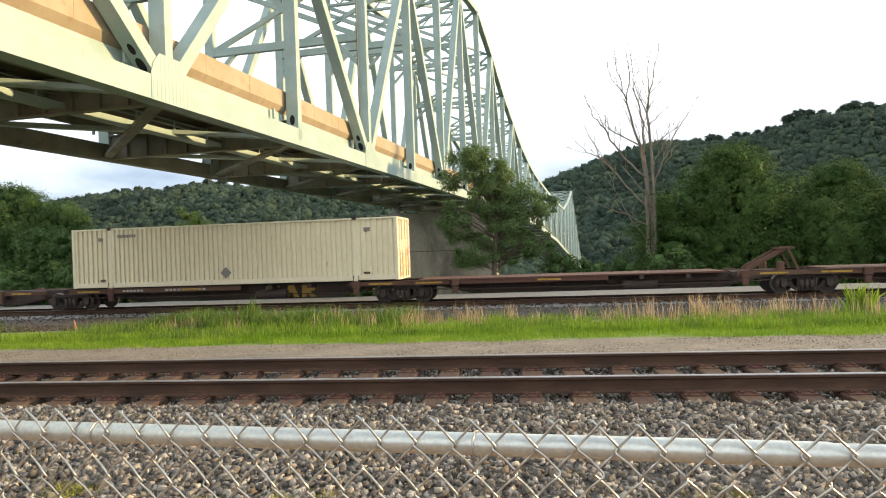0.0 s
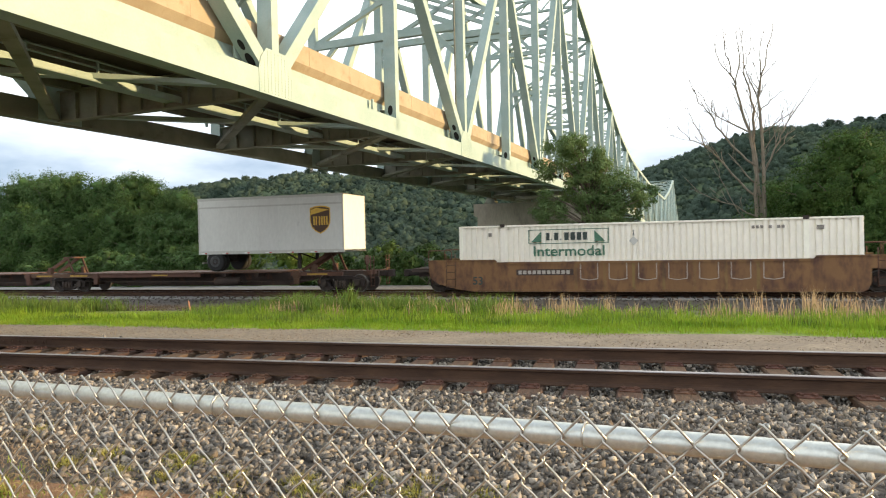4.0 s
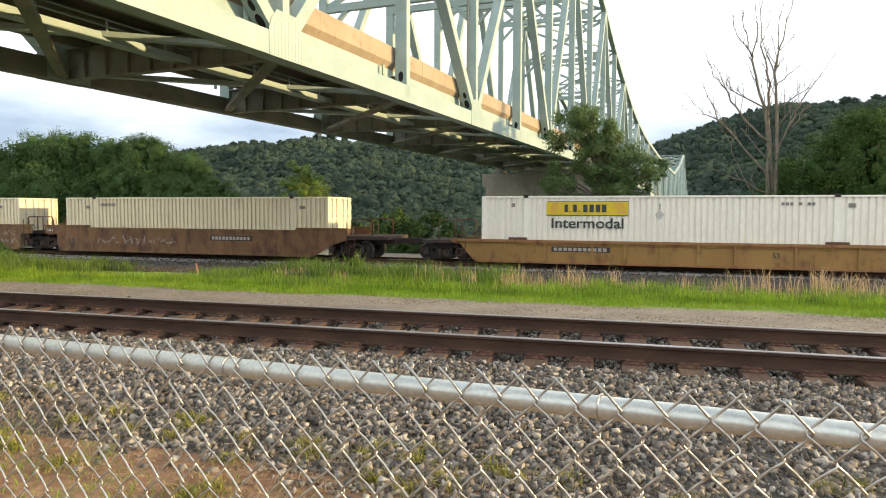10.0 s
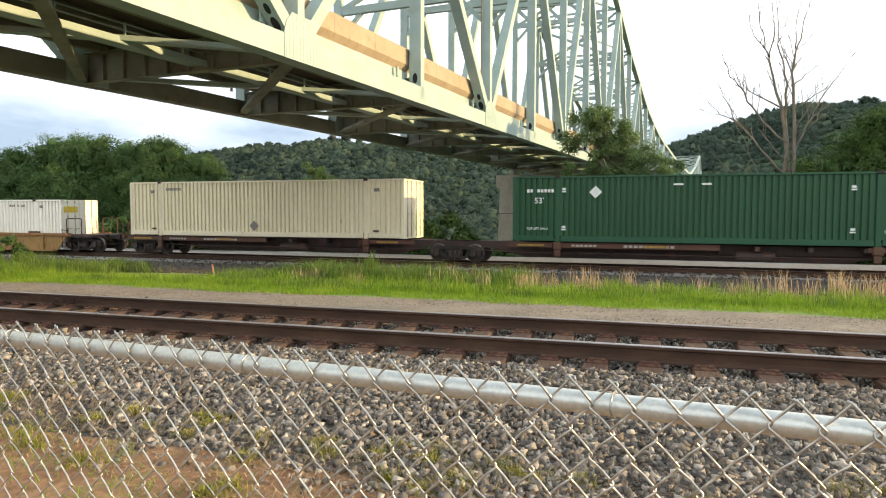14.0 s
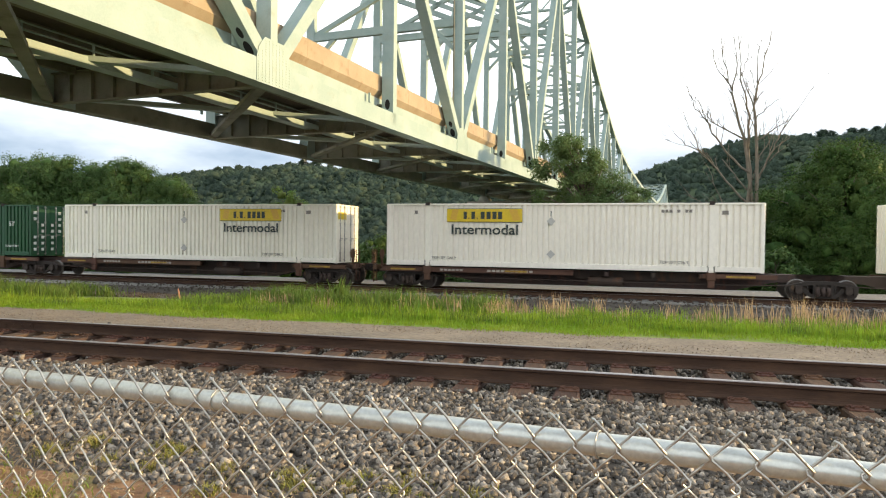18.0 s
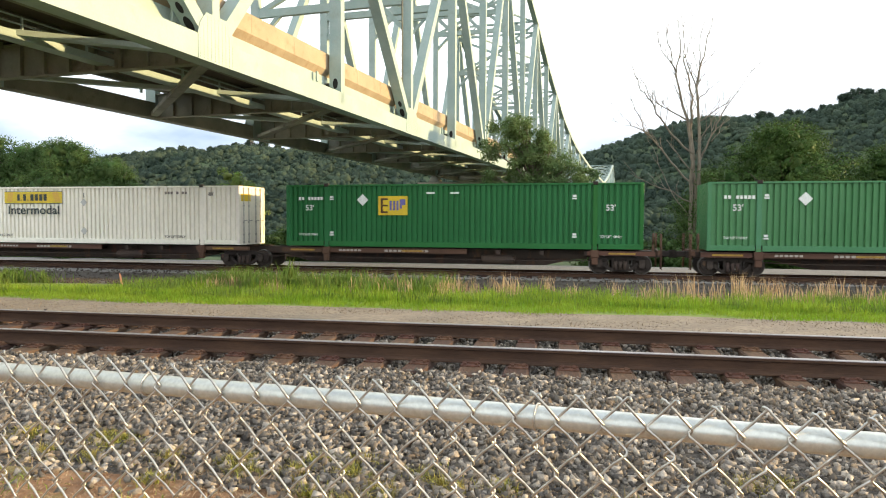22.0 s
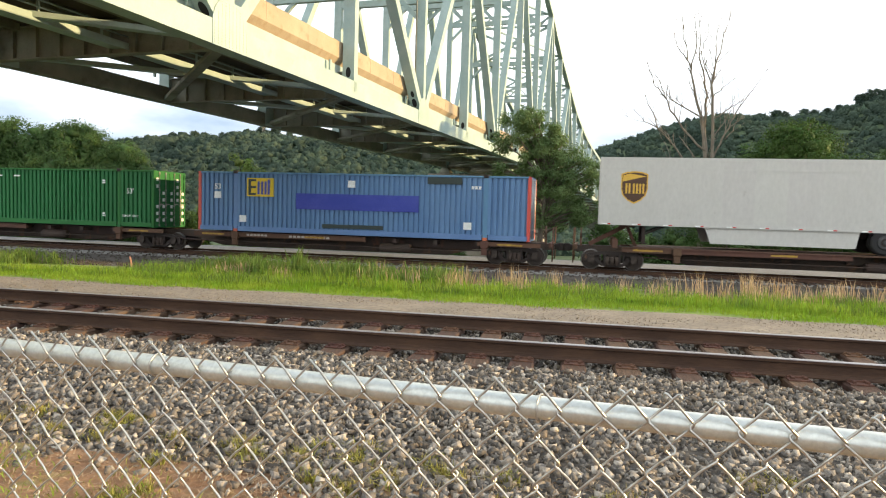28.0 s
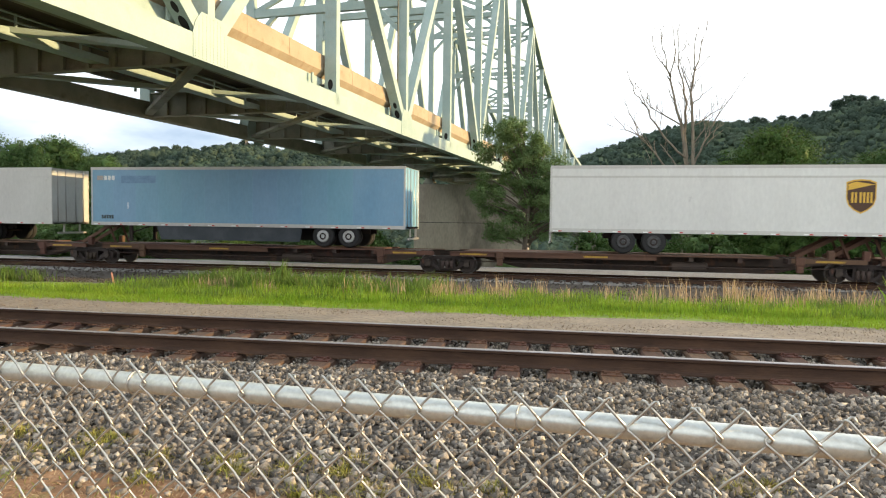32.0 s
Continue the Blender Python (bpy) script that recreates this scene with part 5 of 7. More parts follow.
def truck_meshes():
    out = {}
    bm = bmesh.new()
    for k in (-1, 1):
        for outline in ([(0.25, 0.66), (0.62, 0.62), (1.12, 0.52), (1.24, 0.50), (1.24, 0.60), (1.1, 0.66), (0.6, 0.78), (0.25, 0.80)],
                        [(0.25, 0.13), (0.45, 0.15), (0.74, 0.36), (0.74, 0.52), (0.62, 0.54), (0.58, 0.42), (0.42, 0.28), (0.25, 0.26)],
                        [(0.25, 0.26), (0.36, 0.26), (0.36, 0.66), (0.25, 0.66)],
                        [(1.06, 0.30), (1.2, 0.30), (1.24, 0.50), (1.06, 0.54)]):
            prism(bm, [(k * p, q) for p, q in outline], -0.07, 0.07)
    prism(bm, [(-0.25, 0.66), (0.25, 0.66), (0.25, 0.80), (-0.25, 0.80)], -0.07, 0.07)
    prism(bm, [(-0.25, 0.13), (0.25, 0.13), (0.25, 0.26), (-0.25, 0.26)], -0.07, 0.07)
    bmesh.ops.remove_doubles(bm, verts=bm.verts[:], dist=0.001)
    out["sideframe"] = bm, P_TRUCK
    bm = bmesh.new()
    for x in (-0.2, 0.0, 0.2):
        tube(bm, [(x, -0.02, 0.2), (x, -0.02, 0.56)], 0.085, 8)
    out["spring_nest"] = bm, P_SPINE
    bm = bmesh.new()
    tube(bm, [(0, -0.07, 0), (0, 0.07, 0)], 0.14, 10)
    box(bm, -0.12, 0.12, -0.05, 0.05, -0.02, 0.2)
    out["bearing"] = bm, P_WHEEL
    bm = bmesh.new()
    box(bm, -0.2, 0.2, -1.02, 1.02, 0.42, 0.72)
    out["bolster"] = bm, P_TRUCK
    bm = bmesh.new()
    tube(bm, [(0, -1.05, 0), (0, 1.05, 0)], 0.075, 10)
    for s in (-1, 1):
        y = s * 0.755
        tube(bm, [(0, y - s * 0.075, 0), (0, y - s * 0.06, 0), (0, y - s * 0.045, 0)], [R_W + 0.01, R_W + 0.028, R_W + 0.012], 26, 1)
        tube(bm, [(0, y - s * 0.045, 0), (0, y + s * 0.06, 0)], [R_W + 0.002, R_W - 0.004], 26, 1)
        tube(bm, [(0, y + s * 0.060, 0), (0, y + s * 0.064, 0)], [R_W - 0.02, R_W - 0.05], 26)
        for k in range(5):
            a = k * 2 * math.pi / 5
            tube(bm, [(0.22 * math.cos(a), y + s * 0.055, 0.22 * math.sin(a)), (0.22 * math.cos(a), y + s * 0.075, 0.22 * math.sin(a))], 0.045, 6)
    out["wheelset"] = bm, [P_WHEEL, P_TREAD]
    made = {}
    for k, (b, m) in out.items():
        me = bpy.data.meshes.new(k)
        b.to_mesh(me)
        b.free()
        for mm in (m if isinstance(m, list) else [m]):
            me.materials.append(mm)
        made[k] = me
    return made


TRUCK = truck_meshes()


def truck(car, x):
    """A two-axle truck as parts of its car."""
    for s in (-1, 1):
        sf = share("sideframe", TRUCK["sideframe"], car, pose(x, s * 1.0, 0))
        share("spring_nest", TRUCK["spring_nest"], sf, pose(0, s * 0.06, 0))
        for a in (-0.89, 0.89):
            share("bearing", TRUCK["bearing"], sf, pose(a, s * 0.09, R_W))
    share("bolster", TRUCK["bolster"], car, pose(x, 0, 0))
    for a in (-0.89, 0.89):
        w = share("wheelset", TRUCK["wheelset"], car, pose(x + a, 0, R_W))
        WHEELS.append((w, x + a))


def spine_unit(u0, u1, c0, left_end, right_end, both=False, hitch=None, label="", yellow=True):
    """One platform between two trucks; c0: where the load begins (None: empty)."""
    car = tagged(new("spine_car"), label or "dark rusty intermodal spine car platform", "railway car", group="spine cars of the train")
    ln = u1 - u0
    bm = bmesh.new()
    prism(bm, [(-0.9 if not left_end else -1.7, 1.0), (ln + (0.9 if not right_end else 1.7), 1.0), (ln + (0.9 if not right_end else 1.7), 0.72), (ln - 1.6, 0.68), (ln - 3.2, 0.30), (3.2, 0.30), (1.6, 0.68), (-0.9 if not left_end else -1.7, 0.72)], -0.38, 0.38)
    part("centre_sill", bm, P_SPINE, car)
    base = (c0 - u0) if c0 is not None else ln / 2 - 8.07
    # long side sills with a rusty top flange
    for s in (-1, 1):
        for a, b in ((base - 0.25, base + 1.75), (base + 2.15, base + 8.6)):
            bm = bmesh.new()
            box(bm, a, b, *span(s, 1.26 - 0.05, 1.26 + 0.05), 0.80, 0.985)
            box(bm, a, b, *span(s, 1.26 - 0.09, 1.26 + 0.09), 0.985, 1.01)
            part("side_sill", bm, P_SPINERUST, car, "rusty side sill")
        bm = bmesh.new()
        box(bm, base + L - 2.3, base + L + 0.5, *span(s, 1.26 - 0.05, 1.26 + 0.05), 0.82, 1.0)
        part("side_sill", bm, P_SPINERUST, car, "rusty side sill")
        for x in (base + 1.98, base + L - 1.98):
            bm = bmesh.new()
            box(bm, x - 0.17, x + 0.17, *span(s, 1.30 - 0.1, 1.30 + 0.1), 0.72, 1.05)
            box(bm, x - 0.13, x + 0.13, *span(s, 1.30 - 0.08, 1.30 + 0.08), 0.42, 0.72)
            part("container_pedestal", bevel(bm, 0.02), P_SPINERUST, car)
        if yellow:
            for a, b in ((base + 0.2, base + 1.4), (base + 5.6, base + 6.6), (base + L - 1.4, base + L - 0.3)):
                bm = bmesh.new()
                box(bm, a, b, s * 1.315 - 0.004, s * 1.315 + 0.004, 0.86, 0.94)
                part("reflector", bm, P_REFLECT, car)
        if s < 0 and c0 is not None:
            bars("marking", car, P_PALE, base + 2.6, base + 3.9, 0.86, 0.95, -1.311, 7, 4)
            bars("marking", car, P_PALE, base + 4.8, base + 6.9, 0.85, 0.95, -1.311, 10, 6)
    for k in range(9):
        x = base + 0.4 + k * (L - 0.8) / 8
        bm = bmesh.new()
        box(bm, x - 0.09, x + 0.09, -1.25, 1.25, 0.80, 0.98)
        part("cross_bearer", bm, P_SPINE, car)
    bm = bmesh.new()
    box(bm, base + 8.6, base + L - 2.3, -0.62, 0.62, 0.62, 1.0)
    part("deck_plate", bm, P_SPINE, car)
    bm = bmesh.new()
    tube(bm, [(base + 9.2, -0.85, 0.55), (base + 9.3, -0.85, 0.55), (base + 10.6, -0.85, 0.55), (base + 10.7, -0.85, 0.55)], [0.16, 0.21, 0.21, 0.16], 14)
    part("air_reservoir", bm, P_SPINE, car)
    bm = bmesh.new()
    tube(bm, [(0.6, -1.0, 0.62), (3.0, -1.05, 0.55), (ln - 3.0, -1.05, 0.55), (ln - 0.6, -1.0, 0.62)], 0.025, 6)
    part("brake_pipe", bm, P_SPINE, car)
    truck(car, 0)
    if both:
        truck(car, ln)
    for end, x, d in ((left_end, 0, -1), (right_end, ln, 1)):
        if end:
            bm = bmesh.new()
            box(bm, *sorted((x + d * 1.6, x + d * 2.15)), -0.16, 0.16, 0.74, 1.0)
            box(bm, *sorted((x + d * 2.1, x + d * 2.4)), -0.2, 0.2, 0.70, 1.04)
            part("coupler", bevel(bm, 0.03), P_TRUCK, car)
            bm = bmesh.new()
            box(bm, *sorted((x + d * 1.5, x + d * 1.62)), -1.25, 1.25, 0.85, 1.05)
            for s in (-1, 1):
                tube(bm, [(x + d * 1.66, s * 1.2, 0.25), (x + d * 1.66, s * 1.2, 1.75)], 0.025, 6)
                tube(bm, [(x + d * 1.66, s * 0.8, 0.25), (x + d * 1.66, s * 0.8, 1.75)], 0.025, 6)
                for z in (0.3, 0.7, 1.1, 1.5):
                    tube(bm, [(x + d * 1.66, s * 0.8, z), (x + d * 1.66, s * 1.2, z)], 0.02, 6)
            part("end_platform", bm, P_SPINERUST, car)
            bm = bmesh.new()
            disc(bm, (x + d * 1.35, -0.9, 1.55), (1, 0, 0), 0.24, 0.24, 0.06, 18)
            box(bm, x + d * 1.35 - 0.04, x + d * 1.35 + 0.04, -0.95, -0.85, 1.0, 1.5)
            part("brake_wheel", bm, P_SPINERUST, car)
    if hitch is not None:
        x = hitch - u0
        bm = bmesh.new()
        for s in (-0.5, 0.5):
            beam(bm, (x - 1.9, s * 0.8, 1.05), (x - 0.4, s * 0.8, 1.88), 0.10, 0.16)
            beam(bm, (x + 0.1, s, 1.0), (x - 0.3, s, 1.9), 0.07, 0.10)
        box(bm, x - 0.62, x + 0.0, -0.5, 0.5, 1.86, 1.94)
        part("trailer_hitch", bm, P_SPINERUST, car, "rusty folding trailer hitch")
        for s in (-1, 1):
            bm = bmesh.new()
            box(bm, x - 0.95, x - 0.7, s * 1.15 - 0.12, s * 1.15 + 0.12, 0.95, 1.36)
            part("stop_block", bevel(bm, 0.03), P_SPINERUST, car)
        bm = bmesh.new()
        box(bm, 0.8, ln - 3.2, -1.3, 1.3, 0.98, 1.04)
        part("runway", bm, P_SPINERUST, car)
    return on_train(car, u0)


def well_unit(u0, u1, load, left_end, right_end, skin, both=False, label="", number="53"):
    """A low well between two trucks; the load stands inside it."""
    car = tagged(new("well_car"), label, "railway car", group="well cars of the train")
    ln = u1 - u0
    a, b = 1.35, ln - 1.35
    a2, b2 = 2.6, ln - 2.6
    if load is not None:
        a2, b2 = load - u0 - 0.25, load - u0 + L + 0.25
    top, bot = (1.06 if skin is P_WELLYEL else 1.47), 0.06
    # the sheet's end over the truck: upright on the rusty cars, arched on the yellow ones
    foot = [(a - 0.5, 0.86), (a - 0.12, 0.42), (a + 0.1, bot + 0.1), (a + 0.25, bot)] if skin is P_WELLYEL else [(a - 0.04, 0.96), (a - 0.02, 0.4), (a + 0.1, bot + 0.08), (a + 0.25, bot)]
    foot_l = foot_r = foot
    xl, xr = a - 0.9, b + 0.9
    if skin is P_WELL and left_end:
        xl, foot_l = -0.15, [(-0.1, 0.66), (0.3, 0.40), (1.2, 0.16), (2.0, bot)]
    if skin is P_WELL and right_end:
        xr, foot_r = ln - 1.1, [(1.15, 0.9), (1.95, 0.63), (2.5, 0.3), (2.95, bot)]
    for s in (-1, 1):
        bm = bmesh.new()
        prism(bm, [(xl, top + 0.02), (a2 + 1.9, top + 0.02), (a2 + 2.0, top - 0.10), (b2 - 2.0, top - 0.10), (b2 - 1.9, top + 0.02), (xr, top + 0.02), (xr, min(1.0, top - 0.14)), *[(ln - q[0], q[1]) for q in foot_r], 
                   *foot_l[::-1], (xl, min(1.0, top - 0.14))], *span(s, 1.42 - 0.012, 1.42 + 0.012))
        sd = part("side_sill", bm, skin, car)
        bm = bmesh.new()
        box(bm, a2 + 2.0, b2 - 2.0, *span(s, 1.42 - 0.09, 1.42 + 0.05), top - 0.20, top - 0.10)
        box(bm, xl, a2 + 1.9, *span(s, 1.42 - 0.09, 1.42 + 0.05), top - 0.04, top + 0.02)
        box(bm, b2 - 1.9, xr, *span(s, 1.42 - 0.09, 1.42 + 0.05), top - 0.04, top + 0.02)
        box(bm, foot_l[-1][0] + 0.05, ln - foot_r[-1][0] - 0.05, *span(s, 1.42 - 0.12, 1.42 + 0.05), bot, bot + 0.1)
        if skin is P_WELLYEL:
            box(bm, a - 0.8, b + 0.8, *span(s, 1.47, 1.55), top - 0.1, top + 0.02)
            box(bm, a + 0.3, b - 0.3, *span(s, 1.47, 1.52), bot, bot + 0.07)
        part("flange", bm, skin, car)
        if skin is P_WELLYEL:
            for x in (2.9, 4.75, 6.75, 8.1, 9.55, 11.0, 12.4, 14.6, 16.8):
                bm = bmesh.new()
                box(bm, x - 0.05, x + 0.05, *span(s, 1.42 + 0.012, 1.42 + 0.11), bot + 0.1, top - 0.1)
                part("stiffener", bm, skin, car)
            for x in (a2 + 1.9, b2 - 2.2):
                bm = bmesh.new()
                box(bm, x - 0.42, x + 0.42, *span(s, 1.34, 1.46), top - 0.02, top + 0.12)
                part("lift_guide", bevel(bm, 0.02), P_SPINERUST, car)
        for k in range(4):
            x = a + 2.2 + (b - a - 5) * k / 3
            bm = bmesh.new()
            box(bm, x, x + 0.8, s * 1.475 - 0.004, s * 1.475 + 0.004, top - 0.19, top - 0.13)
            part("reflector", bm, P_REFLECT, car) if skin is P_WELLYEL else bm.free()
    bm = bmesh.new()
    box(bm, a + 1.4, b - 1.4, -1.4, 1.4, bot + 0.02, bot + 0.14)
    part("well_floor", bm, P_SPINE, car)
    for x0, x1 in ((-1.0, a + 1.0), (b - 1.0, ln + 1.0)):
        bm = bmesh.new()
        box(bm, x0, x1, -1.38, 1.38, min(0.96, top - 0.2), min(1.12, top - 0.06))
        box(bm, x0, x1, -0.4, 0.4, 0.7, 0.98)
        part("end_deck", bm, P_SPINE, car)
    for x in (a + 0.6, b - 0.6):
        bm = bmesh.new()
        box(bm, x - 0.05, x + 0.05, -1.4, 1.4, 0.3, min(1.4, top))
        part("bulkhead", bm, P_SPINE, car)
    put_text(number, 0.5, P_DARKTEXT, car, a + (0.55 if left_end else 0.75), -1.436, 0.38) if skin is P_WELL else put_text(number, 0.3, P_DARKTEXT, car, b - 4.2, -1.436, 0.5)
    mx = {33.0: 3.9, 71.7: 11.4}.get(u0, 5.0)
    plate("stencil", car, P_SPINE, mx, mx + 2.5, 0.58 if skin is P_WELLYEL else 0.78, 0.80 if skin is P_WELLYEL else 1.04, -1.436, "dark patch behind the car's marking")
    bars("marking", car, P_PALE, mx + 0.1, mx + 2.4, 0.62 if skin is P_WELLYEL else 0.83, 0.76 if skin is P_WELLYEL else 0.99, -1.444, 11, 12)
    if skin is P_WELL and not left_end:
        put_text("125 T", 0.2, P_WHITETEXT, car, a - 0.75, -1.434, 1.14)
    for x, d in ((a - 0.25, 1), (b + 0.25, -1)):
        for s in (-1, 1):
            bm = bmesh.new()
            for xx in (x, x - d * 0.42):
                tube(bm, [(xx, s * 1.43, 0.25), (xx, s * 1.43, top + 0.3)], 0.022, 6)
            for zz in (0.3, 0.62, 0.94, 1.26):
                tube(bm, [(x, s * 1.43, zz), (x - d * 0.42, s * 1.43, zz)], 0.018, 6)
            part("ladder", bm, P_SPINERUST, car)
    truck(car, 1.0 if skin is P_WELL and left_end else 0)
    if both:
        truck(car, ln - 1.3 if skin is P_WELL and right_end else ln)
    for x, d in ((0, -1), (ln, 1)):
        for s in (-1, 1):
            bm = bmesh.new()
            tube(bm, [(x + d * 0.2, s * 1.3, top - 0.3), (x + d * 0.2, s * 1.3, 1.86), (x + d * 0.14, s * 1.3, 1.93), (x - d * 0.84, s * 1.3, 1.93), (x - d * 0.9, s * 1.3, 1.86), (x - d * 0.9, s * 1.3, top - 0.3)], 0.03, 6)
            part("grab_rail", bm, P_SPINERUST, car)
    for end, x, d in ((left_end, 0, -1), (right_end, ln, 1)):
        if end:
            bm = bmesh.new()
            box(bm, *sorted((x + d * 0.9, x + d * 1.6)), -0.16, 0.16, 0.74, 1.0)
            box(bm, *sorted((x + d * 1.55, x + d * 1.85)), -0.2, 0.2, 0.70, 1.04)
            part("coupler", bevel(bm, 0.03), P_TRUCK, car)
    return car


def graffiti_piece(car, x0, x1):
    """A spray-painted piece: jagged pale green shapes with black borders on a dull green ground."""
    rng = random.Random(3)
    bm = bmesh.new()
    top_ = [(x0 + (x1 - x0) * k / 12, 1.30 + rng.uniform(-.12, .05)) for k in range(13)]
    low_ = [(x1 - (x1 - x0) * k / 12, 0.16 + rng.uniform(-.02, .22)) for k in range(13)]
    prism(bm, top_ + low_, -1.438, -1.4345)
    part("graffiti", bm, P_GRAFGROUND, car, "dull green painted ground of the graffiti")
    n = 7
    for k in range(n):
        cx = x0 + (x1 - x0) * (k + 0.5) / n
        sh = rng.uniform(-.12, .12)
        for grow, mat, y in ((1.0, P_DARKTEXT, -1.442), (0.76, P_TEAL if k < 5 else P_PALEGREEN, -1.4455)):
            r2 = random.Random(50 + k)
            pts = []
            for a in range(9):
                th = 2 * math.pi * a / 9
                r = (0.30 if a % 2 else 0.5) * r2.uniform(0.75, 1.25)
                pts.append((cx + grow * (0.72 * r * math.cos(th)) + sh * math.sin(th), 0.72 + grow * 1.12 * r * math.sin(th)))
            bm = bmesh.new()
            prism(bm, pts[::-1], y - 0.003, y)
            part("graffiti", bm, mat, car)
    bm = bmesh.new()
    for k in range(16):
        a = (rng.uniform(x0 + .1, x1 - .1), rng.uniform(0.25, 1.2))
        b = (a[0] + rng.uniform(-.3, .3), a[1] + rng.uniform(-.35, .35))
        beam(bm, (a[0], -1.451 - 0.0006 * k, a[1]), (b[0], -1.451 - 0.0006 * k, max(0.15, min(1.3, b[1]))), 0.003, 0.045, (0.7, 0, 0.7))
    tagged(part("graffiti", bm, P_DARKTEXT, car), kind="stuff")


def scrawl(car, x0, x1, z0, z1, mat, seed, strokes=14, w=0.06, reach=0.35):
    """Spray-painted loops and strokes."""
    rng = random.Random(seed)
    bm = bmesh.new()
    for k in range(strokes):
        cx = x0 + (x1 - x0) * (k + 0.5) / strokes
        p = [(cx + rng.uniform(-reach, reach), rng.uniform(z0, z1)) for _ in range(3)]
        for (a, b), (c, d) in zip(p, p[1:]):
            beam(bm, (a, -1.440 - 0.0015 * k, b), (c, -1.440 - 0.0015 * k, d), 0.004, w * rng.uniform(0.6, 1.3), (0.7, 0, 0.7))
    tagged(part("graffiti", bm, mat, car), kind="stuff")


FLOOR = 1.07
WELL_FLOOR = 0.15


def load(thing, u, z):
    """Put a load on the train: an Empty's parts rise by z."""
    for o in thing.children:
        o.matrix_basis = Matrix.Translation((0, 0, z)) @ o.matrix_basis
    return on_train(thing, u)


def duplicate(thing, label):
    c = copy_thing(thing, Matrix.Identity(4))
    return tagged(c, label)


def build_train():
    # loads
    beige = container("beige corrugated steel container with rust-streaked doors", P_BEIGE, None, P_BEIGERUST)
    dress_beige(beige)
    b4 = container("beige corrugated steel container on a spine car", P_BEIGE)
    dress_beige(b4)
    low = [duplicate(b4, "beige corrugated steel container sunk in a well car") for _ in range(2)]
    load(beige, -21.84, FLOOR)
    load(low[0], 54.0, WELL_FLOOR)
    load(low[1], 73.6, WELL_FLOOR)
    load(b4, 118.6, FLOOR)
    j1 = container("white container with green outlined panel in a well car", P_WHITE)
    dress_white(j1, 3.15, False, False)
    load(j1, 34.3, WELL_FLOOR)
    w2 = container("white container with a yellow company panel and dark lettering", P_WHITE)
    dress_white(w2, 2.9)
    j2 = duplicate(w2, "white container with a yellow panel in an ochre well car")
    w3 = duplicate(w2, "white container with a yellow company panel and dark lettering")
    load(w2, 177.25, FLOOR)
    load(j2, 97.45, WELL_FLOOR)
    load(w3, 198.15, FLOOR)
    w1 = container("white container with its yellow panel towards the rear", P_WHITE)
    dress_white(w1, 9.75)
    load(w1, 158.5, FLOOR)
    g1 = container("plain dark green corrugated container with white markings", P_GREENDARK)
    dress_green(g1, None, 3.6)
    load(g1, 140.0, FLOOR)
    ga = container("bright green corrugated container with a yellow panel", P_GREEN)
    dress_green(ga, 4.5, 3.75)
    gc = duplicate(ga, "bright green corrugated container with a yellow panel")
    load(ga, 216.75, FLOOR)
    load(gc, 256.15, FLOOR)
    gb = container("faded green corrugated container with a yellow panel at mid-length", P_GREENFADED)
    dress_green(gb, 7.3, 3.7)
    load(gb, 235.45, FLOOR)
    bl = container("blue corrugated container with orange end posts", P_BLUE, P_ORANGE)
    dress_blue(bl)
    load(bl, 274.8, FLOOR)
    t1 = dry_trailer("short white road trailer with a brown shield emblem", P_TRAILERWHITE, 8.2, (0.95,), 5.6, None, 6.95, True)
    load(t1, 20.35, FLOOR)
    t2 = dry_trailer("long grey-white road trailer with shield emblem and side skirt", P_UPSWHITE, 16.0, (11.0, 12.25), 1.9, (4.3, 10.1, P_UPSWHITE), 1.42, True)
    load(t2, 293.85, FLOOR)
    t3 = dry_trailer("light blue road trailer with a dark side skirt", P_BLUETRAILER, 16.2, (12.25, 13.5), 2.0, (3.6, 11.2, P_SKIRTDARK), None, False, None, P_ALLOY)
    plate("decal", t3, P_PALE, 0.35, 0.7, 3.1, 3.32, -1.297)
    bars("marking", t3, P_WHITETEXT, 0.75, 1.4, 3.1, 3.32, -1.297, 3, 1)
    bars("marking", t3, P_DARKTEXT, 0.6, 1.3, 1.2, 1.38, -1.297, 5, 1)
    plate("decal", t3, P_FADEDBLUE, 1.7, 3.6, 2.95, 3.32, -1.296)
    plate("decal", t3, P_WHITETEXT, 2.05, 2.1, 1.7, 2.0, -1.296)
    load(t3, 312.1, FLOOR)
    t4 = dry_trailer("long white road trailer, its wheels foremost", P_TRAILERWHITE, 16.0, (3.1, 4.35), 13.8, None, 12.2, True)
    load(t4, 334.75, FLOOR)
    # cars
    spine_unit(-39.5, -22.2, -40.0, False, False)
    tag_car = spine_unit(-22.2, -5.6, -21.84, False, False)
    # faded yellow painted letters on the sill
    for pts in ([(9.9, 0.92), (10.6, 0.92), (10.6, 0.8), (10.15, 0.8), (10.15, 0.5), (10.6, 0.5), (10.6, 0.36), (9.9, 0.36)], [(10.75, 0.36), (11.05, 0.92), (11.3, 0.92), (11.55, 0.36), (11.3, 0.36), (11.17, 0.62), (11.0, 0.36)],
                [(11.7, 0.36), (11.7, 0.92), (12.3, 0.92), (12.35, 0.66), (12.1, 0.6), (12.4, 0.36), (12.1, 0.36), (11.95, 0.56), (11.9, 0.36)]):
        bm = bmesh.new()
        prism(bm, pts, -0.632, -0.626)
        part("graffiti", bm, P_REFLECT, tag_car, "faded yellow painted letter")
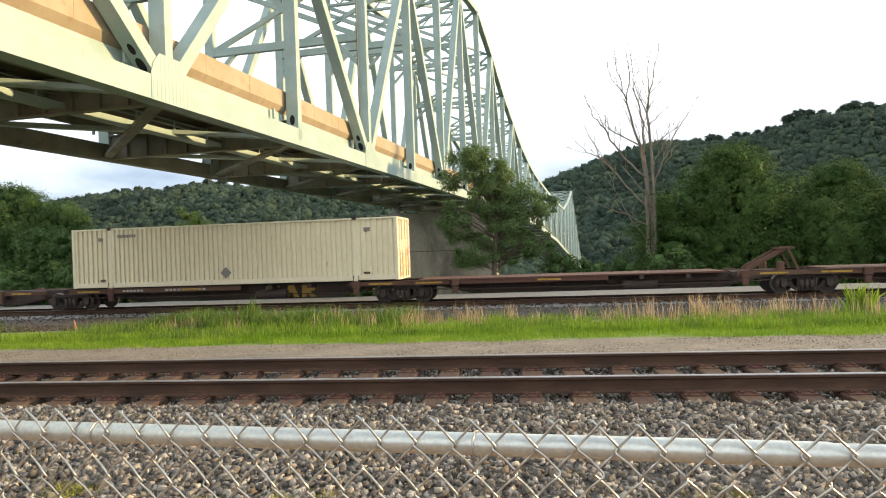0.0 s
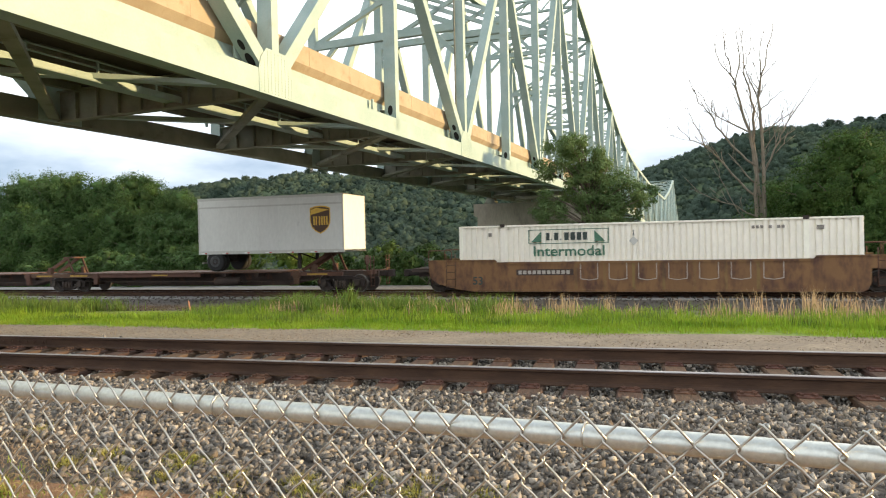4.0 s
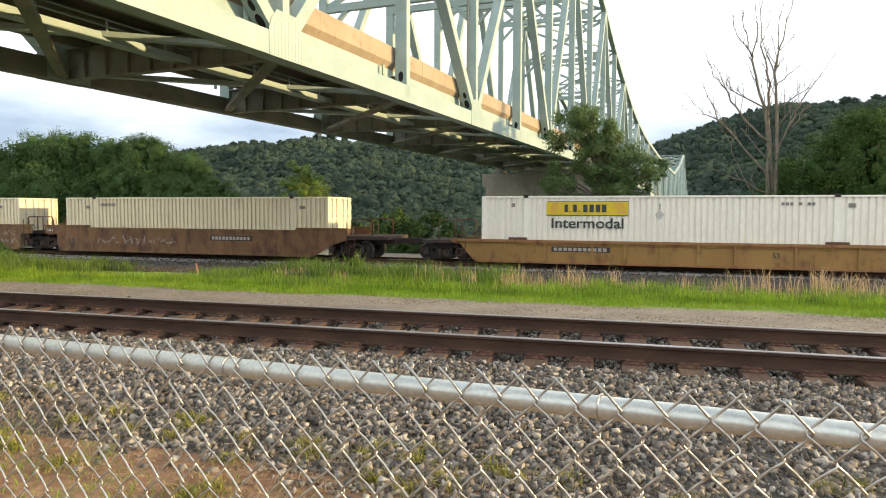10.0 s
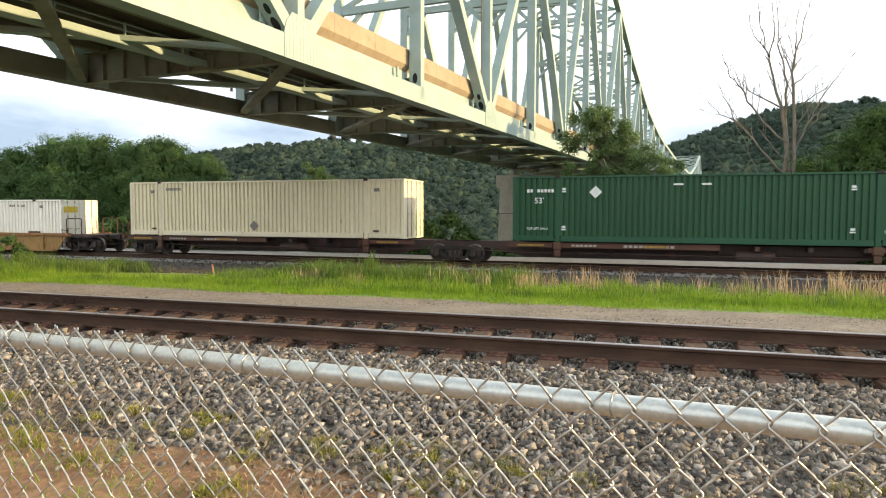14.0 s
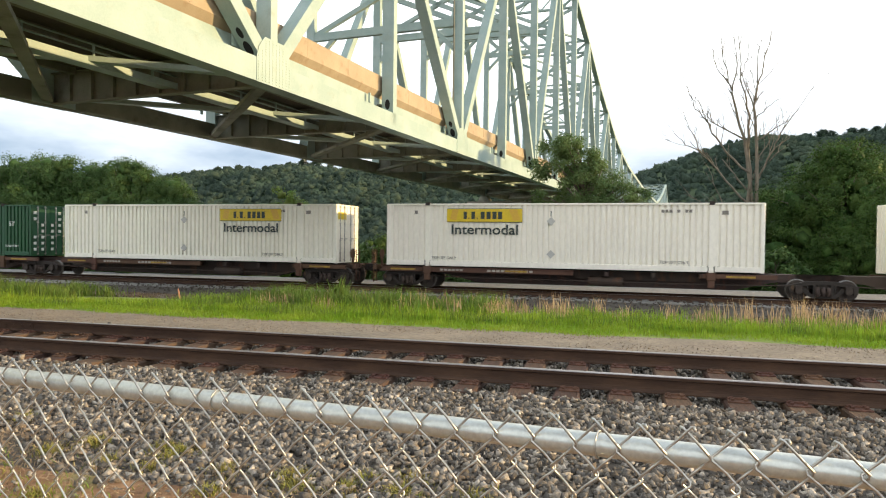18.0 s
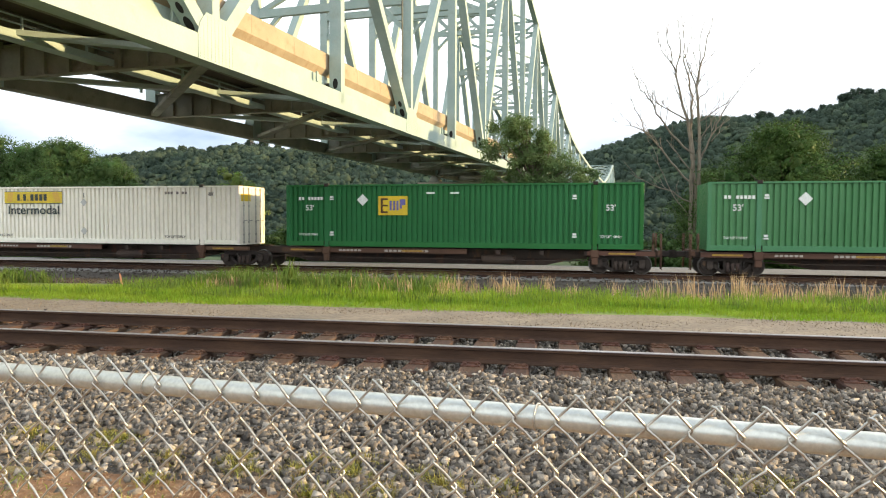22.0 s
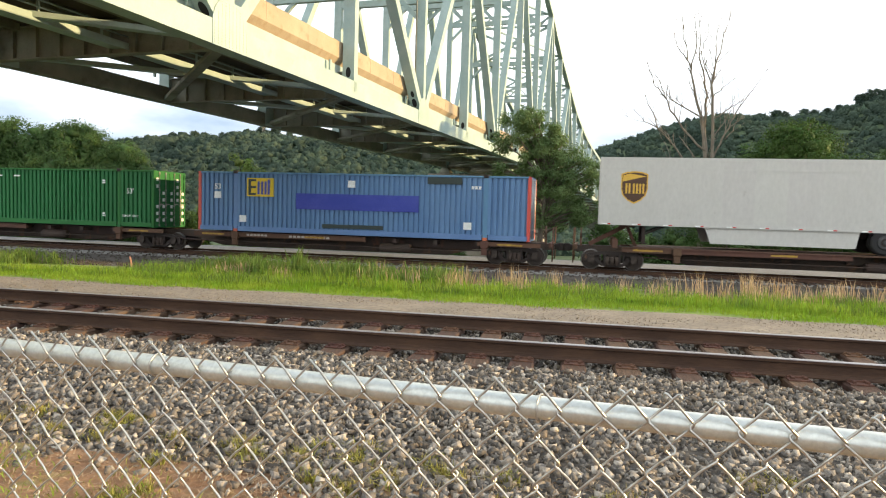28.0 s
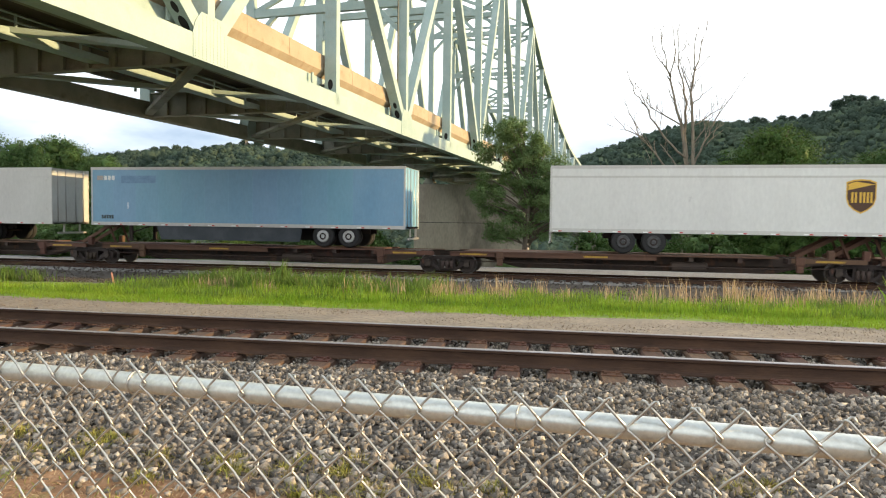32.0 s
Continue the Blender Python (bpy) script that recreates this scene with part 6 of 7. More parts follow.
    spine_unit(-5.6, 11.5, None, False, False, hitch=11.3, label="empty rusty spine car platform with a folding hitch")
    spine_unit(11.5, 28.2, None, False, True, True, hitch=27.7, label="rusty spine car platform under a short trailer")
    wl_ = "rust-brown articulated well car with low sides"
    for u0, u1, ld, le, re_, both in ((33.0, 52.0, 34.3, True, False, False), (52.0, 71.7, 54.0, False, False, False), (71.7, 91.9, 73.6, False, True, True)):
        car = well_unit(u0, u1, ld, le, re_, P_WELL, both, wl_)
        if u0 == 52.0:
            graffiti_piece(car, 4.1, 8.6)
            for pts, mat in (([(9.75, 1.12), (11.25, 1.12), (11.25, 0.92), (10.75, 0.92), (10.85, 0.35), (10.55, 0.35), (10.45, 0.92), (9.75, 0.92)], P_REDGRAF),
                             ([(11.35, 1.1), (11.6, 1.1), (11.75, 0.75), (11.8, 1.1), (11.98, 1.1), (11.9, 0.55), (11.7, 0.5), (11.5, 0.8), (11.5, 0.5), (11.35, 0.5)], P_REDGRAF)):
                bm = bmesh.new()
                prism(bm, pts, -1.440, -1.436)
                part("graffiti", bm, mat, car, "faded red painted letter")
            bm = bmesh.new()
            for p, q in (((9.4, 1.3), (9.4, 0.7)), ((9.4, 0.7), (10.05, 0.7)), ((10.05, 0.7), (9.85, 0.25)), ((10.55, 0.7), (11.1, 0.7)), ((10.55, 0.7), (10.75, 0.3)), ((11.15, 1.3), (11.15, 0.25)), ((11.62, 0.7), (11.95, 0.25)),
                         ((11.7, 1.3), (12.05, 0.7)), ((12.4, 1.36), (12.4, 0.2))):
                beam(bm, (p[0], -1.446, p[1]), (q[0], -1.446, q[1]), 0.004, 0.05, (0.7, 0, 0.7))
            tagged(part("graffiti", bm, P_PALE, car, "white painted outlines"), kind="stuff")
            scrawl(car, 15.6, 18.2, 0.85, 1.15, P_PALE, 9, 13, 0.03, 0.14)
            scrawl(car, 15.6, 18.2, 0.4, 0.72, P_PALE, 19, 13, 0.03, 0.14)
            scrawl(car, 8.6, 9.3, 0.6, 1.2, P_PALE, 29, 8, 0.025, 0.1)
        if u0 == 33.0:
            for k in range(7):
                x = 6.7 + k * 1.2
                bm = bmesh.new()
                for p, q in (((x, 1.36), (x, 0.62)), ((x, 0.62), (x + 0.36, 0.56)), ((x + 0.36, 0.56), (x + 0.72, 0.62)), ((x + 0.72, 0.62), (x + 0.72, 1.36))):
                    beam(bm, (p[0], -1.446, p[1]), (q[0], -1.446, q[1]), 0.004, 0.03, (0.7, 0, 0.7))
                part("painted_outline", bm, P_PALE, car, "white chalk outline on the side sheet")
                bm = bmesh.new()
                box(bm, x - 0.26, x - 0.14, -1.452, -1.432, 0.12, 1.3)
                part("stiffener", bm, P_WELL, car)
        if u0 > 60:
            scrawl(car, 4.2, 9.5, 0.45, 0.95, P_PALE, 31, 22, 0.025, 0.18)
        on_train(car, u0)
    car = well_unit(95.6, 114.9, 97.45, True, True, P_WELLYEL, True, "ochre single well car with ribbed sides")
    on_train(car, 95.6)
    for grp in ((119.6, 137.2, 156.5, 174.0), (178.2, 195.6, 214.4, 232.0), (236.5, 254.0, 272.4, 290.3), (294.5, 311.9, 330.2, 347.2, 365.0)):
        for k in range(len(grp) - 1):
            u0, u1 = grp[k], grp[k + 1]
            ld = {119.6: 118.6, 137.2: 140.0, 156.5: 158.5, 178.2: 177.25, 195.6: 198.15, 214.4: 216.75, 236.5: 235.45, 254.0: 256.15, 272.4: 274.8}.get(u0)
            spine_unit(u0, u1, ld, k == 0, k == len(grp) - 2, k == len(grp) - 2,
                       hitch=None if ld else (u0 + 0.9 if u0 != 330.2 else u1 - 0.4), label="" if ld else "dark spine car platform carrying a road trailer", yellow=True)


build_train()


# ---- trees ----
def limb_path(rng, p, d, length, bend, n=5, up=0.0):
    pts = [Vector(p)]
    d = Vector(d).normalized()
    for k in range(n):
        d = (d + Vector((rng.uniform(-bend, bend), rng.uniform(-bend, bend), rng.uniform(-bend, bend) + up))).normalized()
        pts.append(pts[-1] + d * length / n)
    return pts


def leafy_tree(name, label, seed, height, spread, leaf_mat, leaves=5200, size=0.2, trunk_r=0.2, low=0.12, blobs=26, lean=(0, 0), lobes=None, heart=1.0, clump=0.14):
    """Tapered trunk and limbs, and a crown of many small bent leaves round the limb ends."""
    rng = random.Random(seed)
    nr = np.random.default_rng(seed)
    t = tagged(new(name), label, "tree")
    bm = bmesh.new()
    tp = [Vector((0, 0, -0.3))]
    for k in range(1, 7):
        tp.append(Vector((rng.uniform(-.2, .2) + lean[0] * k / 6, rng.uniform(-.2, .2) + lean[1] * k / 6, height * 0.86 * k / 6)))
    tube(bm, tp, [trunk_r * (1 - 0.14 * k) for k in range(7)], 9)
    part("trunk", bm, M_BARK, t)
    cents = []
    for k in range(blobs):
        f = low + (0.97 - low) * ((k + 0.5) / blobs) ** 0.9
        base = tp[0].lerp(tp[-1], min(1, f))
        z = height * f
        a = k * 2.4 + rng.uniform(-.5, .5)
        prof = math.sin(math.pi * min(1, max(0.0, (f - low * 0.6) / (1.06 - low * 0.6))) ** 0.75) ** 0.8
        r = spread * prof * rng.uniform(0.5, 1.0) * (1.0 + 0.14 * math.sin(3 * a + seed) + 0.10 * math.sin(7 * f * 3.1 + seed))
        c = Vector((base.x + r * math.cos(a), base.y + r * math.sin(a), z + rng.uniform(-.05, .05) * height))
        rad_c = spread * clump * rng.uniform(0.55, 1.25) * (1.25 - 0.4 * f)
        if lobes:
            # crown built of a few big boughs, each a cluster of clumps
            q = lobes[k % len(lobes)]
            u = Vector((rng.gauss(0, 1), rng.gauss(0, 1), rng.gauss(0, 1))).normalized() * q[3] * rng.uniform(0.45, 1.0)
            c = Vector((q[0], q[1], q[2])) + u
            z = c.z
            rad_c = q[3] * rng.uniform(0.24, 0.48)
        cents.append((c, rad_c))
        if k % (3 if lobes or blobs < 60 else 9) == 0:
            st = Vector((base.x * 0.8, base.y * 0.8, max(height * 0.12, z * 0.72)))
            bm = bmesh.new()
            tube(bm, [st, st.lerp(c, 0.5) + Vector((0, 0, 0.15)), c], [trunk_r * 0.34, trunk_r * 0.2, 0.015], 5)
            part("limb", bm, M_BARK, t)
    cen, rc = np.array([c[:] for c, _ in cents]), np.array([r for _, r in cents])
    if heart:
        # the shaded heart of the crown, well inside the leaves
        deep = cen * np.array([0.66, 0.66, 1.0]) - np.array([0, 0, 0.05 * height])
        share("inner_foliage", scatter_solid("inner_foliage", leaf_mat, *ICO1, deep, rc * heart, nr, 0.4, 0.7), t)
    # leaves: bent quads on the shells of the clumps
    w = rc ** 2
    pick = nr.choice(len(cents), leaves, p=w / w.sum())
    d = nr.normal(size=(leaves, 3))
    d /= np.linalg.norm(d, axis=1)[:, None]
    rad = rc[pick] * (nr.uniform(0.35, 1.5, leaves) if heart else nr.uniform(0.05, 1.15, leaves) ** 0.6)
    rad *= np.where(nr.uniform(0, 1, leaves) < 0.06, 1.25, 1.0)
    pos = cen[pick] + d * rad[:, None] * np.array([1, 1, 0.72])
    nrm = d + nr.normal(size=(leaves, 3)) * 0.42 + np.array([0, 0, 0.45])
    nrm /= np.linalg.norm(nrm, axis=1)[:, None]
    ax = np.cross(nrm, nr.normal(size=(leaves, 3)))
    ax /= np.linalg.norm(ax, axis=1)[:, None]
    bx = np.cross(nrm, ax)
    sz = size * nr.uniform(0.6, 1.35, leaves)[:, None]
    droop = -nrm * sz * 0.25
    v = np.stack([pos - ax * sz * 0.9 + droop, pos - bx * sz * 0.5, pos + ax * sz * 0.9 + droop, pos + bx * sz * 0.5], 1).reshape(-1, 3)
    me = array_mesh("crown", v, 4, np.arange(leaves * 4), leaf_mat)
    share("crown", me, t)
    return t


def dead_tree():
    rng = random.Random(12)
    t = tagged(new("dead_tree"), "bare grey dead tree with forked branches", "tree")
    t.matrix_basis = pose(8.35, 47.0, -1.9)

    def grow(p, d, length, r, depth):
        pts = limb_path(rng, p, d, length, 0.16, 5, 0.05)
        bm = bmesh.new()
        n = len(pts)
        tube(bm, pts, [max(0.008, r * (1 - 0.58 * k / (n - 1))) for k in range(n)], 7 if depth < 2 else 5)
        part("trunk" if depth == 0 else "branch", bm, M_DEADWOOD, t)
        if depth < 5 and r > 0.016:
            kids = (3, 4, 4, 3, 2)[depth]
            for k in range(kids):
                f = rng.uniform(0.45, 0.98) if depth else rng.uniform(0.55, 1.0)
                i = min(n - 2, int(f * (n - 1)))
                q = pts[i].lerp(pts[i + 1], f * (n - 1) - i)
                dd = (pts[-1] - pts[0]).normalized()
                side = Vector((rng.uniform(-1, 1), rng.uniform(-.7, .7), rng.uniform(-.15, .5)))
                nd = (dd * 1.0 + side * 0.62).normalized()
                grow(q, nd, length * rng.uniform(0.36, 0.6), r * rng.uniform(0.36, 0.5), depth + 1)
    def bough(pts, r0, r1, twigs, name="branch"):
        """A limb along given bends, with twigs growing from it."""
        pts = [Vector((p[0], p[1] if len(p) > 2 else 0.0, p[-1] + 0.1 * max(0.0, p[-1] - 11))) for p in pts]
        fine = []
        for p, q in zip(pts, pts[1:]):
            for k in range(3):
                fine.append(p.lerp(q, k / 3) + Vector((rng.uniform(-.07, .07), rng.uniform(-.1, .1), rng.uniform(-.05, .05))))
        fine.append(pts[-1])
        n = len(fine)
        bm = bmesh.new()
        tube(bm, fine, [0.86 * (r0 + (r1 - r0) * k / (n - 1)) for k in range(n)], 7)
        part(name, bm, M_DEADWOOD, t)
        for k in range(twigs):
            f = 0.25 + 0.75 * (k + rng.uniform(0.1, 0.9)) / twigs
            i = min(n - 2, int(f * (n - 1)))
            dd = (fine[i + 1] - fine[i]).normalized()
            side = Vector((rng.uniform(-1, 1), rng.uniform(-.7, .7), rng.uniform(-.1, .7)))
            r = (r0 + (r1 - r0) * f) * 0.5
            grow(fine[i], (dd * 0.9 + side * 0.75).normalized(), rng.uniform(0.8, 1.9), min(0.03, max(0.016, r)), 3)
    # three stems from one stool, then their forks, then the spreading limbs
    bough([(-0.05, -0.3), (-0.03, 5.0), (-0.08, 8.3), (-0.3, 10.1), (-0.87, 11.5), (-1.2, 13.0)], 0.17, 0.07, 7, "trunk")
    bough([(-1.2, 13.0), (-1.5, 13.9), (-1.8, 15.3), (-1.85, 16.2)], 0.06, 0.015, 6)
    bough([(-1.2, 13.0), (-0.95, 14.2), (-0.93, 15.2), (-1.2, 16.3)], 0.055, 0.015, 6)
    bough([(-1.25, 13.3), (-1.96, 14.1), (-2.3, 14.95), (-2.4, 15.6)], 0.045, 0.015, 4)
    bough([(0.2, 0.1, -0.3), (0.24, 0.1, 5.0), (0.09, 0.1, 7.25), (-0.13, 0.1, 9.7), (-0.1, 0.1, 11.4), (-0.31, 0.1, 12.4), (-0.62, 0.1, 13.8), (-0.9, 0.1, 16.6)], 0.17, 0.018, 12, "trunk")
    bough([(-0.62, 0.1, 13.9), (-0.29, 0.2, 14.95), (-0.07, 0.2, 15.95)], 0.035, 0.012, 3)
    bough([(0.42, -0.1, -0.3), (0.43, -0.1, 6.2), (0.3, -0.1, 9.7), (0.13, -0.1, 12.1), (0.34, -0.1, 13.3), (0.63, -0.1, 14.3), (1.07, -0.1, 16.4)], 0.16, 0.018, 12, "trunk")
    bough([(0.16, -0.1, 12.0), (-0.31, -0.2, 13.1), (-0.65, -0.2, 14.1)], 0.06, 0.02, 3)
    bough([(0.34, -0.1, 13.4), (0.27, -0.2, 14.55), (0.52, -0.2, 16.0)], 0.05, 0.015, 4)
    bough([(0.23, -0.1, 11.3), (0.84, -0.2, 11.9), (1.62, -0.2, 12.5)], 0.05, 0.012, 3)
    bough([(-0.1, 5.85), (-1.48, 7.4), (-2.5, 8.8), (-3.05, 9.3), (-3.44, 10.3), (-4.18, 11.9)], 0.085, 0.018, 10)
    bough([(0.0, 6.65), (-0.91, 7.8), (-1.72, 8.8)], 0.06, 0.02, 4)
    bough([(-0.05, 7.8), (-1.49, 9.25), (-2.35, 10.6), (-2.72, 11.3), (-3.45, 12.1), (-3.98, 13.5)], 0.09, 0.018, 10)
    bough([(-0.4, 10.1), (-1.6, 10.8), (-2.35, 11.2), (-2.9, 11.9)], 0.065, 0.015, 5)
    bough([(-3.05, 9.3), (-4.0, 9.8), (-4.75, 10.6)], 0.045, 0.015, 3)
    bough([(0.3, 7.0), (0.9, 8.3), (1.35, 9.45), (1.79, 10.4), (2.65, 11.7), (3.87, 13.4)], 0.09, 0.012, 9)
    bough([(0.35, 9.9), (1.31, 10.6), (2.27, 11.3)], 0.055, 0.02, 4)
    bough([(1.1, 8.6), (1.64, 9.2), (1.9, 9.9)], 0.045, 0.015, 3)
    bough([(0.35, 8.7), (1.05, 9.7), (1.44, 10.6)], 0.05, 0.015, 4)
    bough([(-0.1, 4.6), (-1.3, 5.3), (-2.66, 5.8), (-4.04, 6.6)], 0.06, 0.015, 6)
    bough([(-0.1, 3.6), (-1.2, 5.0), (-2.2, 7.2), (-2.6, 8.4)], 0.05, 0.015, 6)
    return t


def place(tree, x, y, turn, k=1.0):
    tree.scale = (1, 1, 1)
    m = pose(x, y, ground_z(x, y) - 0.2, 0, 0, turn)
    c = copy_thing(tree, m)
    c.scale = (k, k, k)
    return c


ROAD_LOBES = [(-1.7, 0.3, 8.6, 1.55), (0.1, 0.2, 7.2, 1.3), (1.9, -0.3, 6.1, 1.6), (3.2, 0.2, 6.2, 0.9), (-2.5, -0.2, 5.4, 1.25), (-0.6, 0.6, 5.2, 1.5), (1.2, 0.2, 3.9, 1.7), (-1.5, 0.2, 3.3, 1.5), (2.7, 0.3, 3.6, 1.2), (-0.9, -0.4, 9.4, 1.0), (0.7, 0.1, 7.9, 1.15), (-0.4, -0.2, 6.5, 1.5), (-0.2, 0.3, 8.4, 1.2), (1.1, 0.4, 5.2, 1.5)]


def build_trees():
    # the tree before the bridge
    a = leafy_tree("roadside_tree", "leafy green tree with an open crown beside the bridge", 3, 10.4, 3.9, M_LEAFROAD, 80000, 0.066, 0.22, 0.06, 260, (0.2, 0), ROAD_LOBES, 0.0)
    a.matrix_basis = pose(-2.05, 42.5, -2.0)
    dead = dead_tree()
    oak = leafy_tree("broadleaf_tree", "dense dark green broadleaf tree on the river bank", 5, 9.8, 5.2, M_LEAFDARK, 52000, 0.082, 0.26, 0.05, 330)
    oak.matrix_basis = pose(13.5, 46.5, -2.1)
    elm = leafy_tree("bank_tree", "green broadleaf tree with a rounded crown on the bank", 8, 11.0, 4.5, M_LEAF, 42000, 0.092, 0.24, 0.05, 300)
    elm.matrix_basis = pose(-44.0, 53, -2.6)
    lime = leafy_tree("young_tree", "pale yellow-green young tree on the river bank", 9, 7.0, 2.6, M_LEAFLIGHT, 6000, 0.10, 0.11, 0.10, 34, clump=0.22)
    lime.matrix_basis = pose(-24.0, 46.0, -2.0)
    bush = leafy_tree("shrub", "low green shrub beside the lower track", 11, 3.2, 2.3, M_LEAF, 3600, 0.13, 0.07, 0.02, 22, clump=0.22)
    bush.matrix_basis = pose(-12, 40, -1.8)
    sap = leafy_tree("sapling", "mid-green young tree with a dense low crown on the bank", 14, 6.0, 2.5, M_LEAF, 13000, 0.09, 0.12, 0.05, 110)
    sap.matrix_basis = pose(-31.6, 45.5, -2.0)
    brush = leafy_tree("brush", "pale green brush on the river bank", 17, 3.4, 2.4, M_LEAF, 4500, 0.12, 0.05, 0.02, 22, clump=0.22)
    brush.matrix_basis = pose(-17.5, 47, -2.0)
    rng = random.Random(6)
    for x, y, k in ((-34.6, 46, 1.02), (-37.4, 47, 1.08), (-33.2, 49, 0.95), (-29.6, 45, 0.7)):
        place(sap, x, y, rng.uniform(0, 360), k)
    for k in range(11):
        x = -23.5 + k * 1.45 + rng.uniform(-.5, .5)
        y = rng.uniform(45, 51)
        place(brush, x, y, rng.uniform(0, 360), rng.uniform(0.72, 0.95) if x < -13.5 else 0.5)
    for x in (2.2, 4.0, 5.4, 6.6):
        place(brush, x, 46 + rng.uniform(-2, 2), rng.uniform(0, 360), rng.uniform(0.7, 0.95))
    # dark wood on the bank past the dead tree
    for x, y, k in ((20.4, 46.0, 0.86), (26.2, 47, 0.86), (30, 49, 0.85), (11.0, 50.5, 0.80), (17.2, 52, 0.9), (23, 54, 0.95), (13.2, 43.2, 0.5), (17.4, 43.4, 0.56), (22.6, 43.6, 0.55), (27.5, 44, 0.6)):
        place(oak, x, y, rng.uniform(0, 360), k)
    # trees on the bank beyond the bridge
    for x, y, k in ((-40.6, 54, 0.92), (-48.5, 54, 1.06), (-52.5, 53, 1.1), (-57.5, 54, 1.12), (-62.3, 53, 1.0), (-47, 61, 1.05), (-57, 62, 1.08)):
        place(elm, x, y, rng.uniform(0, 360), k)
    place(dead, -70.5, 57, 160, 0.62)
    # shrub before the lower track
    place(bush, -27.2, 22.5, 40, 0.46)
    place(bush, -28.9, 22.0, 140, 0.5)
    for x, y, k in ((-19.2, 54, 0.6), (-27.4, 45.5, 0.5)):
        place(lime, x, y, rng.uniform(0, 360), k)
    for k in range(46):
        x = -62 + k * 2.35 + rng.uniform(-.8, .8)
        if -26 < x < 6 or x > 9:
            continue
        y = rng.uniform(38, 44)
        place(bush, x, y, rng.uniform(0, 360), rng.uniform(0.55, 1.0) * (1.0 if x < -14 or x > 6 else 0.8))


build_trees()


# ---- far wooded hills ----
def build_hills():
    rng = np.random.default_rng(21)
    n = 31000
    y = 325 + 475 * rng.uniform(0, 1, n)
    x = rng.uniform(-1.4, 0.70, n) * y
    keep = (np.abs(x - 0.118 * y + 18) > 16) | (y > 360)
    x, y = x[keep], y[keep]
    z = np.array([ground_z(a, b) for a, b in zip(x, y)])
    s = 1.3 + 4.4 * rng.uniform(0, 1, len(x)) ** 2.0
    tall = rng.uniform(0, 1, len(x))
    lift = rng.uniform(0, 1.4, len(x)) + 1.6 * (tall > 0.98)
    s = np.where(tall > 0.98, s * 1.3, s)
    top = np.stack([x, y, z + s * 0.14 + 0.6 * lift], 1)
    me = scatter_solid("far_forest", M_HAZYFOREST, *ICO1, top, s * 0.92, rng, 0.5, 0.7, True)
    tagged(new("far_forest_hearts", me), "dense green woodland under the treetops of the hillsides", "forest", kind="stuff")
    k = 11
    c, r = np.repeat(top, k, 0), np.repeat(s, k)
    d = rng.normal(size=(len(c), 3))
    d[:, 1] -= 0.5
    d[:, 2] = np.abs(d[:, 2])
    d /= np.linalg.norm(d, axis=1)[:, None]
    c = c + d * (r * rng.uniform(0.86, 1.1, len(c)))[:, None]
    nn = d * 0.8 + np.array([0, 0, 0.4]) + rng.normal(size=d.shape) * 0.25
    nn /= np.linalg.norm(nn, axis=1)[:, None]
    ax = np.cross(nn, rng.normal(size=d.shape))
    ax /= np.linalg.norm(ax, axis=1)[:, None]
    bx, q = np.cross(nn, ax), (r * rng.uniform(0.11, 0.26, len(c)))[:, None]
    v = np.stack([c - ax * q, c - bx * q * 0.8, c + ax * q - nn * q * 0.3, c + bx * q * 0.7], 1).reshape(-1, 3)
    me = array_mesh("far_forest", v, 4, np.arange(len(v)), M_HAZYFOREST)
    tagged(new("far_forest", me), "dense green woodland covering the far hillsides", "forest", kind="stuff")
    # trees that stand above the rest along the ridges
    tall = leafy_tree("ridge_tree", "tall dark broadleaf tree standing clear on the ridge", 41, 16.0, 8.6, M_HAZYFOREST, 4200, 0.6, 0.4, 0.2, 40, clump=0.26)
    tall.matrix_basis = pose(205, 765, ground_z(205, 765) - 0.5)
    spire = leafy_tree("ridge_tree", "narrow dark tree with a pointed crown on the ridge", 43, 17.0, 6.0, M_HAZYFOREST, 2600, 0.55, 0.35, 0.12, 34, clump=0.28)
    spire.matrix_basis = pose(300, 765, ground_z(300, 765) - 0.5)
    rs = random.Random(44)
    for x, h, kind in ((188, 12, 0), (196, 10, 0), (212, 13, 1), (230, 13, 0), (240, 11, 0), (256, 10, 0), (264, 9, 0), (286, 13, 0), (291, 15, 1), (308, 15, 0), (318, 12, 0), (346, 16, 0), (354, 18, 0), (364, 14, 0), (376, 11, 0), (388, 15, 0), (402, 12, 1),
                       (-545, 13, 0), (-532, 14, 0), (-518, 12, 1), (-503, 14, 0), (-490, 13, 0), (-472, 14, 0), (-455, 11, 0), (-436, 11, 1), (-412, 15, 0), (-396, 15, 0), (-378, 12, 0), (-360, 13, 0), (-345, 11, 0), (-322, 12, 0), (-300, 10, 0), (-270, 11, 1)):
        place(spire if kind else tall, x, 765 + rs.uniform(-8, 6), rs.uniform(0, 360), h / 16.5)
    # low green growth on the far bank
    n = 2600
    y = rng.uniform(60, 100, n)
    x = rng.uniform(-110, 110, n)
    z = np.array([ground_z(a, b) for a, b in zip(x, y)])
    s = rng.uniform(1.0, 2.6, n)
    me = scatter_solid("bank_growth", M_LEAF, *ICO1, np.stack([x, y, z + 0.3], 1), s, rng, 0.3, 0.7)
    tagged(new("bank_growth", me), "undergrowth on the slope down to the river", "undergrowth", kind="stuff")


build_hills()


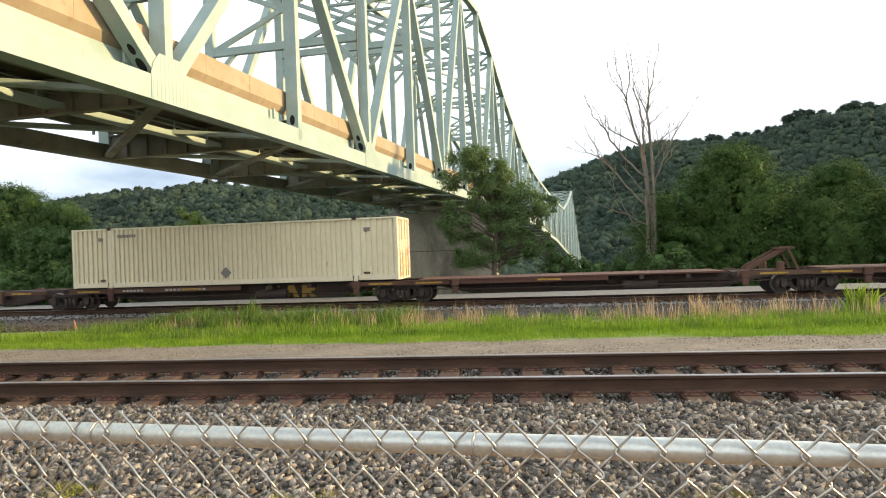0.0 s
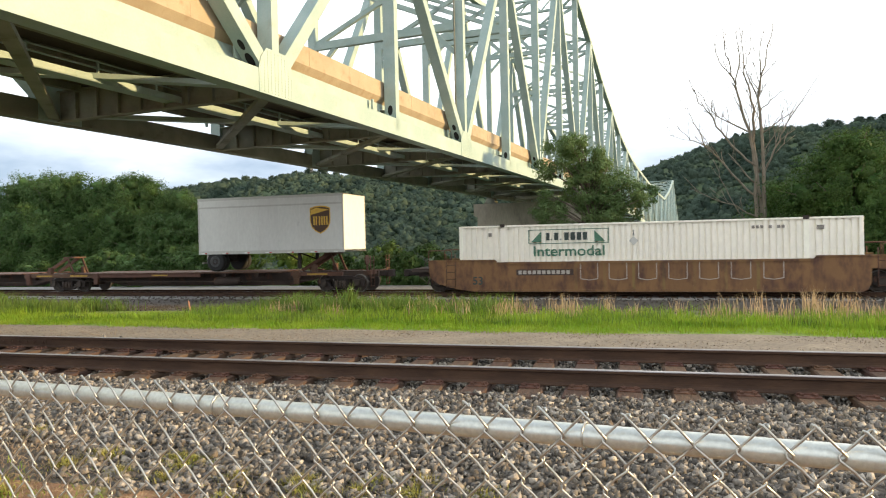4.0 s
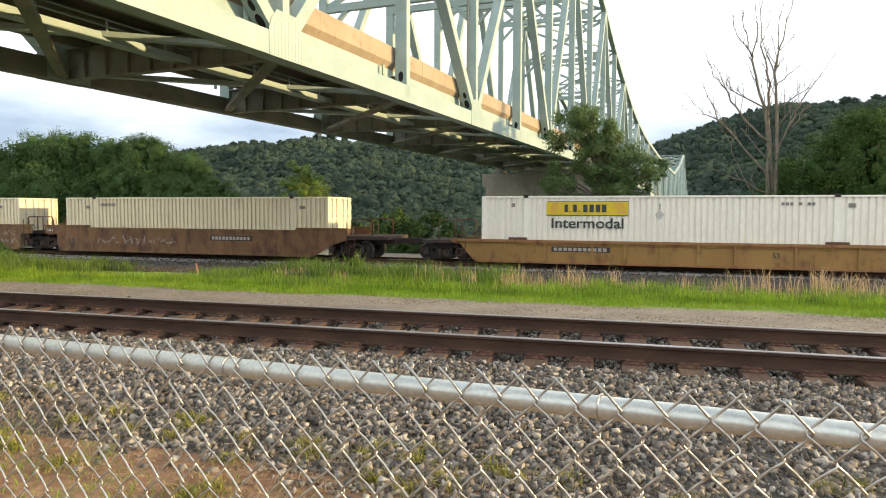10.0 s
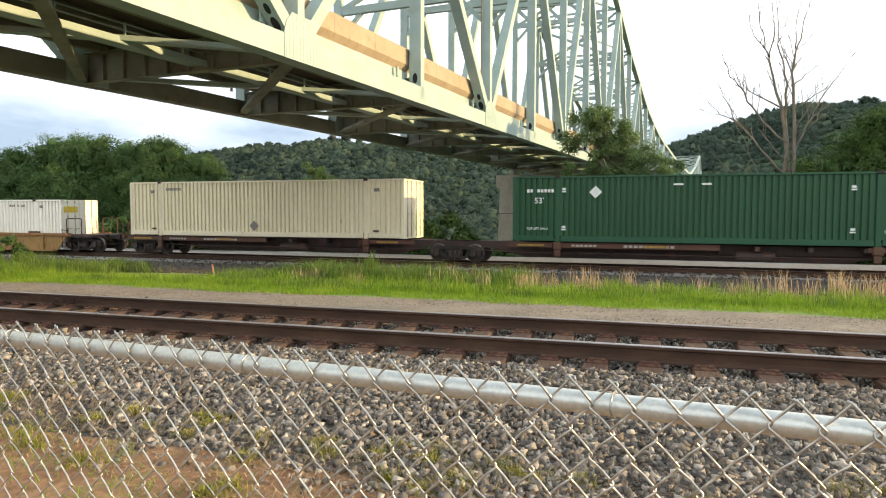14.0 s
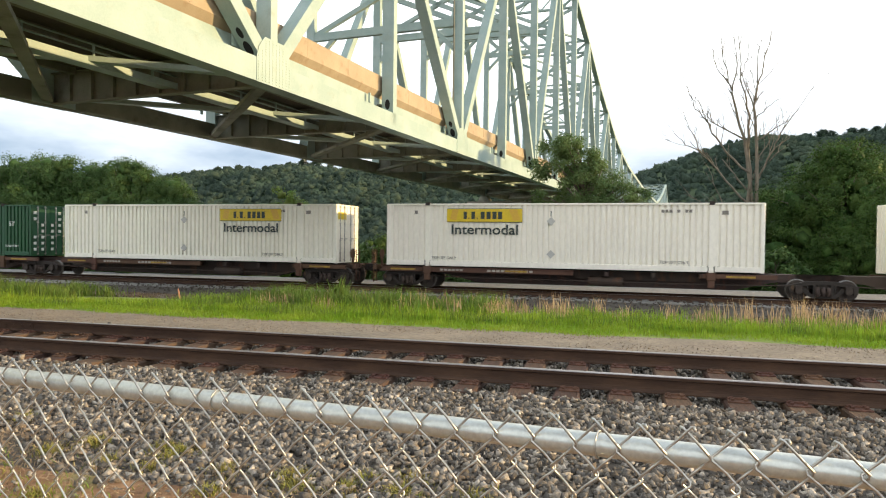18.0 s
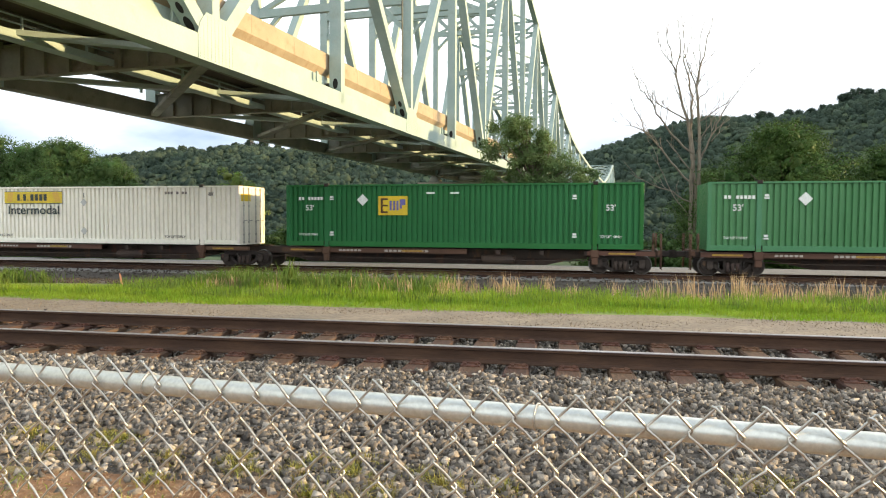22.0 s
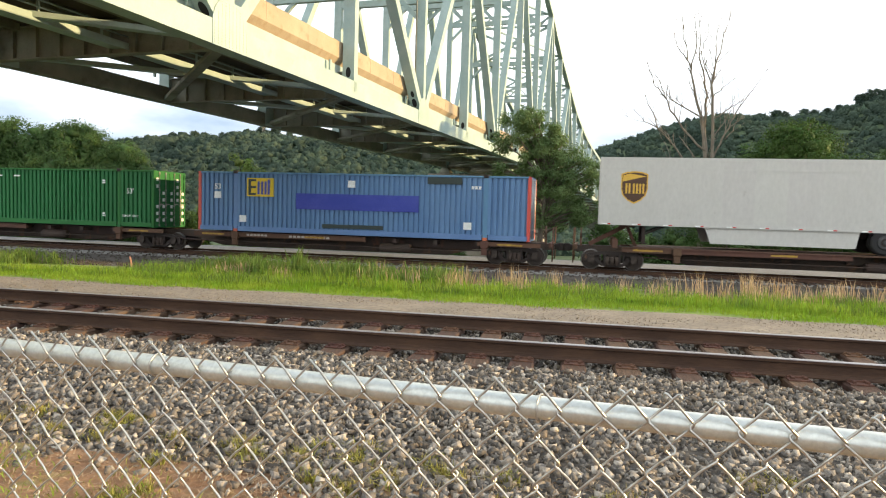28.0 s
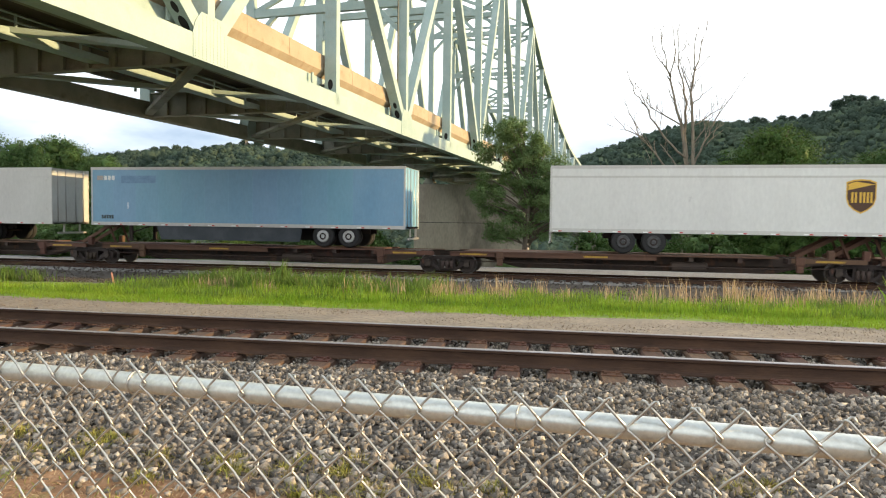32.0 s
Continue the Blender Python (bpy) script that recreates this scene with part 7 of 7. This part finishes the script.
def build_mast():
    m = tagged(new("radio_mast"), "pale lattice radio mast on the far ridge", "mast")
    x, y = -372.0, 752.0
    m.matrix_basis = pose(x, y, ground_z(x, y))
    for a in range(3):
        bm = bmesh.new()
        c, s_ = math.cos(a * 2.094), math.sin(a * 2.094)
        tube(bm, [(2.2 * c, 2.2 * s_, 0), (0.4 * c, 0.4 * s_, 19)], 0.28, 5)
        part("leg", bm, M_CONCRETE, m)
    for k in range(6):
        bm = bmesh.new()
        r0, r1 = 2.2 - 0.28 * k, 2.2 - 0.28 * (k + 1)
        for a in range(3):
            tube(bm, [(r0 * math.cos(a * 2.094), r0 * math.sin(a * 2.094), 3 * k), (r1 * math.cos((a + 1) * 2.094), r1 * math.sin((a + 1) * 2.094), 3 * k + 3)], 0.14, 4)
        part("brace", bm, M_CONCRETE, m)


build_mast()


# ---- grass and weeds ----
def blades(name, mat, x, y, h, w, rng, lean=0.35, label="", category="grass", head=0.0):
    n = len(x)
    z = np.array([ground_z(a, b) for a, b in zip(x, y)]) - 0.01
    th = rng.uniform(0, 2 * np.pi, n)
    la = rng.normal(0, lean, n)
    lb = rng.normal(0, lean, n)
    wx, wy = np.cos(th) * w / 2, np.sin(th) * w / 2
    p0 = np.stack([x - wx, y - wy, z], 1)
    p1 = np.stack([x + wx, y + wy, z], 1)
    m = np.stack([x + la * h * 0.35, y + lb * h * 0.35, z + h * 0.6], 1)
    k = np.stack([wx * (0.75 + head), wy * (0.75 + head), 0 * wx], 1)
    t = np.stack([x + la * h, y + lb * h, z + h * (0.98 - 0.15 * np.abs(la))], 1)
    v = np.stack([p0, p1, m + k, m - k, t], 1).reshape(-1, 3)
    i = np.arange(n)[:, None] * 5
    loops = np.concatenate([np.stack([i + 0, i + 1, i + 2], 1).reshape(-1, 3), np.stack([i + 0, i + 2, i + 3], 1).reshape(-1, 3), np.stack([i + 3, i + 2, i + 4], 1).reshape(-1, 3)]).ravel()
    me = array_mesh(name, v, 3, loops, mat)
    return tagged(new(name, me), label, category, kind="stuff")


def build_grass():
    rng = np.random.default_rng(31)
    # short bright lawn along the road
    n = 95000
    y = 11.8 + 3.6 * rng.uniform(0, 1, n) ** 1.1
    x = rng.uniform(-1, 1, n) * (y * 0.95 + 3) - 3.0
    edge = 11.95 + 0.22 * np.sin(x * 0.9) + 0.14 * np.sin(x * 3.1) + 0.012 * (x + 4) + rng.uniform(0, .5, n)
    keep = (y > edge) & (rng.uniform(0, 1, n) < 1.35 - 0.3 * (y - 12))
    x, y = x[keep], y[keep]
    h = (0.05 + 0.05 * np.clip((y - 12) / 2, 0, 1)) * rng.uniform(0.5, 1.7, len(x))
    blades("grass", M_GRASS, x, y, h, np.full(len(x), 0.011), rng, 0.5, "short bright green grass strip beside the gravel road")
    # taller, duller growth behind it, in tufts
    k = 900
    cy = 13.3 + 3.4 * rng.uniform(0, 1, k) ** 1.3
    cx = rng.uniform(-1, 1, k) * (cy * 0.95 + 3) - 3.0
    big = rng.uniform(0.16, 0.40, k) * (0.75 + 0.12 * (cy - 13.3))
    n = 42000
    gap = (cx > -15.6) & (cx < -11.4) & (cy > 13.6)
    big[gap] *= 0.25
    big[cx < -15.6] *= 1.1
    pick = rng.integers(0, k, n)
    x, y = cx[pick] + rng.normal(0, 0.2, n), cy[pick] + rng.normal(0, 0.14, n)
    h = big[pick] * rng.uniform(0.4, 1.15, n)
    green = (pick % 5) < 3
    for name, mat, m, lab in (("tall_grass", M_GRASS, green, "tall green grass tufts behind the short grass"), ("rough_grass", M_WEED, ~green, "duller green rough growth behind the grass strip")):
        blades(name, mat, x[m], y[m], h[m], np.full(m.sum(), 0.012), rng, 0.28, lab)
    # bunches of dry stalks
    k = 190
    cx = rng.uniform(-10, 26, k)
    cy = rng.uniform(15.2, 18.4, k)
    big = rng.uniform(0.42, 0.8, k) * np.clip(0.72 + (cx + 8) / 40, 0.6, 1.0)
    n = 2900
    pick = (k * rng.uniform(0, 1, n) ** 1.3).astype(int)
    x, y = cx[pick] + rng.normal(0, 0.11, n), cy[pick] + rng.normal(0, 0.08, n)
    blades("dry_grass", M_DRYGRASS, x, y, big[pick] * rng.uniform(0.5, 1.1, n), np.full(n, 0.012), rng, 0.16, "bunches of tall dry tan grass at the track edge", head=0.5)
    # leafy weeds before the lower track
    n = 9000
    cx = np.concatenate([rng.uniform(-22, -15.6, 26), rng.uniform(-10.8, -3, 44)])
    cy = rng.uniform(15.8, 18.0, 70)
    big = rng.uniform(0.3, 0.7, 70)
    pick = rng.integers(0, 70, n)
    x = cx[pick] + rng.normal(0, 0.28, n)
    y = cy[pick] + rng.normal(0, 0.22, n)
    h = big[pick] * rng.uniform(0.35, 1.1, n)
    blades("weeds", M_WEED, x, y, h, np.full(n, 0.016), rng, 0.35, "leafy green weeds before the lower track", "weeds", head=0.6)
    # one tall weed that stands clear of the rest
    n = 80
    x = rng.normal(-7.42, 0.10, n)
    y = rng.normal(17.2, 0.08, n)
    blades("tall_weed", M_WEED, x, y, rng.uniform(0.25, 1.0, n), np.full(n, 0.022), rng, 0.2, "single tall leafy weed at the track edge", "weed", head=0.8)
    n = 110
    x = rng.normal(8.0, 0.14, n)
    y = rng.normal(17.3, 0.08, n)
    blades("tall_weed", M_GRASS, x, y, rng.uniform(0.25, 0.95, n), np.full(n, 0.03), rng, 0.22, "single tall leafy weed at the track edge", "weed", head=0.8)
    # weedy strip behind the fence: low clumps in bare soil
    cx = np.concatenate([rng.uniform(-7, 3, 60), np.array([-1.6, -1.3, -0.87, -2.1, -2.6, 1.3, 1.1, -0.6, -3.1, 0.3])])
    cy = np.concatenate([rng.uniform(2.9, 4.0, 60) + 0.25 * np.clip(-2.0 - cx[:60], 0, 5), np.array([4.12, 4.2, 4.02, 4.05, 4.0, 4.3, 4.2, 3.85, 3.9, 3.8])])
    n = 11000
    pick = rng.integers(0, 70, n)
    r = np.abs(rng.normal(0, 0.10, n))
    a = rng.uniform(0, 2 * np.pi, n)
    x, y = cx[pick] + r * np.cos(a), cy[pick] + r * np.sin(a)
    blades("fence_weeds", M_MOSSWEED, x, y, rng.uniform(0.03, 0.10, n) * (1 - r * 2).clip(0.3), np.full(n, 0.007), rng, 0.7, "yellow-green low weeds in the soil behind the fence", "weeds")
    n = 1300
    x = rng.uniform(-8, -1.8, n)
    y = rng.uniform(2.5, 3.1, n) + 0.30 * np.clip(-2.0 - x, 0, 5) + rng.normal(0, .15, n)
    blades("fence_grass", M_GRASS, x, y, rng.uniform(0.03, 0.09, n), np.full(n, 0.006), rng, 0.8, "short green grass in the soil behind the fence", "grass")
    n = 15000
    x = rng.uniform(-8, 3, n)
    y = rng.uniform(2.8, 4.0, n) + 0.30 * np.clip(-2.0 - x, 0, 5)
    blades("dead_litter", M_DRYGRASS, x, y, rng.uniform(0.02, 0.05, n), np.full(n, 0.006), rng, 1.6, "dry brown plant litter on the soil", "litter")


build_grass()


def build_stake():
    """A short leaning marker stake in the grass."""
    st = tagged(new("marker_stake"), "short faded orange wooden marker stake in the grass", "stake")
    st.matrix_basis = pose(-12.4, 17.0, ground_z(-12.4, 17.0) - 0.08, 0, -10, 20)
    bm = bmesh.new()
    box(bm, -0.022, 0.022, -0.012, 0.012, 0, 0.40)
    part("shaft", bevel(bm, 0.004), M_STAKE, st)
    bm = bmesh.new()
    prism(bm, [(-0.022, 0.40), (0.022, 0.40), (0.0, 0.46)], -0.011, 0.011)
    part("tip", bm, M_STAKE, st)


build_stake()


# ---- the motion of the train ----
def motions():
    for ob, u in MOVERS:
        walk(ob, [(t, train_pose(u, t)) for t in TIMES])
    # the wheels roll: one row a film frame, so that no step passes ninety degrees
    steps = [k / FPS for k in range(frame(32.0))]
    turns = [math.degrees(travelled(t) / R_W) for t in steps]
    for ob, x in WHEELS:
        walk(ob, [(t, pose(x, 0, R_W, 0, -a, 0)) for t, a in zip(steps, turns)])


motions()
